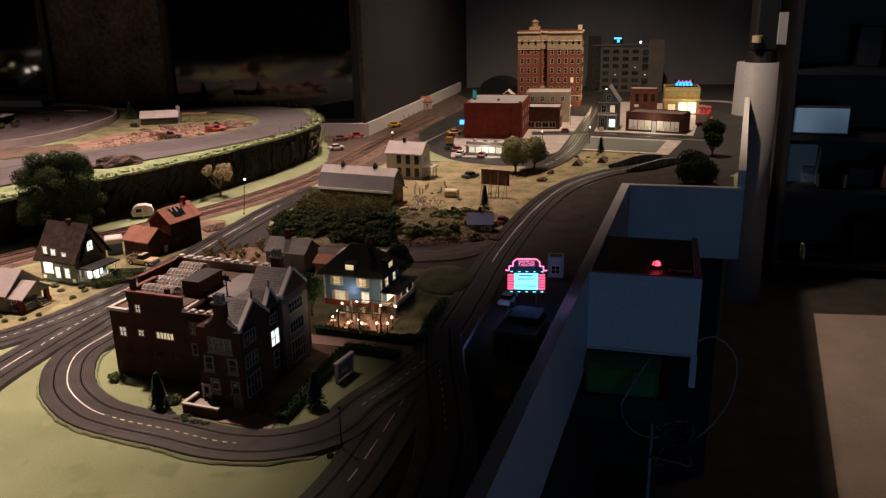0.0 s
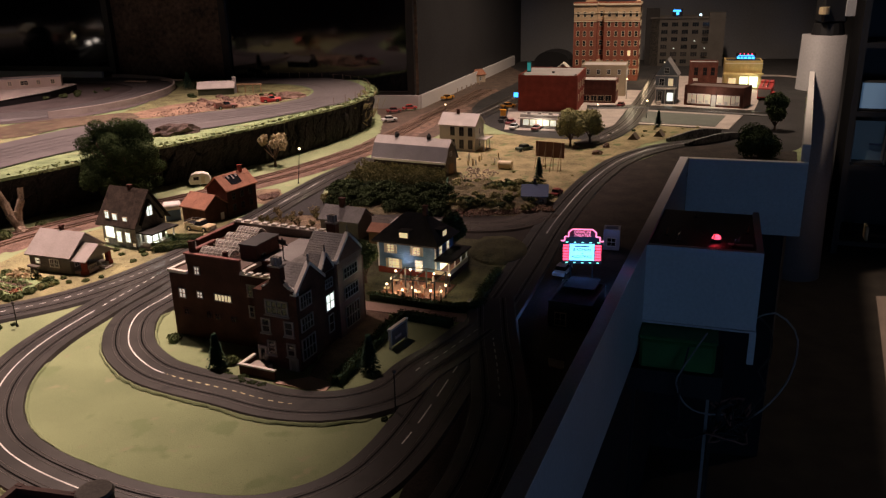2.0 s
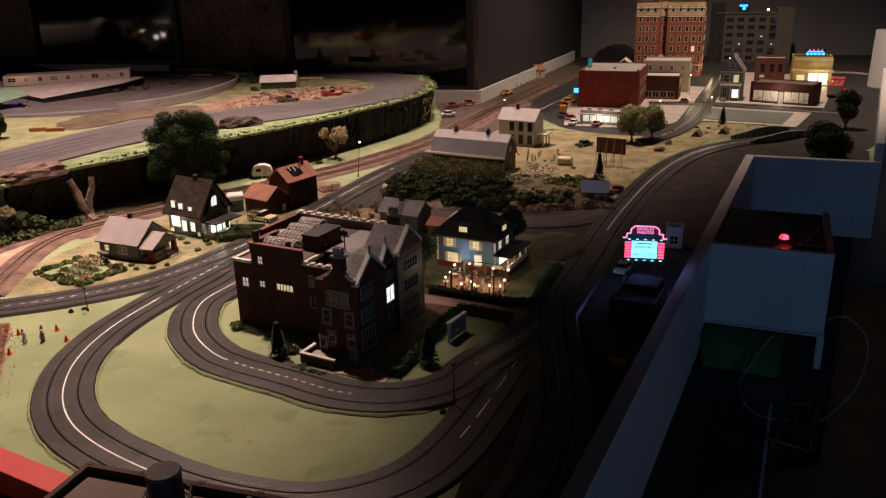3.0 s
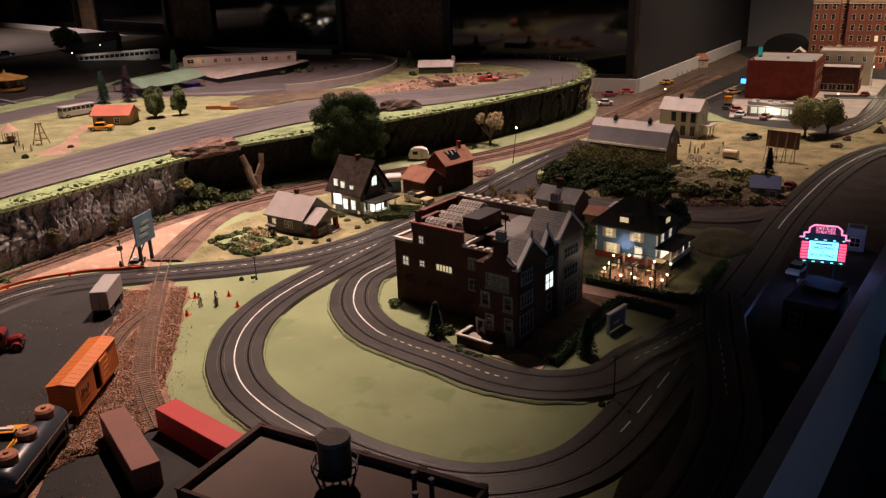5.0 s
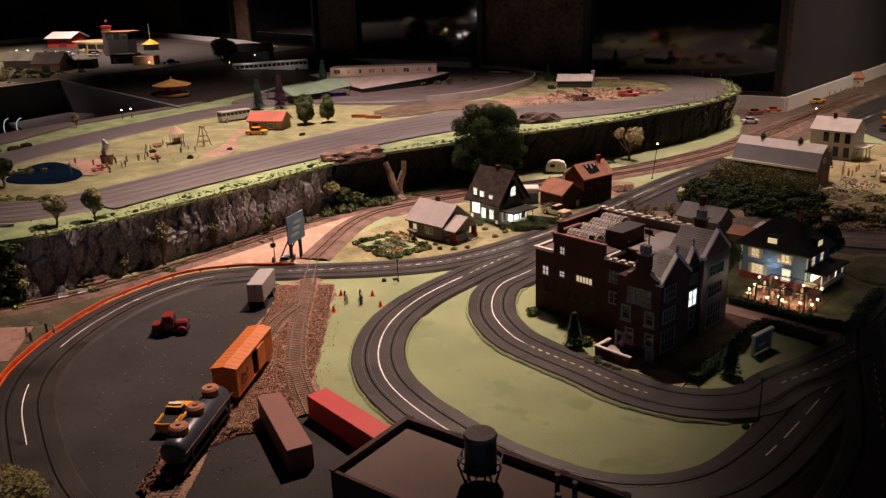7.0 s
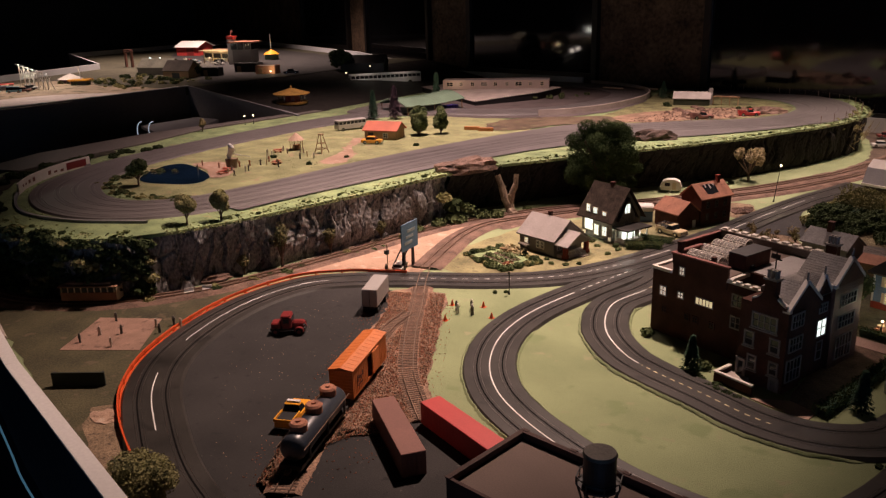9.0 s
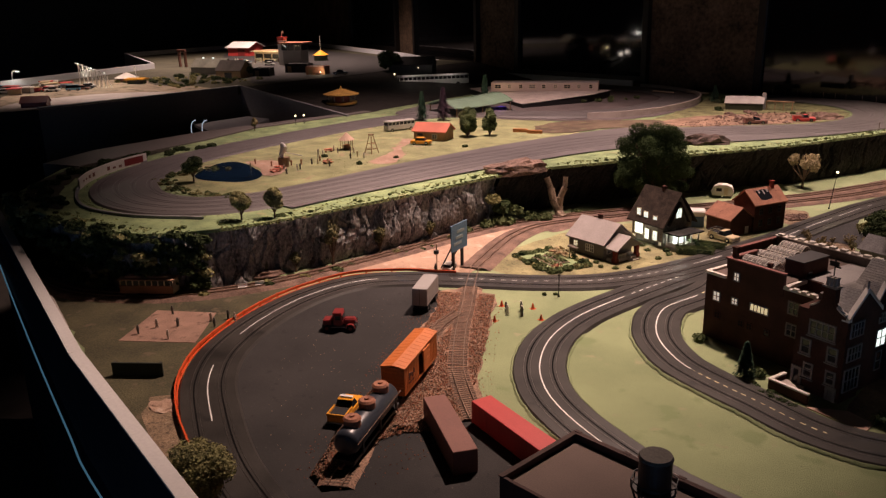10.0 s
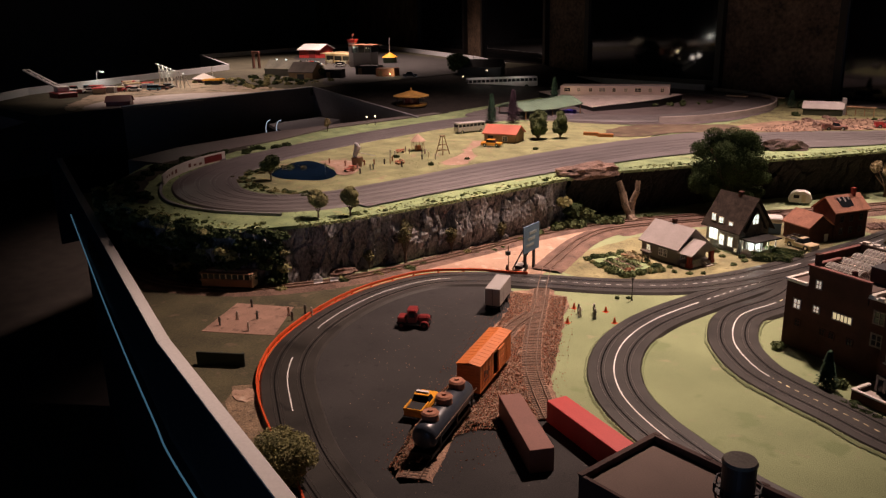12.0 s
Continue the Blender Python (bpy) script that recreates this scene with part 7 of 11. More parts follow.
fir("yard_fir", "small dark fir tree on the mansion lawn", (-0.442, 1.119, 0), 0.058, 0.016, seed=14)
fir("gate_fir", "small dark fir tree beside the hedge", (-0.219, 1.126, 0), 0.060, 0.016, seed=15)
fir("field_fir", "small dark fir tree on the farm field", (0.022, 2.26, 0), 0.062, 0.013, seed=16)
random.seed(21)

# dead trunk leaning on the cliff
bm = bmesh.new()
for limb in ([(-1.150, 1.742, 0), (-1.156, 1.748, 0.022), (-1.154, 1.752, 0.046), (-1.146, 1.760, 0.072), (-1.148, 1.766, 0.098)], [(-1.154, 1.746, 0.014), (-1.170, 1.744, 0.040), (-1.180, 1.748, 0.066), (-1.192, 1.746, 0.094)], [(-1.152, 1.744, 0.008), (-1.138, 1.736, 0.002), (-1.126, 1.730, 0.0)]):
    for k, (a, b) in enumerate(zip(limb, limb[1:])):
        rod(a, b, 0.0112 - 0.0016 * k, 8, bm)
thing("dead_tree", "forked bare tan tree trunk below the cliff", "tree trunk", bm=bm, material=mat("bare_wood", (0.26, 0.19, 0.13), 0.9, vary=0.4, fine=300, coarse=60, bump=0.8, height=0.002))


def boulder(name, label, at, sx, sy, sz, turn, material, seed):
    bm = bmesh.new()
    bmesh.ops.create_icosphere(bm, subdivisions=3, radius=1)
    for v in bm.verts:
        q = v.co * 1.6 + Vector((seed, 0, 0))
        k = 1 + 0.35 * noise.noise(q) + 0.16 * noise.cell(q * 2.2) + 0.12 * noise.noise(q * 3)
        v.co = Vector((v.co.x * sx * k, v.co.y * sy * k, (round(v.co.z * k * 5) / 5) * sz))
    ob = thing(name, label, "rock", pose(*at, 0, 0, turn), bm, material)
    return ob


boulder("flat_rock", "large flat brown rock slab on the cliff edge", (-1.235, 1.665, UP + 0.006), 0.085, 0.034, 0.020, 62, ROCK_BROWN, 3)
boulder("layered_rock", "dark layered brown rock on the upper edge", (-1.005, 2.285, UP + 0.006), 0.066, 0.026, 0.024, 38, mat("dark_brown_rock", (0.075, 0.048, 0.038), 0.9, vary=0.5, fine=220, coarse=40, bump=1.0, height=0.004), 9)
boulder("foot_rock", "flat brown rock at the cliff foot", (-1.36, 0.985, 0.006), 0.030, 0.012, 0.010, 60, ROCK_BROWN, 14)

# dark growth hanging over the cliff end; it also stands for the dense shade there
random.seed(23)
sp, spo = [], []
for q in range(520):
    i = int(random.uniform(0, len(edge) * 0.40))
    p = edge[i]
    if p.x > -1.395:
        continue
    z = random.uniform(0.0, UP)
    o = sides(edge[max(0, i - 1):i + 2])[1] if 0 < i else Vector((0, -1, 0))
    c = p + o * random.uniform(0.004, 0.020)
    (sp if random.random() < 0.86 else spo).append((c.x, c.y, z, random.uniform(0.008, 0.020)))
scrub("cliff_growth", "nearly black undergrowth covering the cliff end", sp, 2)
scrub("cliff_growth_olive", "olive sprays in the undergrowth on the cliff", spo, 1)
for x, y, h, r, sd in ((-1.425, 0.862, 0.095, 0.018, 221), (-1.395, 0.930, 0.060, 0.014, 222), (-1.312, 1.118, 0.100, 0.022, 223), (-1.345, 1.045, 0.045, 0.013, 224), (-1.288, 1.235, 0.062, 0.015, 225), (-1.262, 1.372, 0.050, 0.013, 226)):
    tree("cliff_tree", "thin olive tree growing against the cliff", (x, y, 0), h, r, LEAF_CLIFF, 180, 0.0024, 0.35, 7, sd)
random.seed(24)

# bushes: cliff foot, rim, lawns
for i in range(60):
    p = edge[int(random.uniform(0, K1))]
    k = random.random()
    if k < 0.5:
        bush(p.x + random.uniform(0.02, 0.05), p.y - random.uniform(0.0, 0.04), 0, random.uniform(0.005, 0.012), random.choice((0, 1, 2)))
    else:
        bush(p.x - random.uniform(0.004, 0.03), p.y + random.uniform(0, 0.03), UP, random.uniform(0.003, 0.007), random.choice((0, 2)))
for x, y, s in ((-1.225, 1.615, 0.022), (-1.20, 1.68, 0.024), (-1.245, 1.56, 0.020), (-1.17, 1.70, 0.018), (-1.26, 1.50, 0.016)):
    bush(x + 0.02, y - 0.02, 0, s, 0)
for x, y, z, q, kk in ((-1.225, 1.60, 0.03, 0.030, 2), (-1.215, 1.63, 0.02, 0.026, 0), (-1.235, 1.575, 0.055, 0.020, 1), (-1.19, 1.66, 0.0, 0.026, 0), (-1.165, 1.70, 0.0, 0.020, 0), (-1.21, 1.58, 0.0, 0.024, 0), (-1.225, 1.54, 0.0, 0.016, 2), (-1.13, 1.79, 0.0, 0.014, 0)):
    bush(x, y, z, q, kk, "bush growing at the foot of the cliff")
for x, y, s in ((-0.86, 1.625, 0.007), (-0.835, 1.60, 0.007), (-0.80, 1.62, 0.008), (-0.785, 1.60, 0.008), (-0.83, 1.45, 0.007), (-0.81, 1.47, 0.006), (-0.858, 1.44, 0.006), (-0.79, 1.56, 0.007), (-0.77, 1.63, 0.009), (-0.75, 1.66, 0.007), (-0.88, 1.46, 0.006)):
    bush(x, y, 0, s, random.choice((0, 2)))
for x, y in ((-0.405, 1.085), (-0.39, 1.078), (-0.375, 1.074), (-0.36, 1.07), (-0.42, 1.10), (-0.395, 1.09)):
    bush(x, y, 0, random.uniform(0.007, 0.010), 2)
bush(-0.548, 1.21, 0, 0.012, 0)
bush(-0.43, 1.14, 0, 0.012, 0)
for x, y in ((-0.77, 1.10), (-0.762, 0.86), (-0.70, 1.30), (-0.86, 1.235), (-0.845, 1.25), (-0.165, 1.005), (-0.175, 1.0)):
    bush(x, y, 0, 0.005, 2)


for k in range(46):
    f = random.random()
    a = math.radians(150 + 120 * f)
    bush(-1.80 + 0.42 * math.cos(a) + random.uniform(-0.04, 0.03), 1.22 + 0.42 * math.sin(a) + random.uniform(-0.03, 0.02), UP, random.uniform(0.008, 0.018), 2, "dark bush outside the poster fence")


def hedge(name, label, pts, w, h, n, leaf=None):
    """A clipped hedge along a line."""
    ln = curve(pts, 0.01)
    t = thing(name, label, "hedge")
    part("hedge_core", sweep(ln, [(-w, 0), (-w, h * 0.92), (w, h * 0.92), (w, 0)]), LEAF_FIR, t)
    v, f = [], []
    nor = sides(ln)
    for k in range(n * 4):
        i = random.randrange(len(ln))
        a = random.random()
        o, z = (random.uniform(-w, w), h) if a < 0.45 else (random.choice((-w, w)), random.uniform(0, h))
        c = ln[i] + nor[i] * o + Vector((random.uniform(-0.006, 0.006), random.uniform(-0.006, 0.006), z))
        q = Euler((random.uniform(0, 6.3), random.uniform(0, 6.3), 0)).to_matrix()
        b = len(v)
        v += [c + q @ Vector(p) * 0.0011 for p in ((-1, -0.6, 0), (1, -0.5, 0.2), (0.8, 0.7, 0), (-0.9, 0.6, 0.3))]
        f.append((b, b + 1, b + 2, b + 3))
    me = bpy.data.meshes.new("hedge_leaves")
    me.from_pydata(v, [], f)
    me.materials.append(leaf or LEAF_DARK)
    ob = new("hedge_leaves", me)
    ob.parent = t
    return t


hedge("hedge", "dark clipped hedge round the mansion garden", [(-0.258, 1.085), (-0.235, 1.18), (-0.208, 1.30), (-0.19, 1.312), (-0.118, 1.288)], 0.006, 0.014, 900)
hedge("hedge", "dark clipped hedge in front of the blue house", [(-0.27, 1.395), (-0.10, 1.352), (-0.075, 1.43), (-0.055, 1.53)], 0.006, 0.013, 900)
hedge("hedge", "dark clipped hedge beside the lit house", [(-0.775, 1.625), (-0.712, 1.650)], 0.010, 0.015, 700, LEAF)
hedge("hedge", "dark clipped hedge beside the parked truck", [(-0.775, 1.690), (-0.705, 1.695)], 0.009, 0.014, 600, LEAF)

# garden paths
thing("pavement_garden", "pink pavement between the hedges", "pavement", bm=prism([(-0.300, 1.388), (-0.092, 1.334), (-0.090, 1.303), (-0.205, 1.330), (-0.300, 1.352)], 0.0, 0.002), material=PINKWALK, kind="structure")
thing("pavement_manor", "pink pavement at the mansion corner", "pavement", bm=prism([(-0.347, 1.083), (-0.310, 1.073), (-0.268, 1.064), (-0.265, 1.090), (-0.300, 1.105)], 0.0, 0.0019), material=PINKWALK, kind="structure")
ground_patch("ground_court", "dark brown court beside the mansion", [(-0.30, 1.10), (-0.26, 1.09), (-0.235, 1.2), (-0.215, 1.31), (-0.28, 1.35), (-0.30, 1.2)], 0.0013, BALLAST_DARK, 0.001)
ground_patch("ground_blue_garden", "dark green lawn of the blue house", [(-0.30, 1.40), (-0.10, 1.36), (-0.05, 1.55), (-0.07, 1.72), (-0.28, 1.72), (-0.33, 1.55)], 0.0011, mat("garden_turf", (0.060, 0.064, 0.028), 0.95, vary=0.45, fine=420, coarse=20, bump=1.0, height=0.003, tint=(0.095, 0.09, 0.045)), 0.003)

# garden sign wall
t = thing("garden_sign", "grey board sign in a white frame beside the hedge", "sign", along((-0.205, 1.195), (-0.178, 1.262)) @ Matrix.Diagonal((0.78, 1, 1, 1)))
part("sign_face", box(0.012, -0.0016, 0.004, 0.066, 0.0016, 0.030), GREYWALL, t, "grey sign board")
part("sign_cap", box(0.006, -0.003, 0.030, 0.072, 0.003, 0.0335), COPING, t)
for x in (0.008, 0.0665):
    part("sign_post", box(x, -0.0024, 0, x + 0.0035, 0.0024, 0.030), COPING, t)
part("sign_marks", box(0.024, -0.0022, 0.012, 0.046, -0.0018, 0.016), COPING, t)

# ---- farm hill ----


def hill():
    """Rough brown slope between the farm and the back road."""
    bm = bmesh.new()
    nx, ny = 46, 26
    rows = []
    for j in range(ny + 1):
        row = []
        for i in range(nx + 1):
            u, v = i / nx, j / ny
            x, y = -0.50 + 0.56 * u, 1.885 + 0.30 * v + 0.03 * math.sin(u * 3)
            e = min(1, 5 * u) * min(1, 4 * (1 - u)) * min(1, 3.5 * v) * min(1, 3 * (1 - v) + 0.2)
            q = Vector((x * 22, y * 22, 0))
            h = 0.030 * e * (0.8 + 0.5 * noise.noise(q)) + 0.006 * e * noise.noise(q * 4)
            row.append(bm.verts.new((x, y, max(0.0, h) + 0.0006)))
        rows.append(row)
    for a, b in zip(rows, rows[1:]):
        for i in range(nx):
            bm.faces.new((a[i], a[i + 1], b[i + 1], b[i]))
    thing("ground_hill", "rough brown rocky slope below the farm", "ground", bm=bm, material=mat("slope_earth", (0.085, 0.066, 0.036), 0.95, vary=0.6, fine=300, coarse=35, bump=1.0, height=0.004, tint=(0.14, 0.115, 0.06)), kind="structure")


hill()
random.seed(31)
# standing corn: rows of tufts on the terrace
v, f = [], []
CORN = [Vector((-0.462, 2.066, 0)), Vector((-0.205, 1.995, 0)), Vector((-0.215, 2.12, 0)), Vector((-0.432, 2.205, 0))]
for k in range(20000):
    a, b = random.random(), random.random()
    b = round(b * 9) / 9 + random.uniform(-0.02, 0.02)
    p = CORN[0].lerp(CORN[1], a).lerp(CORN[3].lerp(CORN[2], a), b)
    z = 0.030 + random.random() * 0.034
    q = Euler((random.uniform(0, 6.3), random.uniform(0, 6.3), 0)).to_matrix()
    n0 = len(v)
    c = p + Vector((0, 0, z))
    v += [c + q @ Vector(w) * 0.0021 for w in ((-1, -0.5, 0), (1, -0.4, 0.2), (0.8, 0.6, 0), (-0.9, 0.5, 0.3))]
    f.append((n0, n0 + 1, n0 + 2, n0 + 3))
me = bpy.data.meshes.new("corn_field")
me.from_pydata(v, [], f)
me.materials.append(mat("corn_leaf", (0.105, 0.115, 0.042), 0.95, vary=0.5, fine=300, coarse=30, tint=(0.19, 0.18, 0.075)))
tagged(new("corn_field", me), "dense field of dark olive model corn", "corn field", "", "stuff")
bm = prism([(-0.466, 2.044), (-0.20, 1.972), (-0.21, 2.125), (-0.436, 2.21)], 0, 0.040)
thing("ground_terrace", "dark green overgrown terrace under the corn", "ground", bm=bm, material=LEAF_FIR, kind="structure")
spots = []
for k in range(170):
    a, h = random.random(), random.random()
    spots.append((-0.494 + 0.30 * a + random.uniform(-0.006, 0.006), 1.974 - 0.066 * a + 0.078 * h + random.uniform(-0.008, 0.004), 0.043 * h ** 0.75, random.uniform(0.012, 0.021)))
scrub("terrace_scrub", "dense dark green scrub over the terrace slope", spots, 2, 230, 0.11)
scrub("terrace_scrub", "olive scrub at the end of the corn", [(-0.500 + 0.055 * k / 16 + random.uniform(-0.006, 0.004), 2.02 + 0.19 * k / 16, random.uniform(0, 0.028), random.uniform(0.009, 0.016)) for k in range(16)], 1)
for x, y, s, k in ((-0.13, 2.02, 0.020, 1), (-0.10, 2.06, 0.024, 1), (-0.06, 2.10, 0.026, 0), (-0.04, 2.08, 0.02, 1), (-0.15, 1.96, 0.02, 2), (-0.09, 1.97, 0.018, 1), (-0.02, 2.14, 0.016, 1), (-0.18, 2.0, 0.016, 2), (-0.11, 2.13, 0.014, 2), (0.045, 2.02, 0.014, 1)):
    bush(x, y, 0.012, s, k, "olive bush on the farm slope")
random.seed(33)
for kind in (1, 1, 2):
    scrub("slope_scrub", "dry olive scrub over the farm slope", [(random.uniform(-0.20, 0.03), random.uniform(1.93, 2.17), 0.010 + random.uniform(0, 0.012), random.uniform(0.006, 0.015)) for k in range(44)], kind, 170, 0.13)
gravel("slope_stones", "reddish brown stones strewn on the slope", [(-0.2, 1.87), (0.06, 1.93), (0.05, 1.99), (-0.03, 1.99), (-0.06, 1.96), (-0.18, 1.93)], 700, 0.0012, 0.0045, 0.006, mat("slope_stone", (0.20, 0.12, 0.085), 0.9, vary=0.6, coarse=120))
gravel("farm_rubble", "pale rubble pile beside the barn", [(-0.21, 2.26), (-0.12, 2.24), (-0.08, 2.34), (-0.18, 2.40)], 220, 0.0012, 0.004, 0.001, MATS["rubble_stone"])
ground_patch("ground_debris", "reddish earth beside the brick house", [(-0.74, 2.10), (-0.69, 2.14), (-0.655, 2.12), (-0.637, 2.05), (-0.66, 1.99), (-0.70, 2.02)], 0.0011, DRYDIRT, 0.005)
gravel("trackside_debris", "reddish scrap heap beside the brick house", [(-0.70, 2.05), (-0.665, 2.105), (-0.650, 2.09), (-0.645, 2.045), (-0.672, 2.02)], 420, 0.0014, 0.0055, 0.001, ROCK_BROWN)
ground_patch("ground_scrubland", "dry brown scrubland behind the mansion", [(-0.63, 1.70), (-0.60, 1.90), (-0.55, 1.99), (-0.49, 1.88), (-0.44, 1.80), (-0.46, 1.70), (-0.54, 1.66)], 0.0013, DRYDIRT, 0.006)


def twig_bush(x, y, h, label):
    """Dry bush: bare branching stems with a few small leaves."""
    t = thing("dry_bush", label, "bush", pose(x, y, 0), group="dry bushes behind the mansion")
    bm, lf = bmesh.new(), bmesh.new()
    for k in range(9):
        a, l = random.uniform(0, 6.28), h * random.uniform(0.5, 1.0)
        d = Vector((math.cos(a), math.sin(a), 0)) * l * random.uniform(0.15, 0.6)
        mid, tip = d * 0.45 + Vector((0, 0, l * 0.55)), d + Vector((0, 0, l))
        rod((0, 0, 0), mid, 0.0007, 4, bm)
        rod(mid, tip, 0.0004, 4, bm)
        for j in range(9):
            c = mid.lerp(tip, random.uniform(0, 1.1)) + Vector((random.uniform(-1, 1), random.uniform(-1, 1), random.uniform(-1, 1))) * h * 0.12
            q = Euler((random.uniform(0, 6.3), random.uniform(0, 6.3), 0)).to_matrix()
            lf.faces.new([lf.verts.new(c + q @ Vector(w) * 0.0016) for w in ((-1, -0.6, 0), (1, -0.5, 0.2), (0.7, 0.7, 0), (-0.8, 0.6, 0.2))])
    part("stem", bm, MATS["slope_earth"], t)
    part("foliage", lf, LEAF_TAN if random.random() < 0.5 else LEAF_OLIVE, t)


for k in range(30):
    twig_bush(random.uniform(-0.615, -0.46), random.uniform(1.74, 1.92), random.uniform(0.010, 0.026), "dry twiggy bush beside the back road")
for x, y, h in ((-0.497, 1.985, 0.030), (-0.508, 1.995, 0.022), (-0.50, 2.36, 0.022), (-0.488, 2.40, 0.026), (-0.472, 2.40, 0.018), (-0.515, 2.10, 0.014), (-0.525, 2.16, 0.010)):
    twig_bush(x, y, h, "dry twiggy bush beside the corn")
spots = [(-0.525 + 0.03 * k / 26 + random.uniform(-0.008, 0.008), 2.04 + 0.34 * k / 26, 0, random.uniform(0.003, 0.008)) for k in range(26)]
scrub("lane_scrub", "small dry scrub beside the lane", spots, 1)
for k in range(14):
    bush(random.uniform(-0.28, 0.16), random.uniform(2.16, 2.5), 0, random.uniform(0.003, 0.007), 1, "small dry bush on the farm field")


# ---- small builders ----
def figure(at, h=0.021, turn=0.0, material=None, label="tiny painted plastic figure", pose_k=0):
    """A plain figurine in one mesh."""
    bm = bmesh.new()
    s = h / 0.021
    sp = 0.0016 + 0.001 * (pose_k % 2)
    for d in (-1, 1):
        rod((d * sp, 0, 0), (d * 0.0010, 0, 0.0095), 0.0015, 6, bm)
        rod((d * 0.0020, 0, 0.0160), (d * (0.0032 + 0.0016 * (pose_k % 3)), -0.002 * (pose_k % 2), 0.0100 + 0.003 * (pose_k % 3)), 0.0008, 5, bm)
    rod((0, 0, 0.009), (0, 0, 0.0168), 0.0027, 8, bm)
    cyl(0.0017, 0.0019, 0.0168, 0.0205, 8, (0, 0), bm)
    bmesh.ops.scale(bm, vec=(s, s, s), verts=bm.verts)
    return thing("figurine", label, "figurine", pose(*at, 0, 0, turn), bm, material or FIGURE, "tiny figures on the layout")


FIG_DARK = mat("figure_dark", (0.10, 0.09, 0.08), 0.7, vary=0.3)
FIG_WHITE = mat("figure_white", (0.6, 0.56, 0.5), 0.7, vary=0.3)


def cone(x, y, z=0.0):
    t = thing("traffic_cone", "small bright orange traffic cone on the grass", "traffic cone", pose(x, y, z), group="cones on the grass")
    part("cone_body", cyl(0.0034, 0.0008, 0.0006, 0.0105, 12), ORANGE_RAIL, t)
    part("cone_foot", box(-0.0045, -0.0045, 0, 0.0045, 0.0045, 0.0007), ORANGE_RAIL, t)


for x, y in ((-0.857, 1.077), (-0.797, 1.130), (-0.89, 1.142), (-0.838, 1.165)):
    cone(x, y)
for i, (x, y) in enumerate(((-0.868, 1.125), (-0.858, 1.115), (-0.846, 1.140), (-0.836, 1.128), (-0.832, 1.122), (-0.85, 1.146))):
    figure((x, y, 0), 0.019, i * 63, FIG_WHITE if i % 2 else FIG_DARK, "tiny figure playing on the grass", i)
for i, (x, y) in enumerate(((-1.30, 0.665), (-1.30, 0.70), (-1.275, 0.725), (-1.24, 0.685), (-1.335, 0.752), (-1.25, 0.775), (-1.225, 0.765), (-1.215, 0.80), (-1.235, 0.80))):
    figure((x, y, 0), 0.018, i * 47, FIGURE if i % 2 else FIG_DARK, "tiny baseball player on the diamond", i)


def street_lamp(x, y, z, h, lean=0.0, lit=True, name="street_lamp", label="thin street lamp with a glowing bulb"):
    t = thing(name, label, "street lamp", pose(x, y, z, 0, lean, 0), group="street lamps")
    part("lamp_post", cyl(0.0010, 0.0007, 0, h, 7), BLACK, t)
    part("lamp_foot", cyl(0.0024, 0.0018, 0, 0.004, 8), BLACK, t)
    bm = bmesh.new()
    bmesh.ops.create_uvsphere(bm, u_segments=10, v_segments=7, radius=0.0020 if name == "lantern" else 0.0028)
    bmesh.ops.translate(bm, verts=bm.verts, vec=(0, 0, h + 0.002))
    part("lamp_globe", bm, LAMPGLOW if lit else FIG_DARK, t)
    return t


street_lamp(-0.632, 2.20, 0, 0.095, 6)
bulb("lamp_bulb_crossing", (-0.618, 2.20, 0.100), 0.05, 0.006, (1, 0.8, 0.5))
for x, y, h in ((-0.163, 1.015, 0.060), (-0.835, 1.245, 0.040)):
    street_lamp(x, y, 0, h, 0, False, "unlit_lamp", "thin unlit street lamp beside the track")
bulb("town_bulb_street", (0.41, 3.62, 0.085), 0.12, 0.008, (1, 0.78, 0.5))
bulb("town_bulb_lot", (0.43, 3.18, 0.07), 0.12, 0.008, (1, 0.85, 0.6))
street_lamp(0.402, 3.70, 0, 0.085)
street_lamp(0.425, 3.20, 0, 0.068)
street_lamp(0.63, 4.2, 0, 0.10)
street_lamp(0.245, 3.22, 0, 0.05)
street_lamp(-0.345, 3.30, 0, 0.04)


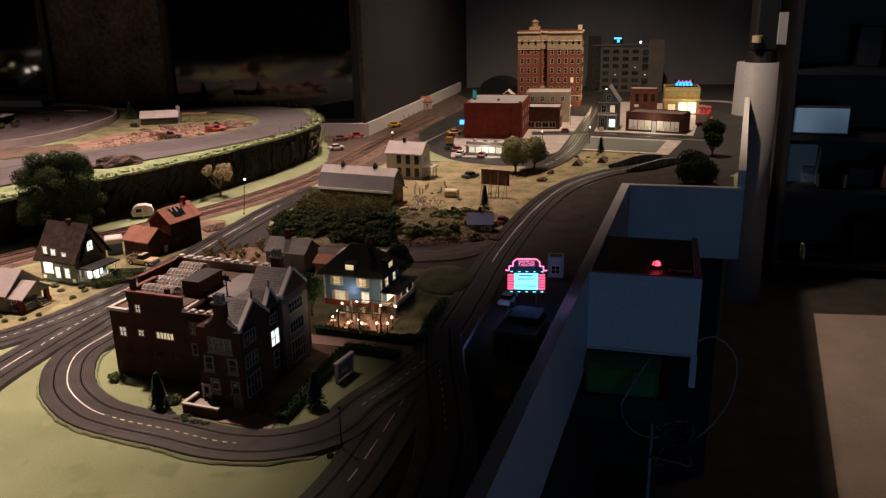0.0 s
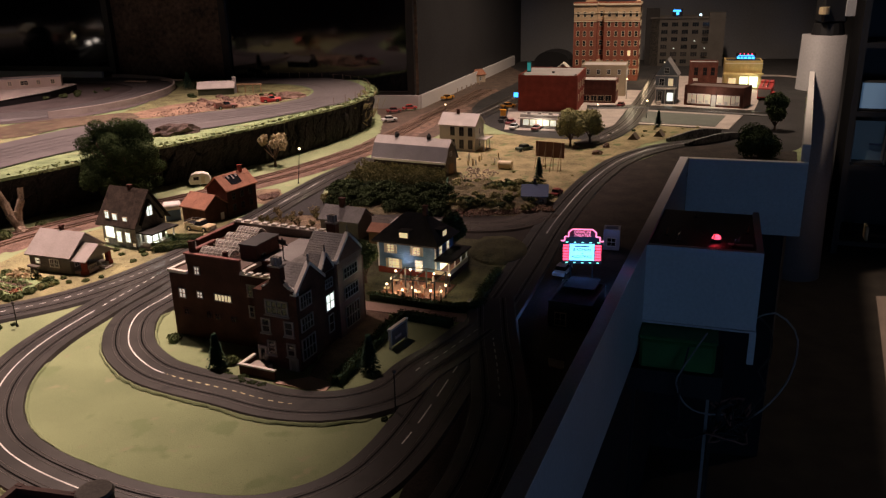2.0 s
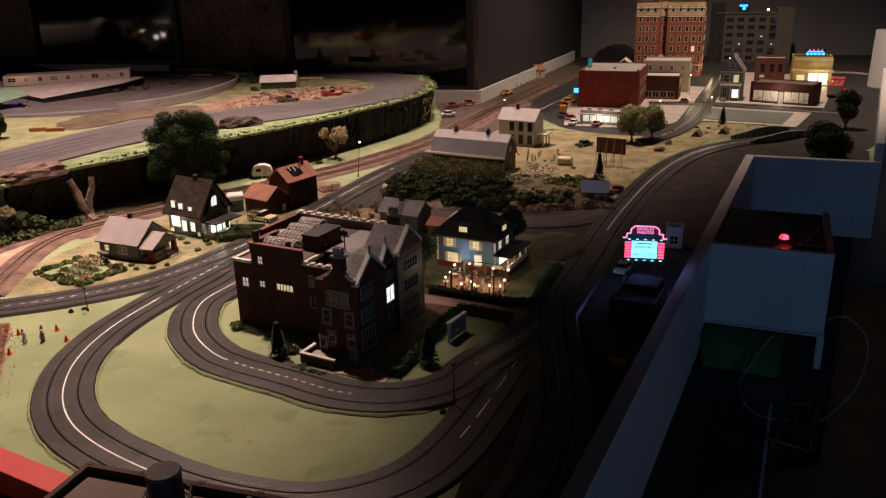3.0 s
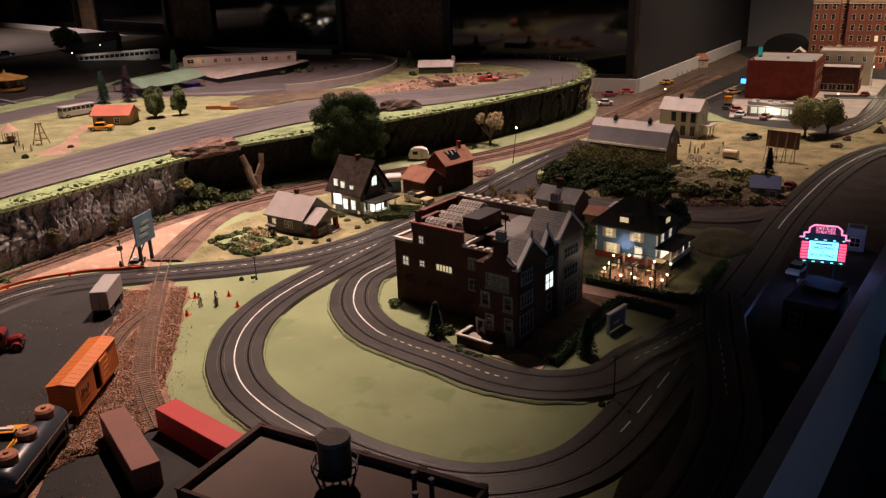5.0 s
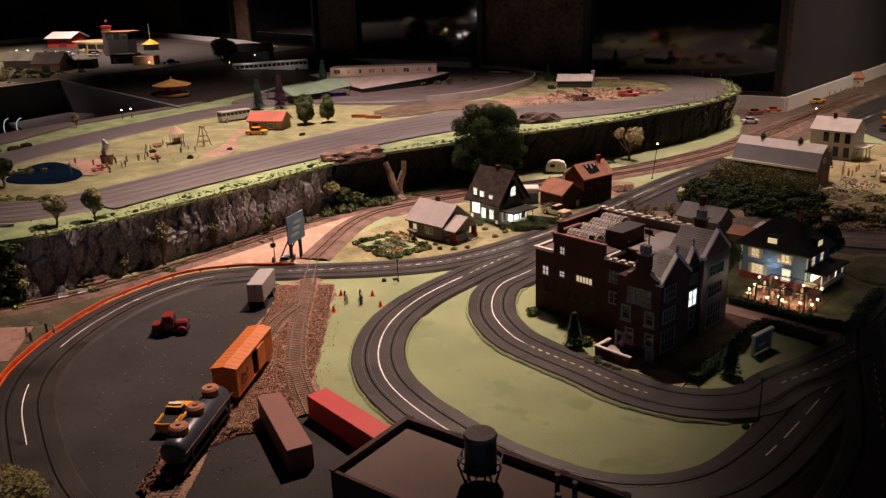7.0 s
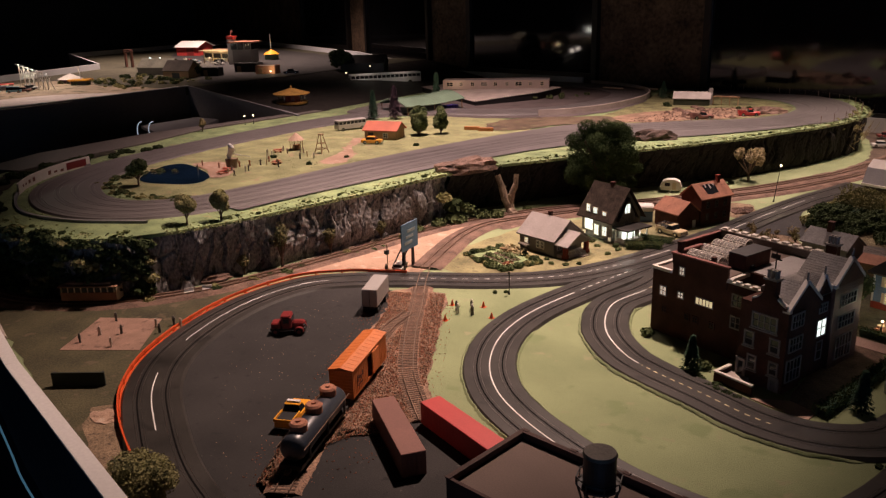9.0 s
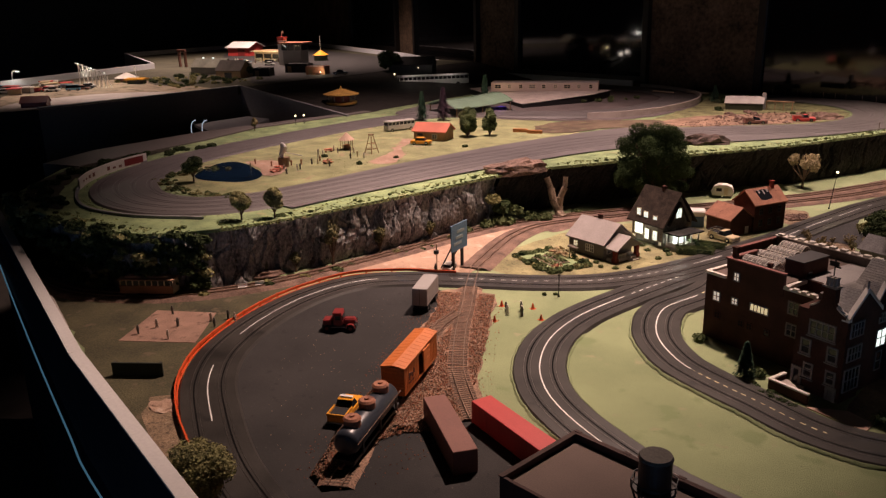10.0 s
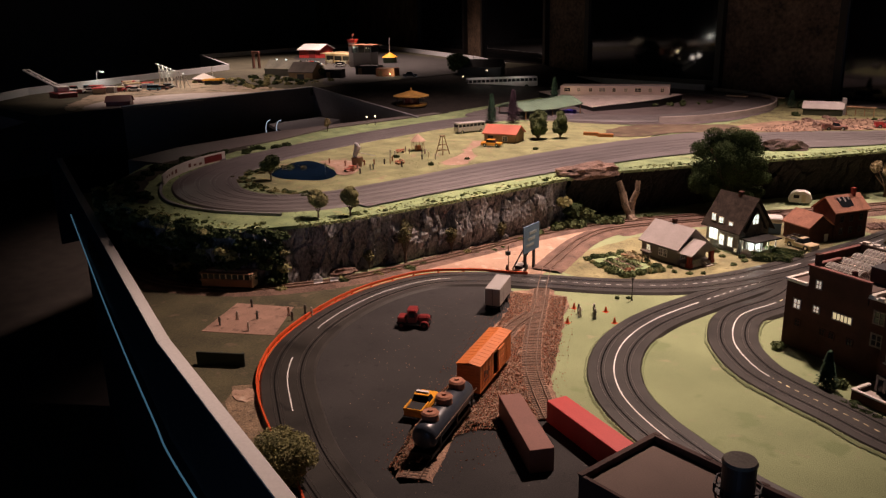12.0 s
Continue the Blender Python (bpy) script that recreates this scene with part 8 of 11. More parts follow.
# garden of the cottage
def garden():
    random.seed(41)
    t = thing("garden_bed", "small vegetable garden with green beds and hedging", "garden", pose(-0.962, 1.415, 0, 0, 0, -22))
    part("soil", box(-0.058, -0.040, 0, 0.058, 0.045, 0.002), GRASS_GREEN, t)
    bed = mat("bed_edging", (0.20, 0.22, 0.12), 0.9, vary=0.3)
    for i in range(4):
        for j in range(2):
            x, y = -0.038 + i * 0.019, -0.024 + j * 0.027
            b = part("bed_frame", box(x, y, 0.002, x + 0.015, y + 0.022, 0.0036), bed, t)
            part("bed_soil", box(x + 0.0012, y + 0.0012, 0.0036, x + 0.0138, y + 0.0208, 0.0041), BALLAST_DARK, b)
            me = leaf_mesh("crop", [(x + 0.0075, y + 0.011, 0.005, 0.008, 0.004)], 70, 0.0016, LEAF)
            ob = new("crop", me)
            ob.parent = b
    fl = new("flower_clump", leaf_mesh("flower_clump", [(0.046, -0.016, 0.005, 0.012, 0.005)], 130, 0.0014, RUSTSTONE))
    fl.parent = t
    gr = new("dry_grass_clump", leaf_mesh("dry_grass_clump", [(-0.030, 0.040, 0.008, 0.020, 0.009), (0.0, 0.046, 0.007, 0.018, 0.008)], 300, 0.0020, LEAF_TAN))
    gr.parent = t
    for k in range(3):
        part("log", rod((-0.050 + 0.004 * k, 0.030 + 0.006 * k, 0.006), (-0.015 + 0.004 * k, 0.036 + 0.006 * k, 0.007), 0.0022, 7), WOOD, t)
    for x in (-0.006, 0.012):
        part("arbour_post", box(x, 0.052, 0, x + 0.002, 0.054, 0.022), BROWNWALL, t)
    part("arbour_top", box(-0.010, 0.048, 0.022, 0.018, 0.058, 0.026, 0.001), BROWNWALL, t)
    m = t.matrix_basis
    for k in range(84):
        e = random.random()
        side = random.choice((0, 0, 1, 2, 3, 3))
        w = random.uniform(-0.006, 0.006)
        p = [(-0.064 + 0.128 * e, -0.046 + w), (-0.064 + 0.128 * e, 0.052 + w), (-0.064 + w, -0.046 + 0.096 * e), (0.064 + w, -0.046 + 0.096 * e)][side]
        q = m @ Vector((*p, 0))
        bush(q.x, q.y, 0, random.uniform(0.006, 0.011), random.choice((0, 0, 1, 2)), "green bush round the vegetable garden")


garden()


def billboard_blue():
    t = thing("billboard", "blue roadside billboard on two dark posts", "billboard", along((-1.086, 1.236), (-1.094, 1.285)))
    for x in (0.008, 0.044):
        part("post", box(x - 0.0025, -0.0025, 0, x + 0.0025, 0.0025, 0.06), BLACK, t)
    bd = part("board", box(-0.006, -0.005, 0.042, 0.058, -0.0028, 0.098), mat("board_blue", (0.12, 0.21, 0.30), 0.6, vary=0.2), t)
    bars = bmesh.new()
    for i in range(3):
        box(0.004 + 0.006 * i, -0.0056, 0.054 + 0.012 * i, 0.034 + 0.006 * i, -0.0051, 0.060 + 0.012 * i, 0, bars)
    part("board_stripes", bars, mat("board_pale", (0.30, 0.36, 0.36), 0.6), bd)
    for x in (0.008, 0.044):
        part("brace", rod((x, 0.003, 0.05), (x, 0.030, 0.0), 0.0015), BLACK, t)


billboard_blue()
car("white_police_car", "small white and black car by the billboard", along((-1.088, 1.222), (-1.105, 1.262), 0.0015), 0.046, FIG_WHITE, "suv")
t = thing("signal_mast", "thin tan signal mast beside the crossing", "signal")
part("mast", rod((-1.115, 1.225, 0), (-1.118, 1.228, 0.055), 0.0011), WOOD, t)
part("mast_arm", box(-1.121, 1.222, 0.035, -1.114, 1.230, 0.043), BLACK, t)
figure((-1.108, 1.212, 0), 0.02, 20, FIG_DARK, "tiny dark figure beside the crossing")

PALEYELLOW = mat("pale_yellow_paint", (0.62, 0.50, 0.30), 0.4, vary=0.08)
t = car("old_pickup", "pale yellow pickup with a roof rack beside the brick house", along((-0.770, 1.785), (-0.705, 1.765)), 0.070, PALEYELLOW, "pickup", "truck")
for y in (-0.0125, 0.0125):
    part("rack_rail", rod((0.002, y, 0.0235), (0.046, y, 0.0235), 0.0007, 5), BLACK, t)
    for x in (0.003, 0.016, 0.028):
        part("rack_post", rod((x, y, 0.014), (x, y, 0.0235), 0.0006, 5), BLACK, t)
for x in (0.006, 0.018, 0.032, 0.044):
    part("rack_bar", rod((x, -0.0125, 0.0237), (x, 0.0125, 0.0237), 0.0006, 5), BLACK, t)
t = thing("camper", "small rounded cream camper caravan beside the railway", "caravan", along((-0.925, 2.165), (-0.872, 2.185)))
bm = extrude_y([(0, 0.006), (0.052, 0.006), (0.055, 0.016), (0.050, 0.030), (0.036, 0.036), (0.016, 0.036), (0.004, 0.030), (-0.003, 0.016)], -0.014, 0.014)
part("shell", bm, COPING, t)
part("door", box(0.030, -0.0146, 0.008, 0.040, -0.0138, 0.028), CREAM, t)
part("window", box(0.010, -0.0146, 0.018, 0.024, -0.0138, 0.027), GLASSDARK, t)
for s in (-1, 1):
    wheel(t, 0.026, s * 0.012, 0.006, 0.003)


# trolley and field things
def trolley():
    t = thing("trolley", "brown and cream vintage trolley car on the railway", "trolley", along((-1.498, 0.748), (-1.398, 0.818), 0.007))
    part("body", box(0, -0.014, 0.004, 0.105, 0.014, 0.020, 0.001), mat("trolley_brown", (0.26, 0.12, 0.07), 0.6), t)
    part("glazing", box(0.002, -0.0132, 0.020, 0.103, 0.0132, 0.030), GLASSDARK, t)
    for k in range(9):
        for s in (-1, 1):
            part("window_post", box(0.002 + k * 0.0124, s * 0.0134 - 0.0006, 0.020, 0.0042 + k * 0.0124, s * 0.0134 + 0.0006, 0.030), CREAM, t)
    part("roof", box(-0.003, -0.0155, 0.030, 0.108, 0.0155, 0.0325, 0.001), mat("trolley_roof", (0.32, 0.19, 0.12), 0.7), t)
    part("clerestory", box(0.010, -0.007, 0.0325, 0.095, 0.007, 0.037, 0.001), MATS["trolley_roof"], t)
    part("end_panel", box(0.105, -0.013, 0.004, 0.1065, 0.013, 0.028), CREAM, t)
    for x in (0.022, 0.083):
        part("truck_frame", box(x - 0.012, -0.010, -0.002, x + 0.012, 0.010, 0.004), BLACK, t)


trolley()
t = thing("dugout_wall", "low dark green wall beside the ball field", "wall", along((-1.182, 0.556), (-1.119, 0.602)))
part("wall_panel", box(0, 0, 0, 0.078, 0.003, 0.022), mat("dark_green_board", (0.018, 0.024, 0.016), 0.8, vary=0.3), t)
for x in (0.002, 0.038, 0.073):
    part("wall_post", box(x, 0.0032, 0, x + 0.003, 0.006, 0.022), BLACK, t)
boulder("sand_mound", "low tan sand heap beside the field", (-1.032, 0.550, 0.0), 0.026, 0.018, 0.004, 10, SAND, 4)
for x, y, k in ((-1.345, 0.90, 0), (-1.33, 0.93, 1)):
    t = thing("garden_bench", "small white bench at the cliff foot", "bench", pose(x, y, 0, 0, 0, 50))
    part("seat", box(0, 0, 0.005, 0.018, 0.006, 0.0065), WHITE, t)
    part("backrest", box(0, 0.005, 0.0065, 0.018, 0.0062, 0.013), WHITE, t)
    for xx in (0.001, 0.016):
        part("leg", box(xx, 0.0005, 0, xx + 0.0012, 0.0055, 0.005), WHITE, t)
bm = rod((-0.765, 0.430, 0.006), (-0.735, 0.415, 0.006), 0.006, 9)
thing("log", "short tan log lying by the table edge", "log", bm=bm, material=WOOD)
bm = rod((-1.60, 0.655, 0.0035), (-1.42, 0.60, 0.0035), 0.0035, 7)
thing("low_wall", "low pale concrete kerb beside the ball field", "kerb", bm=bm, material=CONCRETE)

# patio of the blue house
t = thing("patio", "stone patio crowded with tables and lit lanterns", "patio", along((-0.262, 1.415), (-0.135, 1.38)))
part("paving", box(0, 0, 0, 0.115, 0.085, 0.003), mat("patio_brick", (0.20, 0.10, 0.07), 0.85, vary=0.35, fine=300, coarse=90), t)
m = t.matrix_basis
random.seed(51)
for k in range(7):
    x, y = 0.012 + (k % 4) * 0.030, 0.015 + (k // 4) * 0.040 + random.uniform(-0.006, 0.006)
    q = m @ Vector((x, y, 0.003))
    tb = thing("patio_table", "tiny red-topped patio table with chairs", "table", pose(q.x, q.y, 0.003), group="patio tables")
    part("tabletop", cyl(0.0055, 0.0055, 0.0080, 0.0088, 12), RUSTROOF if k % 2 else PALEYELLOW, tb)
    part("pedestal", cyl(0.0008, 0.0008, 0, 0.008, 6), BLACK, tb)
    for a in range(3):
        ang = a * 2.1 + k
        part("stool", box(0.009 * math.cos(ang) - 0.0018, 0.009 * math.sin(ang) - 0.0018, 0, 0.009 * math.cos(ang) + 0.0018, 0.009 * math.sin(ang) + 0.0018, 0.0055), RUSTROOF, tb)
    figure((q.x + 0.008, q.y + 0.006, 0.003), 0.018, k * 70, FIGURE, "tiny figure standing on the patio", k)
for x, y in ((-0.240, 1.433), (-0.244, 1.407), (-0.239, 1.472), (-0.213, 1.480), (-0.167, 1.461), (-0.139, 1.456), (-0.212, 1.380), (-0.196, 1.392), (-0.189, 1.378), (-0.163, 1.379), (-0.145, 1.378), (-0.140, 1.405)):
    street_lamp(x, y, 0.003, 0.020, 0, True, "lantern", "small glowing garden lantern on a post")
for x, y in ((0.03, 0.02), (0.09, 0.03)):
    q = m @ Vector((x, y, 0.03))
    bulb("patio_bulb", q, 0.085, 0.005, (1, 0.75, 0.45))
pg = thing("pergola", "dark wooden pergola frame standing on the patio", "pergola")
PGP = [(-0.218, 1.450), (-0.179, 1.445), (-0.142, 1.432), (-0.232, 1.396), (-0.194, 1.386), (-0.156, 1.378)]
for x, y in PGP:
    part("post", box(x - 0.0013, y - 0.0013, 0.0, x + 0.0013, y + 0.0013, 0.040), BLACK, pg)
for a, b in ((0, 1), (1, 2), (3, 4), (4, 5), (0, 3), (1, 4), (2, 5)):
    part("beam", rod((*PGP[a], 0.0405), (*PGP[b], 0.0405), 0.0010, 5), BLACK, pg)
tree("house_tree", "dark thin tree between mansion and blue house", (-0.295, 1.47, 0), 0.085, 0.026, LEAF_DARK, 350, 0.003, 0.3, 6, 61)
tree("house_tree", "dark tree behind the blue house", (-0.15, 1.64, 0), 0.09, 0.035, LEAF_DARK, 600, 0.0034, 0.3, 6, 62)
bm = bmesh.new()
bmesh.ops.create_icosphere(bm, subdivisions=3, radius=1)
for q in bm.verts:
    q.co = Vector((q.co.x * 0.06, q.co.y * 0.085, max(0, q.co.z) * 0.020 * (1 + 0.3 * noise.noise(q.co * 3))))
thing("ground_mound", "low dark green mound beside the blue house", "ground", pose(-0.06, 1.66, 0.0005), bm, MATS["garden_turf"], kind="structure")


# ---- farm yard ----
def board_on_legs(name, label, m, w, z0, z1, face):
    t = thing(name, label, "billboard", m)
    part("board", box(0, -0.002, z0, w, 0, z1), face, t)
    for k in range(4):
        x = w * (0.1 + 0.27 * k)
        part("leg", rod((x, 0.001, 0), (x, 0.001, z1), 0.0011), WOOD, t)
        part("brace", rod((x, 0.030, 0), (x, 0.001, z0 + (z1 - z0) * 0.7), 0.0009), WOOD, t)
    return t


m = along((0.092, 2.36), (0.008, 2.395))
board_on_legs("wooden_billboard", "brown wooden billboard seen from behind on thin legs", m, 0.086, 0.036, 0.080, mat("board_brown", (0.20, 0.09, 0.045), 0.8, vary=0.25))
car("green_car", "dark green old car near the farmhouse", along((-0.045, 2.62), (0.005, 2.665)), 0.058, mat("green_paint", (0.05, 0.075, 0.05), 0.4), "sedan")
bm = rod((-0.092, 2.385, 0.013), (-0.055, 2.375, 0.013), 0.012, 14)
thing("yellow_tank", "fat yellow oil drum lying in the farm yard", "tank", bm=bm, material=PALEYELLOW)
random.seed(71)
for k in range(12):
    figure((random.uniform(-0.19, -0.08), random.uniform(2.40, 2.52), 0), 0.018, k * 40, FIG_WHITE if k % 2 else PALEYELLOW, "tiny pale figure in the farm yard", k)
car("barn_car", "dark red car beside the farm shed", along((0.058, 2.075), (0.075, 2.125)), 0.05, DARKRED, "sedan")
for x, y, L in ((0.14, 2.66, 0.02), (0.20, 2.58, 0.03), (0.235, 2.68, 0.024)):
    boulder("yard_rock", "dark rock on the dry field", (x, y, 0.004), L * 0.5, L * 0.35, 0.010, 20, ROCK_BROWN, x * 50)
for x, y in ((0.33, 2.80), (0.42, 2.85)):
    t = thing("tent", "small dark camping tent on the dry field", "tent", place(x, y, 0, -20))
    bm = extrude_y([(-0.018, 0), (0.018, 0), (0, 0.022)], 0, 0.04)
    part("canvas", bm, mat("canvas%d" % int(x * 100), (0.12, 0.09, 0.06), 0.9), t)
for k in range(16):
    bush(random.uniform(0.2, 0.6), random.uniform(2.78, 3.02), 0, random.uniform(0.004, 0.010), random.choice((1, 2)), "dry bush on the edge of town")
ground_patch("ground_camp", "dry yellow verge at the edge of town", [(0.16, 2.62), (0.28, 2.66), (0.45, 2.82), (0.62, 2.95), (0.5, 3.04), (0.35, 3.05), (0.30, 2.86), (0.20, 2.76)], 0.0016, GRASS_DRY, 0.005)

# ---- town ----
LOTGREEN = mat("lot_green", (0.11, 0.12, 0.10), 0.85, vary=0.15)
def paving(name, label, poly, z, material):
    return thing(name, label, "pavement", bm=prism(poly, 0.0, z), material=material, kind="structure")


paving("pavement_lot", "pale pavement round the empty lot", [(0.345, 3.10), (0.675, 2.975), (0.79, 3.262), (0.435, 3.40)], 0.0038, CONCRETE)
paving("ground_lot", "empty dark grey lot in the town", [(0.385, 3.118), (0.640, 3.022), (0.725, 3.248), (0.450, 3.352)], 0.0050, LOTGREEN)
paving("pavement_block", "pale pavement under the town row", [(0.47, 3.52), (0.86, 3.38), (1.15, 4.3), (0.72, 4.5)], 0.003, CONCRETE)
paving("pavement_store", "pale pavement round the red store", [(-0.10, 2.98), (0.05, 2.955), (0.19, 2.935), (0.29, 3.05), (0.50, 3.95), (0.1, 4.1), (-0.1, 3.5)], 0.003, CONCRETE)
r, ln = road("road_cross", "grey cross street in the town", [(0.22, 3.46), (0.45, 3.455), (0.66, 3.37), (0.90, 3.27)], z=0.0036, width=0.06)


def shopfront(t, x0, x1, y, z0, z1, n, glass):
    for k in range(n):
        w = (x1 - x0) / n
        pane_at(t, pose(x0 + w * (k + 0.5), y, z0), w * 0.8, z1 - z0, glass=glass, frame=CREAM, cols=2, rows=1)


t = block("red_store", "large windowless red brick store with a grey roof", "store", along((-0.06, 3.385), (0.170, 3.347), 0.003), 0.235, 0.30, 0.142, BRICK_RED, mat("pale_roof_felt", (0.30, 0.28, 0.27), 0.8, vary=0.15), 0.004)
part("pilaster", box(0.190, -0.002, 0, 0.198, 0, 0.14), BRICK_RED, t)
for k in range(4):
    pane_at(t, pose(0.235, 0.05 + k * 0.06, 0.085, 0, 0, 90), 0.012, 0.022, frame=CREAM)
    pane_at(t, pose(0.235, 0.05 + k * 0.06, 0.04, 0, 0, 90), 0.012, 0.022, frame=CREAM)
for x, y in ((0.01, 0.02), (0.22, 0.02), (0.12, 0.10)):
    part("roof_vent", box(x, y, 0.137, x + 0.010, y + 0.010, 0.147), ROOFGREY, t)
s = part("roof_sign", box(0.012, 0.13, 0.138, 0.028, 0.136, 0.180), mat("teal_sign", (0.02, 0.22, 0.22), 0.5), t, "teal upright roof sign")
part("sign_face", box(0.013, 0.1295, 0.145, 0.027, 0.130, 0.176), glow("teal_glow", (0.05, 0.5, 0.5), 0.25), s)
s = part("wall_sign", box(-0.022, 0.02, 0.05, -0.001, 0.026, 0.072), BLACK, t, "blue lit sign on the side wall")
part("sign_face", box(-0.0215, 0.0190, 0.052, -0.002, 0.0199, 0.070), NEON_BLUE, s)

t = block("diner", "low silver diner with bright windows", "diner", along((-0.045, 3.02), (0.081, 2.985), 0.003), 0.17, 0.06, 0.048, GREYBOX, PALEROOF, 0.003)
shopfront(t, 0.01, 0.16, 0, 0.010, 0.030, 6, glow("diner_glow", (0.95, 1.0, 0.85), 0.5))
for k in range(3):
    part("steel_band", box(-0.001, -0.0016, 0.0035 + 0.0022 * k, 0.171, -0.0002, 0.0045 + 0.0022 * k), CHROME, t)
for k in range(4):
    part("roof_vent", box(0.02 + 0.04 * k, 0.02, 0.046, 0.032 + 0.04 * k, 0.034, 0.053), GREYBOX, t)
part("awning", box(-0.004, -0.014, 0.034, 0.174, -0.0002, 0.037), PALEROOF, t)
bulb("diner_bulb", t.matrix_basis @ Vector((0.08, -0.03, 0.03)), 0.06, 0.008, (1, 0.92, 0.75))
t = block("brick_shop", "small dark red brick shop with a grey roof", "shop", along((0.20, 3.60), (0.337, 3.575), 0.003), 0.145, 0.12, 0.095, BRICK_BROWN, PALEROOF, 0.004)
for k in range(3):
    pane_at(t, pose(0.145, 0.025 + 0.035 * k, 0.05, 0, 0, 90), 0.012, 0.022, frame=CREAM)
shopfront(t, 0.01, 0.13, 0, 0.008, 0.03, 4, GLASSDARK)
t = block("tan_shop", "tan two-storey shop behind the red store", "shop", along((0.21, 3.80), (0.40, 3.77), 0.003), 0.195, 0.16, 0.135, TANWALL, PALEROOF, 0.006)
for k in range(4):
    pane_at(t, pose(0.195, 0.02 + 0.037 * k, 0.085, 0, 0, 90), 0.013, 0.024)
    pane_at(t, pose(0.03 + 0.045 * k, 0, 0.095), 0.012, 0.020)
pane_at(t, pose(0.195, 0.08, 0.012, 0, 0, 90), 0.08, 0.04, glass=LIT_DIM, cols=4, rows=1)
t = simple_house("white_gable_house", "pale gabled house behind the red store", "house", along((0.08, 3.72), (0.17, 3.71), 0.003), 0.09, 0.08, 0.11, 0.148, COPING, CREAMWALL, "y")


def hotel():
    L, W, H = 0.325, 0.20, 0.368
    t = thing("hotel", "tall red brick hotel with cream upper storey and cornice", "hotel", along((0.195, 4.36), (0.516, 4.31), 0.001))
    # light court in the front
    for x0, x1, y0 in ((0, 0.115, 0), (0.115, 0.150, 0.05), (0.150, L, 0)):
        part("wall", box(x0, y0, 0, x1, W, H * 0.80), BRICK_HOTEL, t)
        part("upper_wall", box(x0, y0, H * 0.80, x1, W, H), mat("hotel_tan", (0.42, 0.30, 0.18), 0.7) if "hotel_tan" not in MATS else MATS["hotel_tan"], t)
        part("cornice", box(x0 - (0.004 if x0 == 0 else 0), y0 - 0.006, H, x1 + (0.004 if x1 == L else 0), W + 0.004, H + 0.008), CREAM, t)
        for zz in (0.16, 0.79, 0.90):
            part("string_course", box(x0, y0 - 0.0035, H * zz - 0.003, x1, y0 - 0.0002, H * zz + 0.001), CREAM, t)
        part("parapet", box(x0, y0 - 0.001, H + 0.008, x1, y0 + 0.006, H + 0.016), BRICK_HOTEL, t)
    for fl in range(7):
        z = 0.030 + fl * 0.047
        for x in (0.022, 0.055, 0.090, 0.175, 0.210, 0.245, 0.278, 0.308):
            g = LIT_DIM if (fl, x) in ((0, 0.21), (0, 0.245), (2, 0.278)) else GLASSDARK
            pane_at(t, pose(x, 0, z), 0.013, 0.024, glass=g, frame=CREAM, rows=2, cols=1)
        pane_at(t, pose(0.1325, 0.05, z), 0.014, 0.024, frame=CREAM, rows=2, cols=1)
        for y in (0.04, 0.09, 0.14):
            pane_at(t, pose(L, y, z, 0, 0, 90), 0.013, 0.024, frame=CREAM, rows=2, cols=1)
    p = part("penthouse", box(0.055, 0.03, H + 0.008, 0.105, 0.09, H + 0.030), MATS["hotel_tan"], t)
    part("roof_tank", cyl(0.017, 0.017, H + 0.030, H + 0.055, 16, (0.08, 0.06)), WOOD, p)
    part("tank_roof", cyl(0.020, 0.004, H + 0.055, H + 0.065, 16, (0.08, 0.06)), WOOD, p)
    part("stair_head", box(L - 0.025, 0.05, H + 0.008, L - 0.005, 0.08, H + 0.036), CREAM, t)
    part("entrance", box(0.116, 0.030, 0, 0.149, 0.049, 0.10), CREAM, t, "cream stone entrance bay")
    bulb("hotel_bulb", t.matrix_basis @ Vector((L + 0.04, -0.03, 0.05)), 0.18, 0.01, (1, 0.7, 0.4))


hotel()


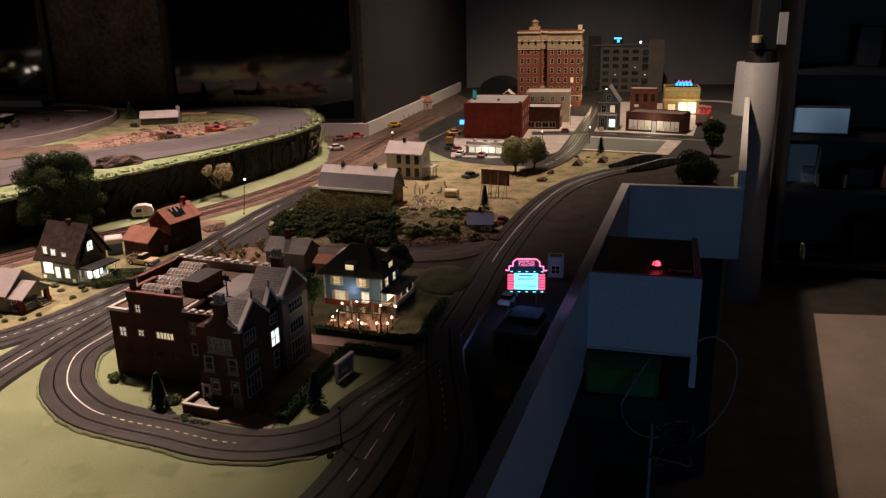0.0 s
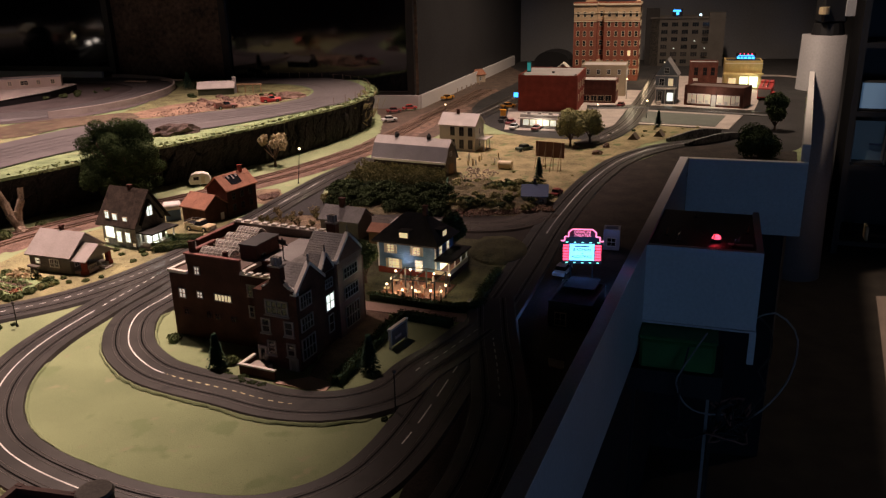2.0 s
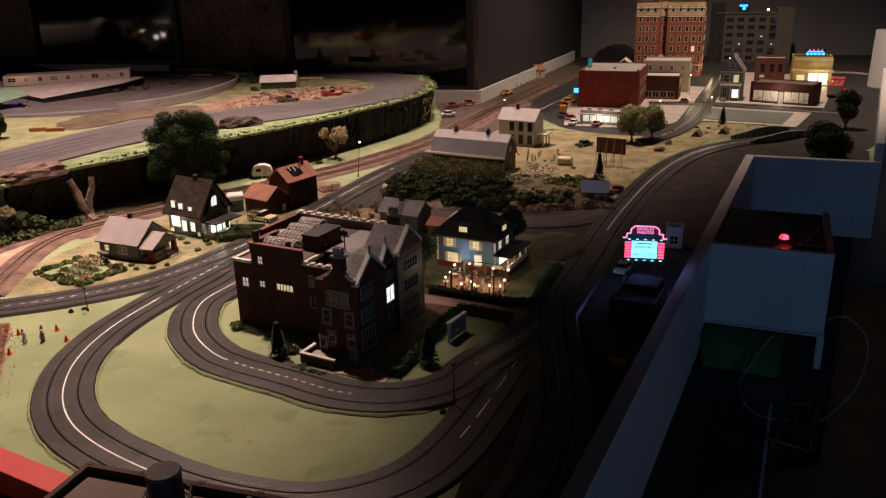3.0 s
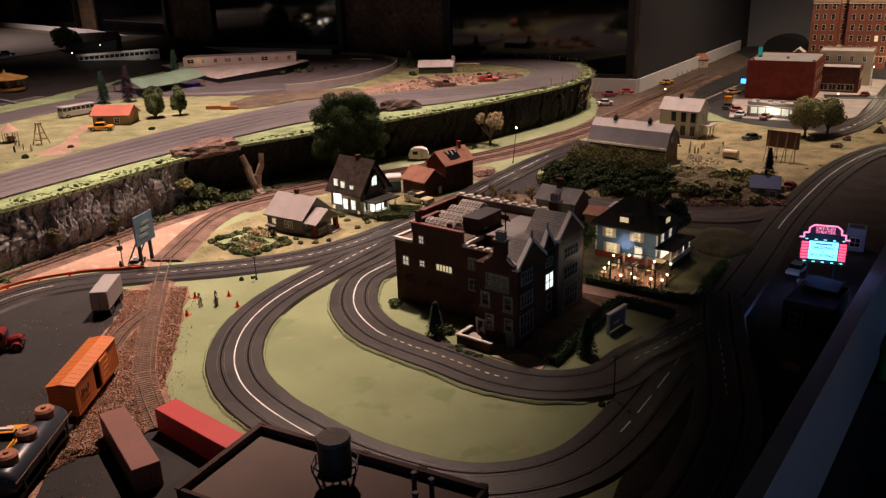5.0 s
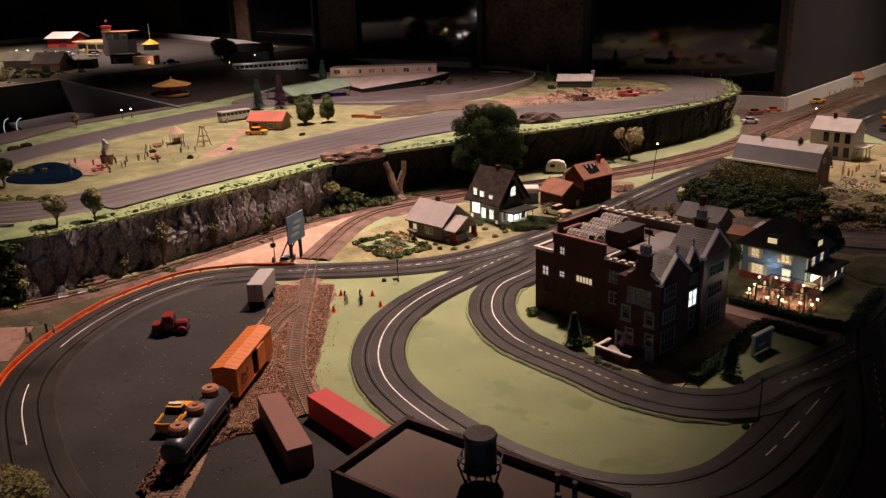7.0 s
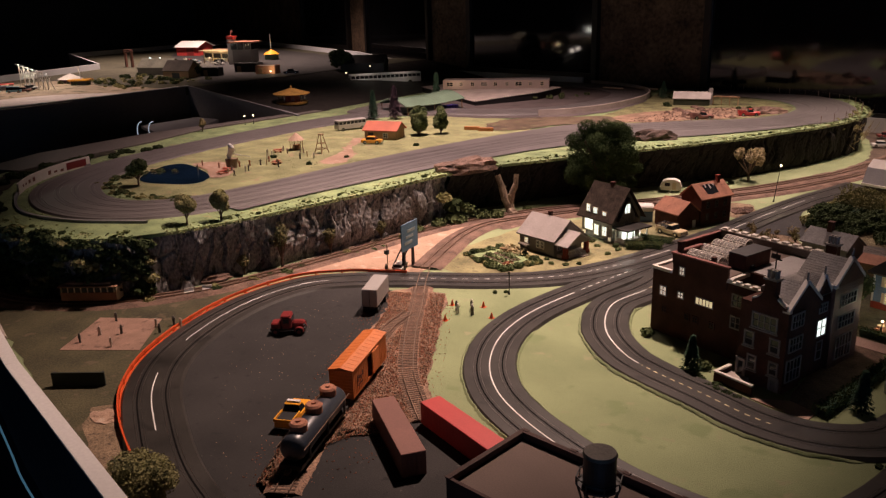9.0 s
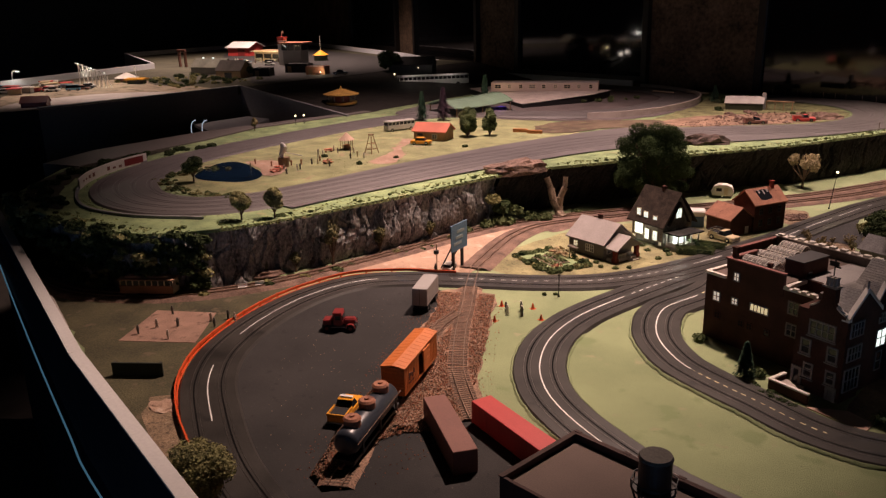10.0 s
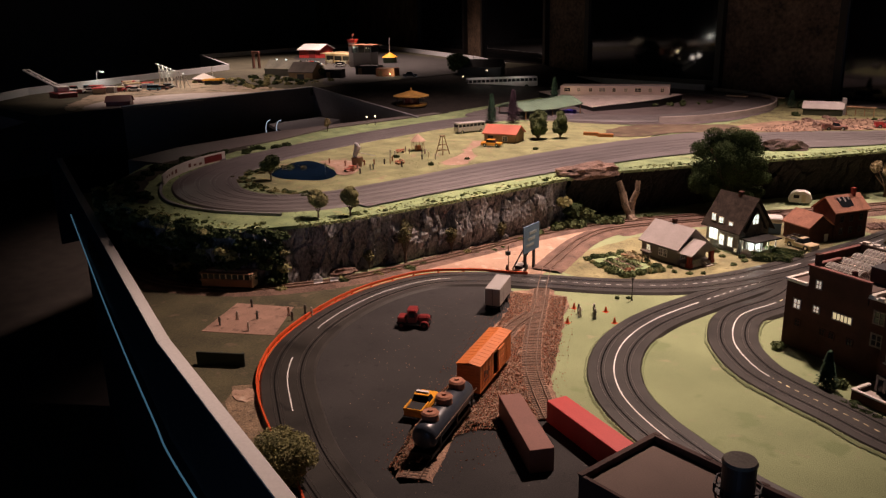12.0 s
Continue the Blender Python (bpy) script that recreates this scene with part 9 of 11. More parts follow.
def grey_block():
    L, W, H = 0.40, 0.18, 0.262
    t = thing("grey_department_store", "dark grey office block against the back wall", "building", along((0.66, 4.98), (1.06, 4.93), 0.001))
    part("wall", box(0, 0, 0, L, W, H), mat("grey_stone", (0.105, 0.092, 0.078), 0.8, vary=0.15), t)
    part("cornice", box(-0.005, -0.005, H, L + 0.005, W, H + 0.008), MATS["grey_stone"], t)
    part("corner_tower", box(L - 0.085, -0.006, 0, L + 0.002, 0.08, H + 0.03), MATS["grey_stone"], t)
    part("left_tower", box(-0.03, 0.0, 0, 0.045, 0.08, H + 0.055), mat("black_stone", (0.025, 0.022, 0.02), 0.8), t)
    for fl in range(6):
        for k in range(5):
            g = LIT_COOL if (fl, k) in ((2, 1), (3, 3), (2, 4)) else GLASSDARK
            w = 0.006 if g is LIT_COOL else 0.034
            pane_at(t, pose(0.075 + k * 0.056, -0.0065 if k == 4 else 0, 0.014 + fl * 0.041), w, 0.022 if w > 0.01 else 0.006, glass=g, frame=MATS["grey_stone"], cols=3, rows=1)
    s = part("roof_sign", box(0.115, 0.04, H + 0.012, 0.170, 0.044, H + 0.050), BLACK, t, "blue neon roof sign")
    bars = bmesh.new()
    box(0.118, 0.0385, H + 0.036, 0.160, 0.0398, H + 0.046, 0, bars)
    box(0.135, 0.0385, H + 0.018, 0.150, 0.0398, H + 0.034, 0, bars)
    part("neon_lettering", bars, NEON_BLUE, s)
    part("sign_leg", box(0.140, 0.040, H + 0.008, 0.144, 0.043, H + 0.012), BLACK, s)
    lamp = part("roof_lamp", box(0.262, 0.04, H + 0.008, 0.276, 0.05, H + 0.026), BLACK, t)
    part("lamp_face", box(0.263, 0.0385, H + 0.012, 0.275, 0.0398, H + 0.024), glow("cool_lamp", (0.6, 0.85, 1.0), 3), lamp)


grey_block()


def victorian():
    t = simple_house("victorian_house", "tall grey victorian house with lit bay windows", "house", along((0.503, 3.565), (0.583, 3.545), 0.003), 0.084, 0.11, 0.118, 0.178, mat("slate_blue_wall", (0.17, 0.185, 0.20), 0.7, vary=0.15), SLATE, "y", 0.005)
    part("balcony", box(0.002, -0.018, 0.060, 0.082, -0.0002, 0.064), COPING, t)
    for x in (0.004, 0.042, 0.078):
        part("porch_post", box(x - 0.0018, -0.017, 0, x + 0.0018, -0.0145, 0.060), COPING, t)
    part("bay", box(0.045, -0.012, 0.006, 0.078, -0.0002, 0.056), MATS["slate_blue_wall"], t)
    for z in (0.064, 0.112):
        part("trim_band", box(-0.002, -0.0025, z, 0.086, -0.0002, z + 0.004), COPING, t)
    for k in range(9):
        part("baluster", box(0.004 + k * 0.0095, -0.017, 0.064, 0.0052 + k * 0.0095, -0.0158, 0.074), COPING, t)
    part("balcony_rail", box(0.002, -0.018, 0.074, 0.082, -0.015, 0.0755), COPING, t)
    pane_at(t, pose(0.0615, -0.012, 0.014), 0.024, 0.032, glass=LIT_COOL, cols=2)
    pane_at(t, pose(0.020, 0, 0.014), 0.014, 0.036, glass=GLASSDARK)
    for x in (0.024, 0.060):
        pane_at(t, pose(x, 0, 0.074), 0.018, 0.028, glass=LIT_DIM if x > 0.05 else GLASSDARK)
    pane_at(t, pose(0.042, 0, 0.125), 0.016, 0.020)
    st = part("porch_steps", box(0.010, -0.040, 0, 0.030, -0.0185, 0.006), CONCRETE, t)
    part("upper_step", box(0.010, -0.030, 0.006, 0.030, -0.0185, 0.012), CONCRETE, st)


victorian()
t = block("showroom", "low brick car showroom with lit glass front", "showroom", along((0.615, 3.525), (0.823, 3.415), 0.003), 0.236, 0.12, 0.080, BRICK_BROWN, ROOFBROWN, 0.005)
for x0, x1 in ((0.014, 0.050), (0.053, 0.108), (0.132, 0.186), (0.189, 0.222)):
    g = part("shop_window", box(x0, -0.0012, 0.010, x1, -0.0003, 0.048), glow("showroom_glow", (1.0, 0.86, 0.70), 0.10) if "showroom_glow" not in bpy.data.materials else bpy.data.materials["showroom_glow"], t, "dimly lit shop window")
    part("window_rail", box(x0 - 0.001, -0.0022, 0.0085, x1 + 0.001, -0.0013, 0.0102), COPING, g)
    part("window_mullion", box((x0 + x1) / 2 - 0.0006, -0.0022, 0.0105, (x0 + x1) / 2 + 0.0006, -0.0013, 0.048), BRICK_DARK, g)
    for k in range(2):
        x = x0 + (x1 - x0) * (0.25 + 0.45 * k)
        part("display", box(x - 0.006, -0.0018, 0.0105, x + 0.007, -0.0013, 0.018 + 0.006 * k, 0.0002), COPING, g)
part("doorway", box(0.111, -0.0014, 0.001, 0.129, -0.0003, 0.046), COPING, t, "white double door")
for x in (0.006, 0.1085, 0.1295, 0.224):
    part("front_pier", box(x, -0.0026, 0, x + 0.0022, -0.0004, 0.060), BRICK_DARK, t)
bulb("showroom_bulb", t.matrix_basis @ Vector((0.12, -0.05, 0.06)), 0.10, 0.01, (1, 0.9, 0.75))
t = block("brick_row", "plain dark brick row building", "building", along((0.725, 4.06), (0.85, 4.04), 0.003), 0.126, 0.1, 0.115, BRICK_BROWN, ROOFGREY, 0.006)
for x in (0.03, 0.07, 0.105):
    pane_at(t, pose(x, 0, 0.055), 0.016, 0.034, frame=BRICK_DARK)
part("wall_sign", box(0.020, -0.002, 0.028, 0.040, -0.0004, 0.040), COPING, t)
SHOPYELLOW = mat("yellow_tile", (0.50, 0.36, 0.14), 0.6, vary=0.15, fine=300, coarse=60)
t = block("corner_shop", "yellow tiled corner shop with bright windows", "shop", along((0.868, 3.98), (1.025, 3.955), 0.003), 0.160, 0.13, 0.128, SHOPYELLOW, BLACKROOF, 0.006)
for k in range(2):
    pane_at(t, pose(0.085 + k * 0.042, 0, 0.010), 0.034, 0.046, glass=glow("shop_glow%d" % k, (0.9, 1.0, 0.65), 1.8), cols=3, rows=2)
pane_at(t, pose(0.035, 0, 0.012), 0.030, 0.036, glass=LIT_DIM, cols=2)
part("canopy", box(-0.006, -0.020, 0.068, 0.166, -0.0002, 0.074), SHOPYELLOW, t)
for k in range(3):
    part("cornice_band", box(-0.002, -0.0022, 0.094 + 0.010 * k, 0.162, -0.0002, 0.098 + 0.010 * k), CREAM if k == 2 else SHOPYELLOW, t)
s = part("neon_sign", box(0.045, 0.03, 0.129, 0.130, 0.034, 0.160), BLACK, t, "blue neon roof sign")
bars = bmesh.new()
for k in range(5):
    box(0.049 + k * 0.016, 0.0285, 0.133, 0.061 + k * 0.016, 0.0298, 0.143, 0, bars)
box(0.055, 0.0285, 0.146, 0.120, 0.0298, 0.150, 0, bars)
part("neon_lettering", bars, NEON_BLUE, s)
bars = bmesh.new()
for k in range(4):
    box(0.060 + k * 0.017, 0.0285, 0.153, 0.065 + k * 0.017, 0.0298, 0.157, 0, bars)
part("neon_dot_row", bars, NEON_RED, s)
bulb("shop_bulb", t.matrix_basis @ Vector((0.11, -0.06, 0.05)), 0.16, 0.01, (0.95, 1.0, 0.75))


def fire_engine():
    t = thing("fire_engine", "bright red fire engine parked beside the shop", "fire engine", along((0.958, 3.63), (1.02, 3.82), 0.003) @ Matrix.Scale(1.5, 4))
    part("body", box(0, -0.018, 0.006, 0.11, 0.018, 0.034, 0.001), RED, t)
    part("cab", box(0.112, -0.018, 0.006, 0.142, 0.018, 0.040, 0.002), RED, t)
    part("windscreen", box(0.1422, -0.015, 0.022, 0.143, 0.015, 0.036), GLASSDARK, t)
    for s in (-1, 1):
        part("ladder", rod((0.005, s * 0.006, 0.037), (0.12, s * 0.006, 0.042), 0.0015), CHROME, t)
    for x in (0.02, 0.035, 0.125):
        for s in (-1, 1):
            wheel(t, x, s * 0.016, 0.007, 0.005)
    part("tail_panel", box(-0.0012, -0.016, 0.010, -0.0002, 0.016, 0.030), GREYBOX, t)


fire_engine()
t = car("old_fire_truck", "tall red truck beside the kerb", along((0.985, 3.62), (1.04, 3.80), 0.003), 0.075, RED, "van", "truck")
car("parked_car", "dark red car outside the brick shop", along((0.345, 3.44), (0.37, 3.50), 0.006), 0.055, DARKRED, "sedan")
WCAR = mat("white_paint_car", (0.6, 0.6, 0.58), 0.35, vary=0.08)
for x, y, mm, lab in ((-0.09, 3.06, DARKRED, "red car parked outside the diner"), (-0.075, 2.97, WCAR, "white car parked outside the diner"), (0.005, 2.945, DARKRED, "dark red car parked outside the diner"), (-0.12, 3.12, BLACK, "black car parked outside the diner")):
    car("diner_car", lab, along((x, y), (x + 0.02, y + 0.055), 0.003), 0.055, mm, "sedan", group="cars at the diner")
for x, y, mm, lab in ((-0.590, 3.335, DARKRED, "red and white car below the cliff end"), (-0.572, 3.13, WCAR, "white car below the cliff end"), (-0.535, 3.405, RED, "small red car on the railway ground"), (-0.13, 3.45, YELLOW, "yellow taxi on the back street")):
    car("back_car", lab, along((x, y), (x + 0.05, y + 0.025), 0.004), 0.060, mm, "sedan", group="cars along the back")
car("yellow_coupe", "yellow car with a bright headlight beside the parapet", along((-0.40, 3.675), (-0.355, 3.735), 0.004), 0.065, YELLOW, "sport")
t = thing("kiosk", "small orange box kiosk beside the street", "kiosk", place(-0.115, 3.25, 0.003, 10))
part("kiosk_body", box(-0.010, -0.010, 0, 0.010, 0.010, 0.024), YELLOW, t)
part("kiosk_roof", box(-0.012, -0.012, 0.024, 0.012, 0.012, 0.027), YELLOW, t)
t = simple_house("depot_house", "small tan depot with a brown roof by the parapet", "house", along((-0.33, 4.25), (-0.23, 4.32), 0), 0.10, 0.07, 0.04, 0.062, TANWALL, RUSTROOF)
pane_at(t, pose(0.03, 0, 0.012), 0.012, 0.016)
pane_at(t, pose(0.07, 0, 0.012), 0.012, 0.016)
for k in range(6):
    figure((-0.36 + 0.018 * k, 3.95 + 0.05 * k, 0), 0.02, k * 50, FIGURE, "tiny figure beside the back street", k)
t = thing("dark_arch", "black curved station roof against the wall", "building", along((0.0, 4.9), (0.22, 4.86)))
bm = extrude_y([(0.2 * k / 10, 0.05 + 0.045 * math.sin(math.pi * k / 10) ** 0.5) for k in range(11)] + [(0.2, 0), (0, 0)], 0, 0.2)
part("arch_body", bm, BLACK, t)
tree("town_tree", "round olive tree before the diner", (0.123, 2.70, 0), 0.115, 0.060, LEAF_OLIVE, 800, 0.0042, 0.3, 7, 81)
tree("town_tree", "olive tree beside the town street", (0.187, 2.745, 0), 0.11, 0.052, LEAF_OLIVE, 700, 0.0042, 0.3, 7, 82)
fir("lot_fir", "small fir tree before the empty lot", (0.444, 3.03, 0), 0.060, 0.016, seed=83)
tree("edge_tree", "large dark tree beside the table edge", (0.66, 2.52, 0), 0.10, 0.065, LEAF_DARK, 1400, 0.0045, 0.15, 9, 84)
tree("edge_tree", "tall dark tree beside the town wall", (0.83, 2.98, 0), 0.13, 0.045, LEAF_DARK, 1000, 0.0045, 0.15, 8, 85)
# bridge with stone parapets
t = thing("bridge", "humped bridge with dark stone parapets", "bridge")
for o, lab in ((-0.046, "a"), (0.046, "b")):
    pts = [(0.46, 2.735), (0.53, 2.775), (0.60, 2.83), (0.67, 2.895)]
    ln = curve(pts, 0.012)
    nn = len(ln)
    bm = bmesh.new()
    nor = sides(ln)
    rows = []
    for i, (p, s) in enumerate(zip(ln, nor)):
        hh = 0.012 + 0.016 * math.sin(math.pi * i / (nn - 1))
        rows.append([bm.verts.new(p + s * (o + d) + Vector((0, 0, z))) for d, z in ((-0.004, 0), (-0.004, hh), (0.004, hh), (0.004, 0))])
    for a, b in zip(rows, rows[1:]):
        for j in range(3):
            bm.faces.new((a[j], a[j + 1], b[j + 1], b[j]))
    part("parapet", bm, ROCK, t)
ln = curve([(1.14, 4.45), (1.24, 4.44), (1.31, 4.36), (1.335, 4.2)], 0.02)
thing("kerb_curve", "pale curved kerb at the town corner", "kerb", bm=sweep(ln, [(-0.004, 0.001), (-0.004, 0.008), (0.004, 0.008), (0.004, 0.001)]), material=CONCRETE, kind="structure")

# ---- upper level ----
t = simple_house("red_roof_shed", "brown shed with a bright red roof on the upper level", "shed", along((-1.765, 1.875), (-1.664, 1.905), UP), 0.105, 0.065, 0.030, 0.050, WOOD, REDROOF, over=0.006)
part("shed_door", box(0.012, -0.001, 0, 0.030, 0.001, 0.022), BLACK, t)
pane_at(t, pose(0.070, 0, 0.008), 0.014, 0.012)
car("yellow_wagon", "yellow station wagon beside the shed", along((-1.715, 1.808), (-1.655, 1.836), UP + 0.002), 0.062, YELLOW, "sedan")


def bus(name, label, m, L, body, roof, cat="bus"):
    t = thing(name, label, cat, m)
    part("body", box(0, -0.015, 0.006, L, 0.015, 0.022, 0.0015), body, t)
    part("glazing", box(0.002, -0.0146, 0.022, L - 0.002, 0.0146, 0.031), GLASSDARK, t)
    n = max(4, int(L / 0.014))
    for k in range(n + 1):
        for s in (-1, 1):
            x = 0.001 + (L - 0.004) * k / n
            part("window_post", box(x, s * 0.0147 - 0.0005, 0.022, x + 0.002, s * 0.0147 + 0.0005, 0.031), body, t)
    part("roof", box(0, -0.015, 0.031, L, 0.015, 0.036, 0.002), roof, t)
    for x in (0.16 * L, 0.84 * L):
        for s in (-1, 1):
            wheel(t, x, s * 0.0135, 0.006, 0.004)
    return t


SILVER = mat("silver_paint", (0.5, 0.48, 0.45), 0.35, 0.3, vary=0.1)
bus("vintage_bus", "cream and silver vintage bus behind the shed", along((-1.955, 1.945), (-1.925, 2.045), UP), 0.105, SILVER, SILVER)
t = thing("watch_tower", "open wooden lattice tower on the meadow", "tower", pose(-1.714, 1.640, UP))
c4 = [(-0.014, -0.014), (0.014, -0.014), (0.014, 0.014), (-0.014, 0.014)]
for i in range(4):
    a, b = c4[i], c4[(i + 1) % 4]
    part("leg", rod((*a, 0), (a[0] * 0.25, a[1] * 0.25, 0.052), 0.0013), WOOD, t)
    for f in (0.25, 0.55):
        k = 1 - 0.75 * f
        part("brace", rod((a[0] * k, a[1] * k, 0.052 * f), (b[0] * k, b[1] * k, 0.052 * f), 0.0009), WOOD, t)
part("platform", box(-0.006, -0.006, 0.052, 0.006, 0.006, 0.055), WOOD, t)
t = thing("gazebo", "round hut with a tan conical roof on the meadow", "gazebo", pose(-1.817, 1.640, UP))
part("roof", cyl(0.024, 0.002, 0.030, 0.050, 14), mat("straw_roof", (0.52, 0.36, 0.26), 0.9, vary=0.2), t)
part("core", cyl(0.010, 0.010, 0, 0.016, 12), RUSTROOF, t)
for k in range(6):
    a = k * 1.047
    part("post", rod((0.018 * math.cos(a), 0.018 * math.sin(a), 0), (0.018 * math.cos(a), 0.018 * math.sin(a), 0.032), 0.001), WOOD, t)
t = thing("well_statue", "white sculpture on a round stone base by the pond", "statue", pose(-1.765, 1.365, UP))
part("base", cyl(0.013, 0.015, 0, 0.026, 14), mat("base_tan", (0.30, 0.20, 0.13), 0.85), t)
bm = bmesh.new()
bmesh.ops.create_icosphere(bm, subdivisions=2, radius=1)
for q in bm.verts:
    q.co = Vector((q.co.x * (0.010 + 0.004 * q.co.z) + 0.006 * math.sin(3 * q.co.z), q.co.y * 0.008 + 0.003 * math.cos(4 * q.co.z), 0.045 + q.co.z * 0.022))
part("white_top", bm, WHITE, t)
part("arm", rod((0.004, 0, 0.040), (0.040, 0.030, 0.030), 0.0008), WHITE, t)
ground_patch("ground_beach", "pale pink beach beside the pond", [(-1.90, 1.34), (-1.80, 1.31), (-1.71, 1.255), (-1.69, 1.29), (-1.76, 1.37), (-1.86, 1.40)], UP + 0.003, SAND, 0.002)
random.seed(91)
for k in range(26):
    figure((random.uniform(-1.87, -1.66), random.uniform(1.28, 1.62), UP + 0.002), 0.016, k * 40, (RUSTROOF, FIGURE, FIG_WHITE, PALEYELLOW, FIG_DARK)[k % 5], "tiny figure on the meadow", k)
for x, y in ((-1.70, 1.46), (-1.83, 1.58), (-1.74, 1.33), (-1.72, 1.30)):
    t = thing("picnic_table", "red and tan picnic table on the meadow", "table", pose(x, y, UP + 0.001, 0, 0, random.uniform(0, 90)), group="picnic tables")
    part("tabletop", box(-0.012, -0.005, 0.009, 0.012, 0.005, 0.0102), REDROOF, t)
    for s in (-1, 1):
        part("bench", box(-0.012, s * 0.009 - 0.002, 0.005, 0.012, s * 0.009 + 0.002, 0.006), REDROOF, t)
        part("trestle", box(s * 0.008 - 0.001, -0.008, 0, s * 0.008 + 0.001, 0.008, 0.005), WOOD, t)
for kind in (0, 1):
    sp = []
    for k in range(60):
        a = random.uniform(2.4, 5.6)
        sp.append((-1.72 + 0.20 * math.cos(a) + random.uniform(-0.03, 0.03), 1.17 + 0.13 * math.sin(a) + random.uniform(-0.02, 0.02), UP, random.uniform(0.003, 0.009)))
    scrub("pond_scrub", "green scrub round the pond", sp, kind)
for x, y in ((-1.62, 1.50), (-1.60, 1.62), (-1.55, 1.86), (-1.78, 1.52)):
    bush(x, y, UP, 0.009, 2, "small dark bush on the meadow")
for x in (-1.60, -1.545):
    t = thing("hay_bale", "long orange hay bale on the grass", "hay bale", along((x, 2.17), (x + 0.05, 2.19), UP))
    part("bale", box(0, -0.006, 0, 0.048, 0.006, 0.012, 0.001), mat("hay_orange", (0.42, 0.17, 0.06), 0.9, vary=0.3, fine=400) if "hay_orange" not in MATS else MATS["hay_orange"], t)

# curved fence with posters
ln = curve([(-1.955, 0.905), (-2.02, 0.96), (-2.075, 1.03), (-2.12, 1.11), (-2.145, 1.19)], 0.012)
t = thing("poster_fence", "low pale curved fence with reddish posters", "fence")
part("fence_board", sweep(ln, [(-0.0015, UP), (-0.0015, UP + 0.026), (0.0015, UP + 0.026), (0.0015, UP), (-0.0015, UP)]), COPING, t)
n = len(ln)
part("poster", sweep(ln[n - 7:n - 1], [(0.0019, UP + 0.004), (0.0021, UP + 0.022)]), DARKRED, t, "red poster")
for i, z0, z1 in ((3, 0.010, 0.016), (5, 0.010, 0.015), (7, 0.009, 0.017), (9, 0.008, 0.018), (n - 13, 0.008, 0.018), (n - 11, 0.008, 0.013), (n - 9, 0.006, 0.012)):
    part("poster_mark", sweep(ln[i:i + 2], [(0.0019, UP + z0), (0.0021, UP + z1)]), BROWN, t)
thing("track_wall", "low grey retaining wall along the outer bend", "retaining wall", bm=sweep(curve([(-2.145, 1.19), (-2.12, 1.09), (-2.06, 1.0), (-1.96, 0.905), (-1.78, 0.825), (-1.62, 0.84), (-1.47, 0.92)], 0.02), [(-0.003, UP - 0.03), (-0.003, UP + 0.006), (0.003, UP + 0.006), (0.003, UP - 0.03)]), material=FASCIA_GREY)
# thin wire fence at the right end of the upper track
ln = curve([(-0.665, 2.78), (-0.622, 2.92), (-0.606, 3.07), (-0.645, 3.25), (-0.745, 3.40), (-0.95, 3.50), (-1.3, 3.55)], 0.05)
t = thing("wire_fence", "thin grey wire fence round the track end", "fence")
for p in ln:
    part("post", rod((p.x, p.y, UP), (p.x, p.y, UP + 0.028), 0.0009, 5), RAIL_RUST, t)
for z in (0.012, 0.026):
    part("wire", sweep(ln, [(-0.0004, UP + z), (0.0004, UP + z)]), RAIL_RUST, t)
# bare twigs at the cliff end
bm = bmesh.new()
random.seed(95)
for k in range(40):
    x, y = -0.59 + random.uniform(-0.02, 0.02), 3.02 + random.uniform(-0.1, 0.12)
    z = random.uniform(0.02, UP)
    rod((x, y, z), (x + random.uniform(-0.02, 0.03), y + random.uniform(-0.02, 0.02), z + random.uniform(0.01, 0.04)), 0.0008, 4, bm)
thing("dry_twigs", "tangle of dry tan twigs on the cliff end", "twigs", bm=bm, material=LEAF_TAN, kind="stuff")
for k in range(24):
    bush(-0.615 + random.uniform(-0.03, 0.02), 2.98 + random.uniform(-0.08, 0.14), random.choice((UP, UP - 0.03, 0.05)), random.uniform(0.006, 0.012), 1, "dry olive bush on the cliff end")

# dig site
t = simple_house("site_hut", "small dark green hut with a pale roof on the dig site", "hut", along((-1.245, 3.03), (-1.12, 3.065), UP), 0.13, 0.07, 0.026, 0.046, mat("hut_green", (0.05, 0.058, 0.032), 0.85, vary=0.3), PALEROOF)
part("hut_chimney", box(0.125, 0.03, 0, 0.138, 0.044, 0.062), GREYBOX, t)
car("red_pickup", "bright red pickup on the upper track verge", along((-0.945, 2.855), (-0.885, 2.888), UP), 0.070, RED, "pickup", "truck")
car("old_tractor", "rusty old truck on the dig site", along((-1.055, 2.712), (-0.995, 2.757), UP), 0.072, BROWN, "pickup", "truck")
for k in range(16):
    boulder("dig_rock", "brown rubble rock on the dig site", (random.uniform(-1.2, -0.92), random.uniform(2.78, 3.08), UP + 0.002), random.uniform(0.006, 0.018), random.uniform(0.006, 0.014), random.uniform(0.004, 0.010), k * 30, ROCK_BROWN, k * 3.1)
boulder("earth_mound", "large brown spoil heap behind the red pickup", (-0.878, 2.965, UP + 0.001), 0.052, 0.030, 0.020, 38, ROCK_BROWN, 7.7)
boulder("earth_mound", "brown spoil heap beside the old truck", (-1.10, 2.79, UP + 0.001), 0.020, 0.016, 0.016, 10, ROCK_BROWN, 9.1)
fir("hut_fir", "small dark fir behind the green hut", (-1.36, 3.21, UP), 0.07, 0.026, seed=41)
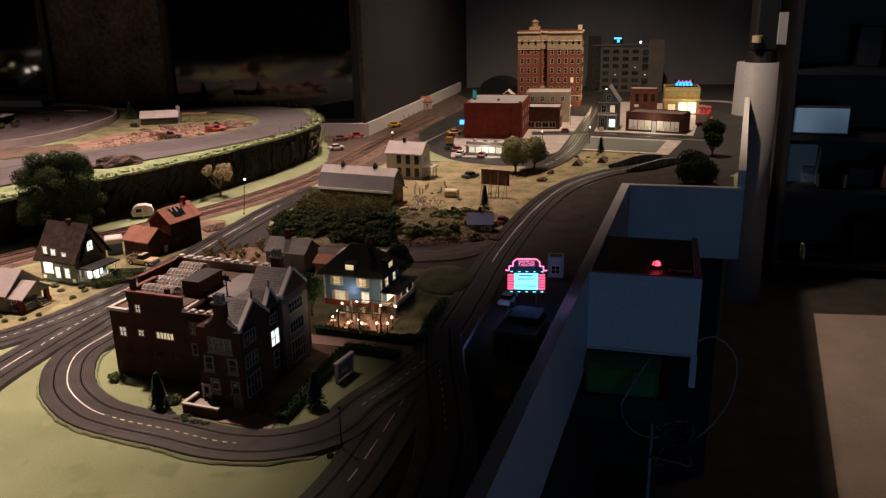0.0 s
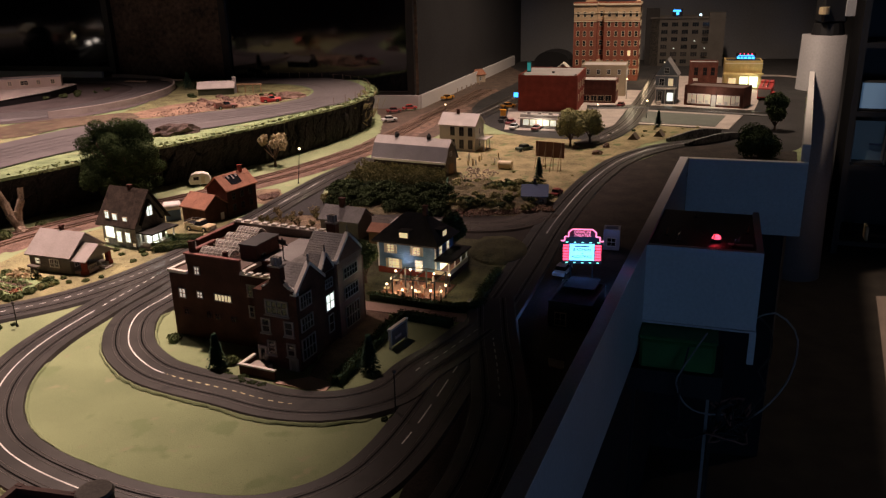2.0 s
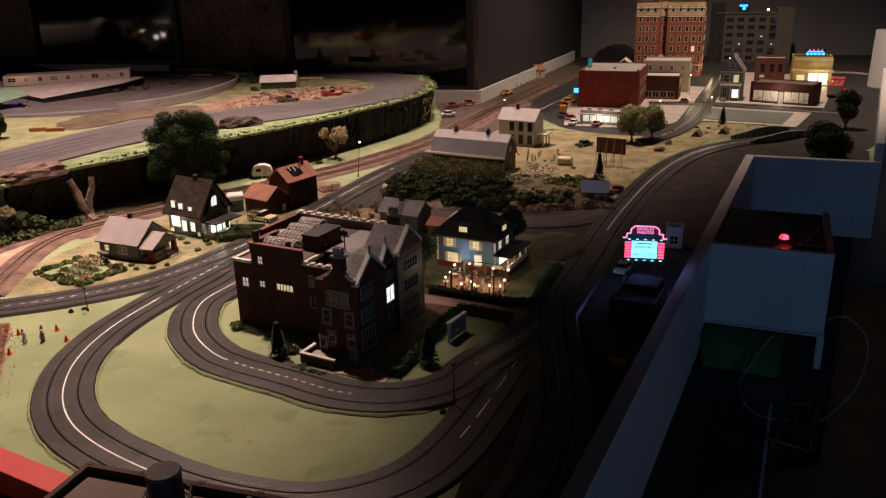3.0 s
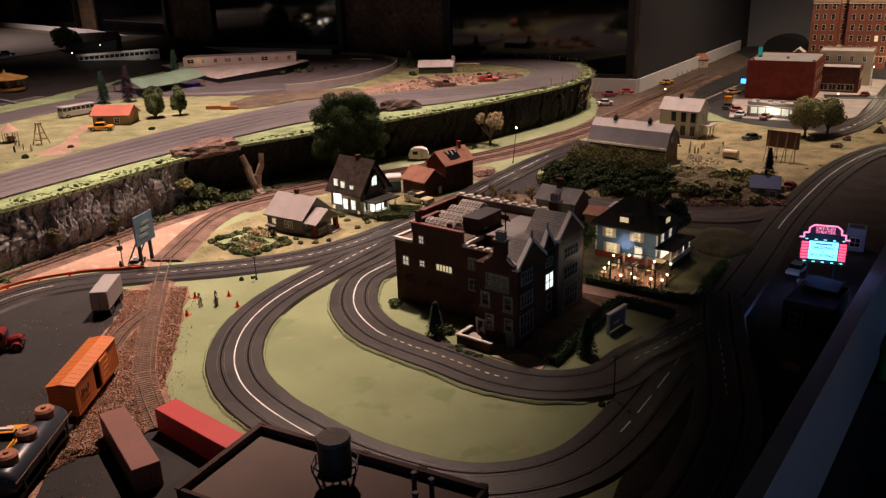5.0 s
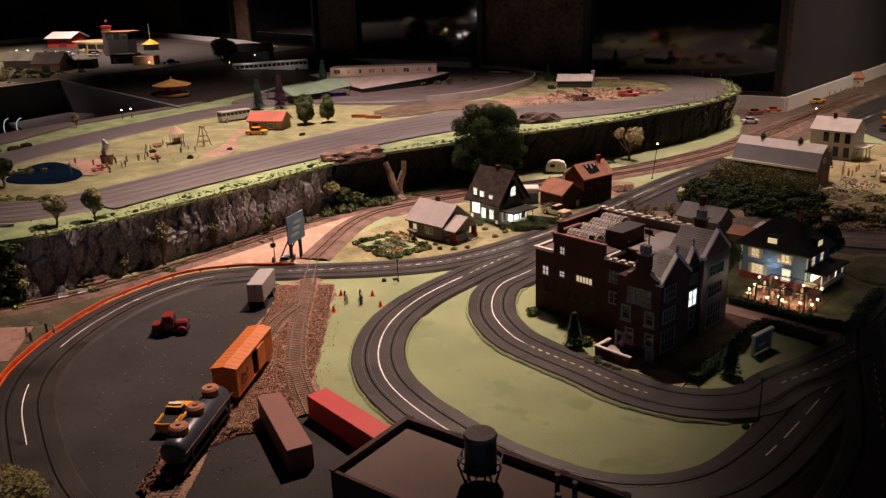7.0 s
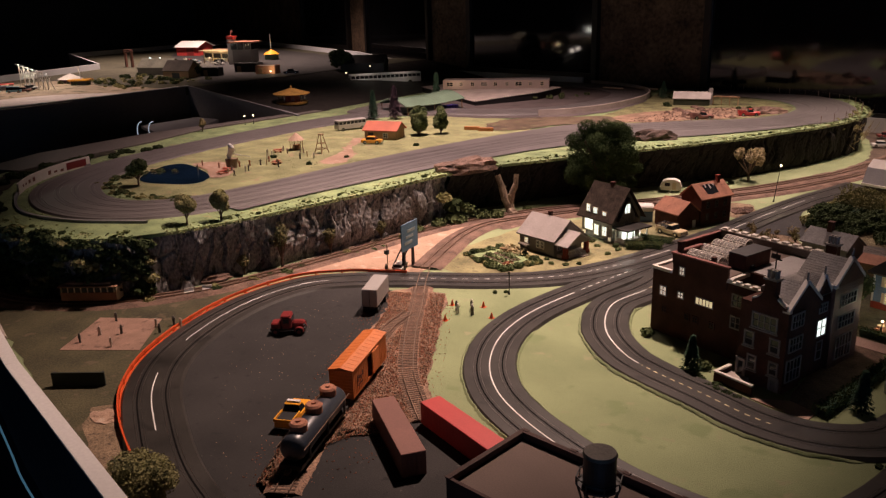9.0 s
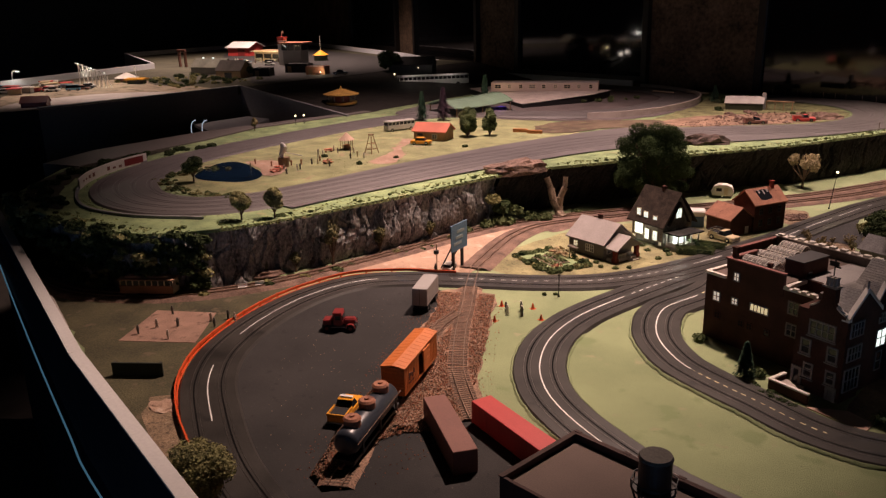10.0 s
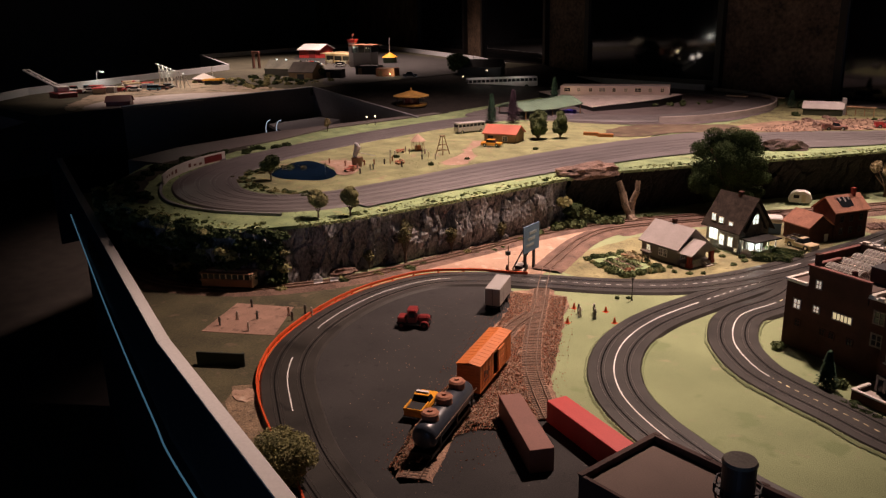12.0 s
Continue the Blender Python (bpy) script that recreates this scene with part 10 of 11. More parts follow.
for x, y, q in ((-1.26, 3.0, 0.014), (-1.245, 2.985, 0.011), (-1.0, 3.03, 0.010), (-0.97, 3.05, 0.012), (-0.95, 3.02, 0.009)):
    bush(x, y, UP, q, 2, "dark bush beside the dig site")
scrub("loop_scrub", "dull green scrub inside the loop of track", [(-1.76 + random.uniform(-0.10, 0.10), 3.08 + random.uniform(-0.16, 0.16), UP + 0.006, random.uniform(0.005, 0.014)) for k in range(18)], 0)
gravel("dig_rubble", "reddish brown rubble over the dig site", [(-1.24, 2.56), (-1.18, 2.82), (-1.08, 3.04), (-0.94, 3.11), (-0.88, 3.0), (-0.90, 2.86), (-1.0, 2.70), (-1.12, 2.56)], 480, 0.0015, 0.0042, UP + 0.0015, ROCK_BROWN)
t = thing("ore_rack", "tan wooden loading rack on the dig site", "rack", along((-1.12, 3.10), (-1.02, 3.11), UP))
for x in (0, 0.03, 0.06, 0.09):
    part("post", box(x, 0, 0, x + 0.003, 0.003, 0.03), WOOD, t)
part("beam", box(0, 0, 0.03, 0.094, 0.02, 0.033), WOOD, t)
sp = []
for k in range(70):
    p = edge[int(random.uniform(K1, len(edge) - 1))]
    sp.append((p.x - random.uniform(0.0, 0.02), p.y + random.uniform(0.0, 0.02), UP, random.uniform(0.003, 0.006)))
scrub("rim_scrub", "low green scrub on the cliff rim", sp, 0)
for x, y in ((-1.32, 3.22), (-1.35, 3.30), (-1.28, 3.38)):
    bush(x, y, UP, 0.022, 2, "dark bush behind the loop wall")


# pavilion
def pavilion():
    t = thing("pavilion", "open pavilion with a pale green sagging roof", "pavilion", along((-1.975, 2.33), (-1.90, 2.585), UP))
    bm = bmesh.new()
    rows = []
    for i in range(9):
        u = i / 8
        rows.append([bm.verts.new((0.27 * u, 0.19 * v / 4, 0.034 + 0.022 * math.sin(math.pi * v / 4) - 0.006 * math.sin(math.pi * u) + 0.01 * u)) for v in range(5)])
    for a, b in zip(rows, rows[1:]):
        for j in range(4):
            bm.faces.new((a[j], a[j + 1], b[j + 1], b[j]))
    rf = part("roof", bm, GREENROOF, t)
    rf.modifiers.new("thick", "SOLIDIFY").thickness = 0.003
    for k in range(18):
        ribs = bmesh.new()
        x = 0.006 + k * 0.0152
        u = x / 0.27
        pts = [(x, 0.19 * v / 8, 0.0362 + 0.022 * math.sin(math.pi * v / 8) - 0.006 * math.sin(math.pi * u) + 0.01 * u) for v in range(9)]
        for a, b in zip(pts, pts[1:]):
            rod(a, b, 0.0009, 4, ribs)
        part("roof_rib", ribs, GREENROOF, rf)
    for x in (0.01, 0.13, 0.26):
        for y in (0.006, 0.184):
            part("post", rod((x, y, 0), (x, y, 0.036), 0.002), WOOD, t)
    for k in range(4):
        part("purple_stall", box(0.20 + 0.014 * k, 0.02, 0, 0.211 + 0.014 * k, 0.05, 0.018), mat("stall%d" % k, (0.10, 0.06, 0.35), 0.5), t)
    bulb("pavilion_bulb", t.matrix_basis @ Vector((0.23, 0.03, 0.03)), 0.010, 0.005, (0.5, 0.3, 1.0))


pavilion()
# raised plaza with a black front, and the long building on it
bm = bmesh.new()
top = [bm.verts.new(q) for q in ((-1.915, 2.68, 0.134), (-1.79, 2.96, 0.148), (-1.80, 3.16, 0.148), (-2.30, 3.30, 0.148), (-2.42, 2.98, 0.142))]
low = [bm.verts.new((v.co.x, v.co.y, UP - 0.01)) for v in top]
bm.faces.new(top)
for i in range(5):
    bm.faces.new((top[i], low[i], low[(i + 1) % 5], top[(i + 1) % 5]))
thing("plaza_bank", "black sided bank under the raised plaza", "embankment", bm=bm, material=BLACK)
bm = bmesh.new()
bm.faces.new([bm.verts.new(q) for q in ((-1.918, 2.676, 0.1375), (-1.787, 2.958, 0.1515), (-1.797, 3.165, 0.1515), (-2.304, 3.305, 0.1515), (-2.425, 2.98, 0.1455))])
thing("plaza", "pale grey road surface of the raised plaza", "pavement", bm=bm, material=CONCRETE, kind="structure")
t = block("long_shed", "long pale pink low building behind the loop", "building", along((-2.24, 2.90), (-1.82, 3.12), 0.149), 0.46, 0.09, 0.038, mat("pale_pink_wall", (0.50, 0.40, 0.34), 0.8, vary=0.1), ROOFGREY, 0.003)
for k in range(9):
    pane_at(t, pose(0.03 + k * 0.050, 0, 0.014), 0.013 if k % 3 else 0.026, 0.015, frame=CREAM, glass=GREYWALL if k % 2 else None)
bulb("long_shed_bulb", t.matrix_basis @ Vector((0.06, -0.03, 0.04)), 0.02, 0.006, (1, 0.75, 0.5))
for x, y, z in ((-1.70, 3.36, 0.135), (-1.56, 3.40, 0.135)):
    bm = rod((x, y, z), (x + 0.10, y - 0.01, z), 0.004, 6)
    thing("loose_pipe", "short tan pipe lying on the banked track", "pipe", bm=bm, material=TANWALL)
bus("passenger_coach", "long white railway coach on the far line", along((-2.80, 2.90), (-2.60, 3.18), UP + 0.0185) @ Matrix.Scale(1.55, 4), 0.225, WHITE, WHITE, "coach")
# Lights added to brighten the near side of the coach; no lamps stand here.
for x, y in ((-2.715, 2.925), (-2.615, 3.065)):
    bulb("coach_fill", (x, y, UP + 0.10), 0.055, 0.012, (1, 0.85, 0.72))
t = thing("coach_bank", "dark raised bank under the coach line", "embankment", along((-2.86, 2.84), (-2.55, 3.27), UP))
part("bank", box(0, -0.04, 0, 0.52, 0.06, 0.018), BALLAST_DARK, t)


def carousel():
    t = thing("carousel", "carousel with a broad yellow conical canopy", "carousel", Matrix.Translation((-2.54, 2.29, 0.138)) @ Matrix.Scale(0.86, 4))
    # Yellow darkened in its colour for the dim light round the carousel.
    CANVAS = mat("shaded_canvas", (0.44, 0.25, 0.06), 0.85, vary=0.3, fine=300, coarse=40)
    part("deck", cyl(0.07, 0.07, 0, 0.010, 24), BLACK, t)
    part("canopy", cyl(0.085, 0.006, 0.052, 0.075, 24), CANVAS, t)
    part("finial", cyl(0.006, 0.001, 0.075, 0.088, 8), CANVAS, t)
    part("rim", cyl(0.085, 0.085, 0.048, 0.052, 24, caps=True), CANVAS, t)
    part("column", cyl(0.040, 0.040, 0.010, 0.046, 14), DARKRED, t)
    for k in range(10):
        a = 2 * math.pi * k / 10
        part("pole", rod((0.066 * math.cos(a), 0.066 * math.sin(a), 0.01), (0.066 * math.cos(a), 0.066 * math.sin(a), 0.05), 0.0012, 5), CHROME, t)
    part("front_skirt", cyl(0.072, 0.075, 0.004, 0.014, 24), CANVAS, t)


carousel()

# ---- far deck ----
DT = DECK
ground_patch("ground_airfield", "dark grey tarmac on the far deck", [(-3.02, 2.30), (-3.35, 2.45), (-3.9, 2.75), (-5.3, 3.7), (-5.6, 4.5), (-4.4, 4.05), (-3.3, 3.62), (-3.03, 3.2)], DT + 0.001, YARD)
ground_patch("ground_fair", "pale sand along the far deck edge", [(-3.02, 1.15), (-3.02, 1.95), (-3.2, 2.05), (-3.45, 2.0), (-3.75, 2.1), (-3.95, 1.95), (-3.75, 1.6), (-3.5, 1.35)], DT + 0.001, mat("pale_sand", (0.33, 0.27, 0.19), 0.95, vary=0.25, fine=300, coarse=12, bump=0.7, height=0.002, speck=[((0.12, 0.11, 0.06), 20, 0.3)]), 0.01)
# Bright lit edge of the deck is painted as a paler strip.
ground_patch("ground_apron", "concrete strip along the deck edge, light put into its colour", [(-3.005, 1.20), (-3.005, 1.80), (-3.12, 1.84), (-3.30, 1.62), (-3.25, 1.3)], DT + 0.0018, mat("apron_concrete_lit", (0.55, 0.50, 0.46), 0.8, vary=0.15), 0.004)
t = simple_house("red_barn", "bright red barn with a white roof on the far deck", "barn", along((-4.98, 3.48), (-4.80, 3.52), DT), 0.19, 0.15, 0.060, 0.092, RED, WHITE, over=0.012)
part("barn_door", box(0.09, -0.002, 0, 0.15, 0, 0.05), DARKRED, t)
t = block("market_row", "long open stall row with lit orange fronts", "market hall", along((-4.36, 3.24), (-4.05, 3.25), DT), 0.33, 0.12, 0.065, TANWALL, WOOD, 0.004)
part("market_awning", box(-0.005, -0.03, 0.058, 0.335, -0.0005, 0.062), PALEYELLOW, t)
for k in range(4):
    part("stall_opening", box(0.015 + k * 0.08, -0.002, 0.006, 0.080 + k * 0.08, 0.0, 0.045), BLACK, t)
    part("stall_counter", box(0.020 + k * 0.08, -0.016, 0, 0.070 + k * 0.08, -0.003, 0.018), PALEYELLOW if k % 2 else COPING, t)
bulb("stall_bulb", t.matrix_basis @ Vector((0.16, -0.12, 0.07)), 0.55, 0.015, (1, 0.7, 0.4))


def control_tower():
    t = thing("control_tower", "grey tower with an overhanging red roof", "tower", along((-3.84, 3.05), (-3.72, 3.10), DT))
    part("shaft", box(0, 0, 0, 0.115, 0.09, 0.085), GREYBOX, t)
    part("cabin", box(-0.006, -0.006, 0.085, 0.121, 0.096, 0.120), GLASSDARK, t)
    for x in (-0.006, 0.034, 0.076, 0.117):
        part("cabin_post", box(x, -0.0075, 0.085, x + 0.004, -0.0062, 0.120), ROOFGREY, t)
    part("roof", box(-0.018, -0.018, 0.120, 0.133, 0.108, 0.128), RUSTROOF, t)
    for x in (0.088, 0.104):
        part("lamp", box(x, -0.0082, 0.108, x + 0.005, -0.0076, 0.113), LIT_DIM, t)
    part("side_tower", box(-0.045, 0.03, 0, -0.007, 0.068, 0.150), WHITE, t)
    for z in (0.118, 0.140):
        part("red_band", box(-0.0465, 0.0285, z, -0.0055, 0.0695, z + 0.008), RED, t)
    part("tower_cap", box(-0.050, 0.025, 0.150, -0.002, 0.073, 0.158), RED, t)
    part("flag_pole", rod((-0.026, 0.048, 0.158), (-0.026, 0.048, 0.190), 0.0016), WHITE, t)
    part("flag", box(-0.026, 0.0475, 0.178, -0.014, 0.0485, 0.190), WHITE, t)


control_tower()
t = thing("yellow_tent", "round yellow tent with a tall white mast", "tent", pose(-3.95, 3.43, DT))
part("tent_wall", cyl(0.042, 0.042, 0, 0.034, 16), GREENROOF, t)
part("tent_roof", cyl(0.050, 0.005, 0.034, 0.062, 16), YELLOW, t)
part("mast", rod((0, 0, 0.062), (0, 0, 0.150), 0.0022), WHITE, t)
for x, y, L, W, h, w, rf in ((-3.42, 2.72, 0.12, 0.08, 0.045, BLACK, BLACKROOF), (-3.225, 2.69, 0.10, 0.07, 0.040, RUSTROOF, PALEROOF), (-3.40, 2.50, 0.09, 0.06, 0.040, BLACK, BLACKROOF)):
    t = block("low_store", "low dark store shed on the far deck", "shed", along((x, y), (x + 0.1, y + 0.05), DT), L, W, h, w, rf, 0.003)
    part("door", box(0.015, -0.002, 0, 0.035, 0, h * 0.7), WOOD, t)
bulb("hangar_bulb", (-3.135, 2.71, DT + 0.02), 0.05, 0.006, (1, 0.75, 0.45))
street_lamp(-3.145, 2.715, DT, 0.012, 0, True, "yard_lamp", "small glowing yard lamp")
car("black_car", "black car beside the low store", along((-3.08, 2.74), (-3.03, 2.79), DT + 0.001), 0.07, BLACK, "sedan")
t = simple_house("olive_hall", "dull olive hall with a long roof on the far deck", "hall", along((-3.82, 2.43), (-3.62, 2.50), DT), 0.19, 0.11, 0.035, 0.075, GREYWALL, mat("olive_roof", (0.15, 0.15, 0.11), 0.85, vary=0.3))
for x in (0.04, 0.10):
    part("roof_lamp", box(x, 0.050, 0.076, x + 0.008, 0.056, 0.082), LIT_COOL, t)
t = simple_house("brown_hut", "dark brown thatched hut on the far deck", "hut", along((-3.50, 2.36), (-3.36, 2.41), DT), 0.14, 0.10, 0.035, 0.078, WOOD, BROWNWALL)
part("hut_opening", box(0.05, -0.002, 0, 0.09, 0, 0.025), BLACK, t)


def ride():
    t = thing("fair_ride", "row of white lattice masts with small lamps", "fair ride", along((-3.70, 1.78), (-3.50, 1.80), DT))
    for k in range(7):
        x = 0.005 + k * 0.032
        h = 0.10 - 0.006 * k
        part("mast", rod((x, 0, 0), (x - 0.006, 0.006, h), 0.0020), WHITE, t)
        part("stay", rod((x + 0.010, 0.025, 0), (x - 0.006, 0.006, h), 0.0012), WHITE, t)
        part("brace", rod((x, 0, h * 0.3), (x + 0.026, 0, h * 0.85), 0.0012), WHITE, t)
        part("mast_arm", rod((x - 0.006, 0.006, h), (x - 0.020, 0.0, h + 0.004), 0.0014), WHITE, t)
        part("mast_lamp", cyl(0.003, 0.003, h, h + 0.004, 8, (x - 0.006, 0.006)), LIT_COOL if k % 3 == 0 else WHITE, t)


ride()
t = thing("loading_boom", "long white boom of a fairground machine", "machine", pose(0, 0, 0))
part("machine_base", box(-3.66, 1.27, DT, -3.56, 1.35, DT + 0.022, 0.003), DARKRED, t)
part("machine_cab", box(-3.645, 1.285, DT + 0.0221, -3.60, 1.335, DT + 0.046, 0.003), WHITE, t)
for o in (-0.010, 0.010):
    part("boom_beam", rod((-3.615, 1.31 + o, DT + 0.034), (-3.755, 1.225 + o, DT + 0.112), 0.0045, 6), WHITE, t)
for k in range(7):
    f = k / 6
    part("boom_rung", rod((-3.615 - 0.14 * f, 1.300 - 0.085 * f, DT + 0.034 + 0.078 * f), (-3.615 - 0.14 * f, 1.320 - 0.085 * f, DT + 0.034 + 0.078 * f), 0.003, 5), COPING, t)
t = thing("arched_lamp", "white arched lamp post with a lit head", "street lamp", pose(-4.02, 1.625, DT))
bm = bmesh.new()
pts = [(0, 0, 0), (0, 0, 0.050), (0.006, 0.002, 0.066), (0.022, 0.006, 0.072), (0.040, 0.010, 0.070)]
for a, b in zip(pts, pts[1:]):
    rod(a, b, 0.0022, 6, bm)
part("lamp_post", bm, WHITE, t)
part("lamp_head", box(0.034, 0.004, 0.066, 0.052, 0.016, 0.070, 0.001), LIT_COOL, t)
bulb("arched_lamp_bulb", (-3.975, 1.635, DT + 0.060), 0.16, 0.006, (1, 0.92, 0.8))
random.seed(98)
for k in range(20):
    x, y = -3.83 + random.uniform(0, 0.24), 1.36 + random.uniform(0, 0.36)
    w = random.uniform(0.012, 0.030)
    t = thing("fair_booth", "small bright booth crowded on the fairground", "booth", pose(x, y, DT + 0.0018, 0, 0, random.uniform(0, 180)), group="booths on the fairground")
    part("booth_body", box(-w, -w * 0.6, 0, w, w * 0.6, w * 0.9, 0.001), random.choice((COPING, DARKRED, BLUEWALL, GREYBOX, TANWALL)), t)
    part("booth_roof", box(-w * 1.15, -w * 0.75, w * 0.9, w * 1.15, w * 0.75, w * 1.08, 0.0008), random.choice((COPING, RED, PALEYELLOW, WHITE, BLUEROOF)), t)
for k in range(10):
    x, y = -4.30 + random.uniform(0, 0.42), 3.02 + random.uniform(0, 0.18)
    figure((x, y, DT + 0.0015), 0.030, k * 61, FIG_WHITE if k % 2 else FIGURE, "tiny figure in the market yard", k)
bulb("fair_bulb", (-3.60, 1.80, DT + 0.13), 0.75, 0.01, (1, 0.88, 0.72))
t = thing("fair_tent", "peaked cream fair tent", "tent", pose(-3.72, 2.02, DT))
part("tent_wall", box(-0.045, -0.03, 0, 0.045, 0.03, 0.020), BROWN, t)
part("tent_roof", cyl(0.058, 0.005, 0.020, 0.044, 8), COPING, t)
part("pennant_pole", rod((0.05, 0.02, 0), (0.05, 0.02, 0.075), 0.0012), WHITE, t)
part("pennant", box(0.038, 0.0195, 0.050, 0.050, 0.0205, 0.072), COPING, t)
t = thing("stall", "orange-roofed stall on the far deck", "stall", pose(-3.58, 1.99, DT, 0, 0, 40))
part("stall_body", box(-0.036, -0.022, 0, 0.036, 0.022, 0.020), BLACK, t)
part("stall_roof", box(-0.046, -0.030, 0.020, 0.046, 0.030, 0.026), YELLOW, t)
t = simple_house("red_stand", "dark red stand at the deck edge", "stand", along((-3.08, 1.26), (-3.02, 1.34), DT), 0.085, 0.06, 0.018, 0.036, DARKRED, DARKRED)
random.seed(97)
CARS = [RED, WCAR, TANKBLUE, mat("sky_paint", (0.10, 0.28, 0.38), 0.4), BROWN, BLACK, GREYBOX]
for k in range(14):
    f = k / 13
    x, y = -3.78 + 0.22 * f + random.uniform(-0.08, 0.08), 1.38 + 0.34 * f + random.uniform(-0.03, 0.03)
    car("fair_car", "small parked car on the far deck", along((x, y), (x + 0.05, y + 0.06), DT + 0.002), 0.06, CARS[k % 7], random.choice(("sedan", "van")), group="cars on the far deck")
for k in range(6):
    x, y = -4.3 + k * 0.07, 3.06 + random.uniform(-0.06, 0.06)
    car("market_car", "small parked car before the market", along((x, y), (x + 0.05, y + 0.02), DT + 0.002), 0.06, CARS[(k * 3) % 7], random.choice(("sedan", "van")), group="cars on the far deck")
for kind in (1, 2):
    scrub("deck_scrub", "dark scrub on the far deck", [(-3.15 - random.uniform(0, 0.65), 2.02 + random.uniform(-0.06, 0.40), DT, random.uniform(0.006, 0.018)) for k in range(50)], kind)
tree("deck_tree", "dark tree clump on the far deck", (-3.42, 2.47, DT), 0.075, 0.045, LEAF_DARK, 400, 0.006, 0.2, 7, 98)
tree("deck_tree", "dark tree clump beside the black hut", (-3.0, 3.05, DT), 0.09, 0.06, LEAF_DARK, 500, 0.007, 0.2, 7, 99)
t = thing("timber_frame", "rusty upright timber frame on the far deck", "frame", pose(-4.35, 2.72, DT))
for x in (-0.03, 0.03):
    part("post", box(x - 0.006, -0.006, 0, x + 0.006, 0.006, 0.085), BROWN, t)
part("beam", box(-0.04, -0.006, 0.085, 0.04, 0.006, 0.098), BROWN, t)
t = simple_house("black_hut", "nearly black hut beside the far line", "hut", along((-2.98, 3.03), (-2.80, 3.14), 0.17), 0.22, 0.12, 0.06, 0.095, BLACK, BLACK)
for x, y, z, h in ((-2.86, 2.94, 0.165, 0.03), (-2.80, 3.05, 0.165, 0.055), (-2.36, 1.90, UP, 0.028), (-2.35, 1.93, UP, 0.028)):
    street_lamp(x, y, z, h, 0, True, "yard_lamp", "small glowing yard lamp")
bulb("shelf_bulb", (-2.35, 1.92, UP + 0.035), 0.012, 0.004, (1, 0.7, 0.4))
tree("shelf_tree", "small dry tree on the track edge", (-2.36, 1.72, UP), 0.045, 0.014, LEAF_TAN, 200, 0.003, 0.3, 5, 101)

# pit between the levels: curved chrome chair arms and a grey ramp
t = thing("pit_chair", "dark chair with curved bright metal arms in the gap", "chair", pose(-2.64, 1.685, 0.0, 0, 0, 32))
part("seat", box(-0.10, 0.05, -0.45, 0.10, 0.25, -0.40, 0.01), BLACK, t)
part("seat_post", cyl(0.03, 0.03, FLOOR, -0.45, 10, (0, 0.15)), BLACK, t)
for x0, hh in ((-0.030, 0.056), (0.012, 0.050)):
    bm = bmesh.new()
    pts = [(x0 + 0.028 * (1 - math.cos(a)), -0.02 * math.sin(a), 0.035 + hh * (1 - math.sin(a) ** 1.0)) for a in [0.5 * math.pi * k / 10 for k in range(11)]]
    pts = [(x, y, 0.178 - z) for x, y, z in pts]
    for a, b in zip(pts, pts[1:]):
        rod(a, b, 0.0017, 6, bm)
    part("arm", bm, glow("lit_rail", (0.75, 0.85, 1.0), 0.4) if "lit_rail" not in bpy.data.materials else bpy.data.materials["lit_rail"], t, "glowing white curved rail")
part("backrest", box(-0.05, 0.012, -0.40, 0.06, 0.03, 0.020, 0.01), BLACK, t)
thing("deck_shelf", "grey sloping shelf below the far deck", "shelf", bm=prism([(-2.95, 1.86), (-2.95, 2.12), (-2.80, 2.12), (-2.58, 1.76), (-2.60, 1.73)], 0.070, 0.082), material=FASCIA_GREY)
thing("track_shelf", "grey board along the back of the upper track", "table edge", bm=prism([(-2.36, 1.00), (-2.45, 1.2), (-2.49, 1.6), (-2.40, 2.28), (-2.36, 2.28), (-2.40, 1.75), (-2.325, 1.50), (-2.275, 1.20), (-2.23, 1.04)], -0.1, UP + 0.004), material=DECKBOARD, kind="structure")


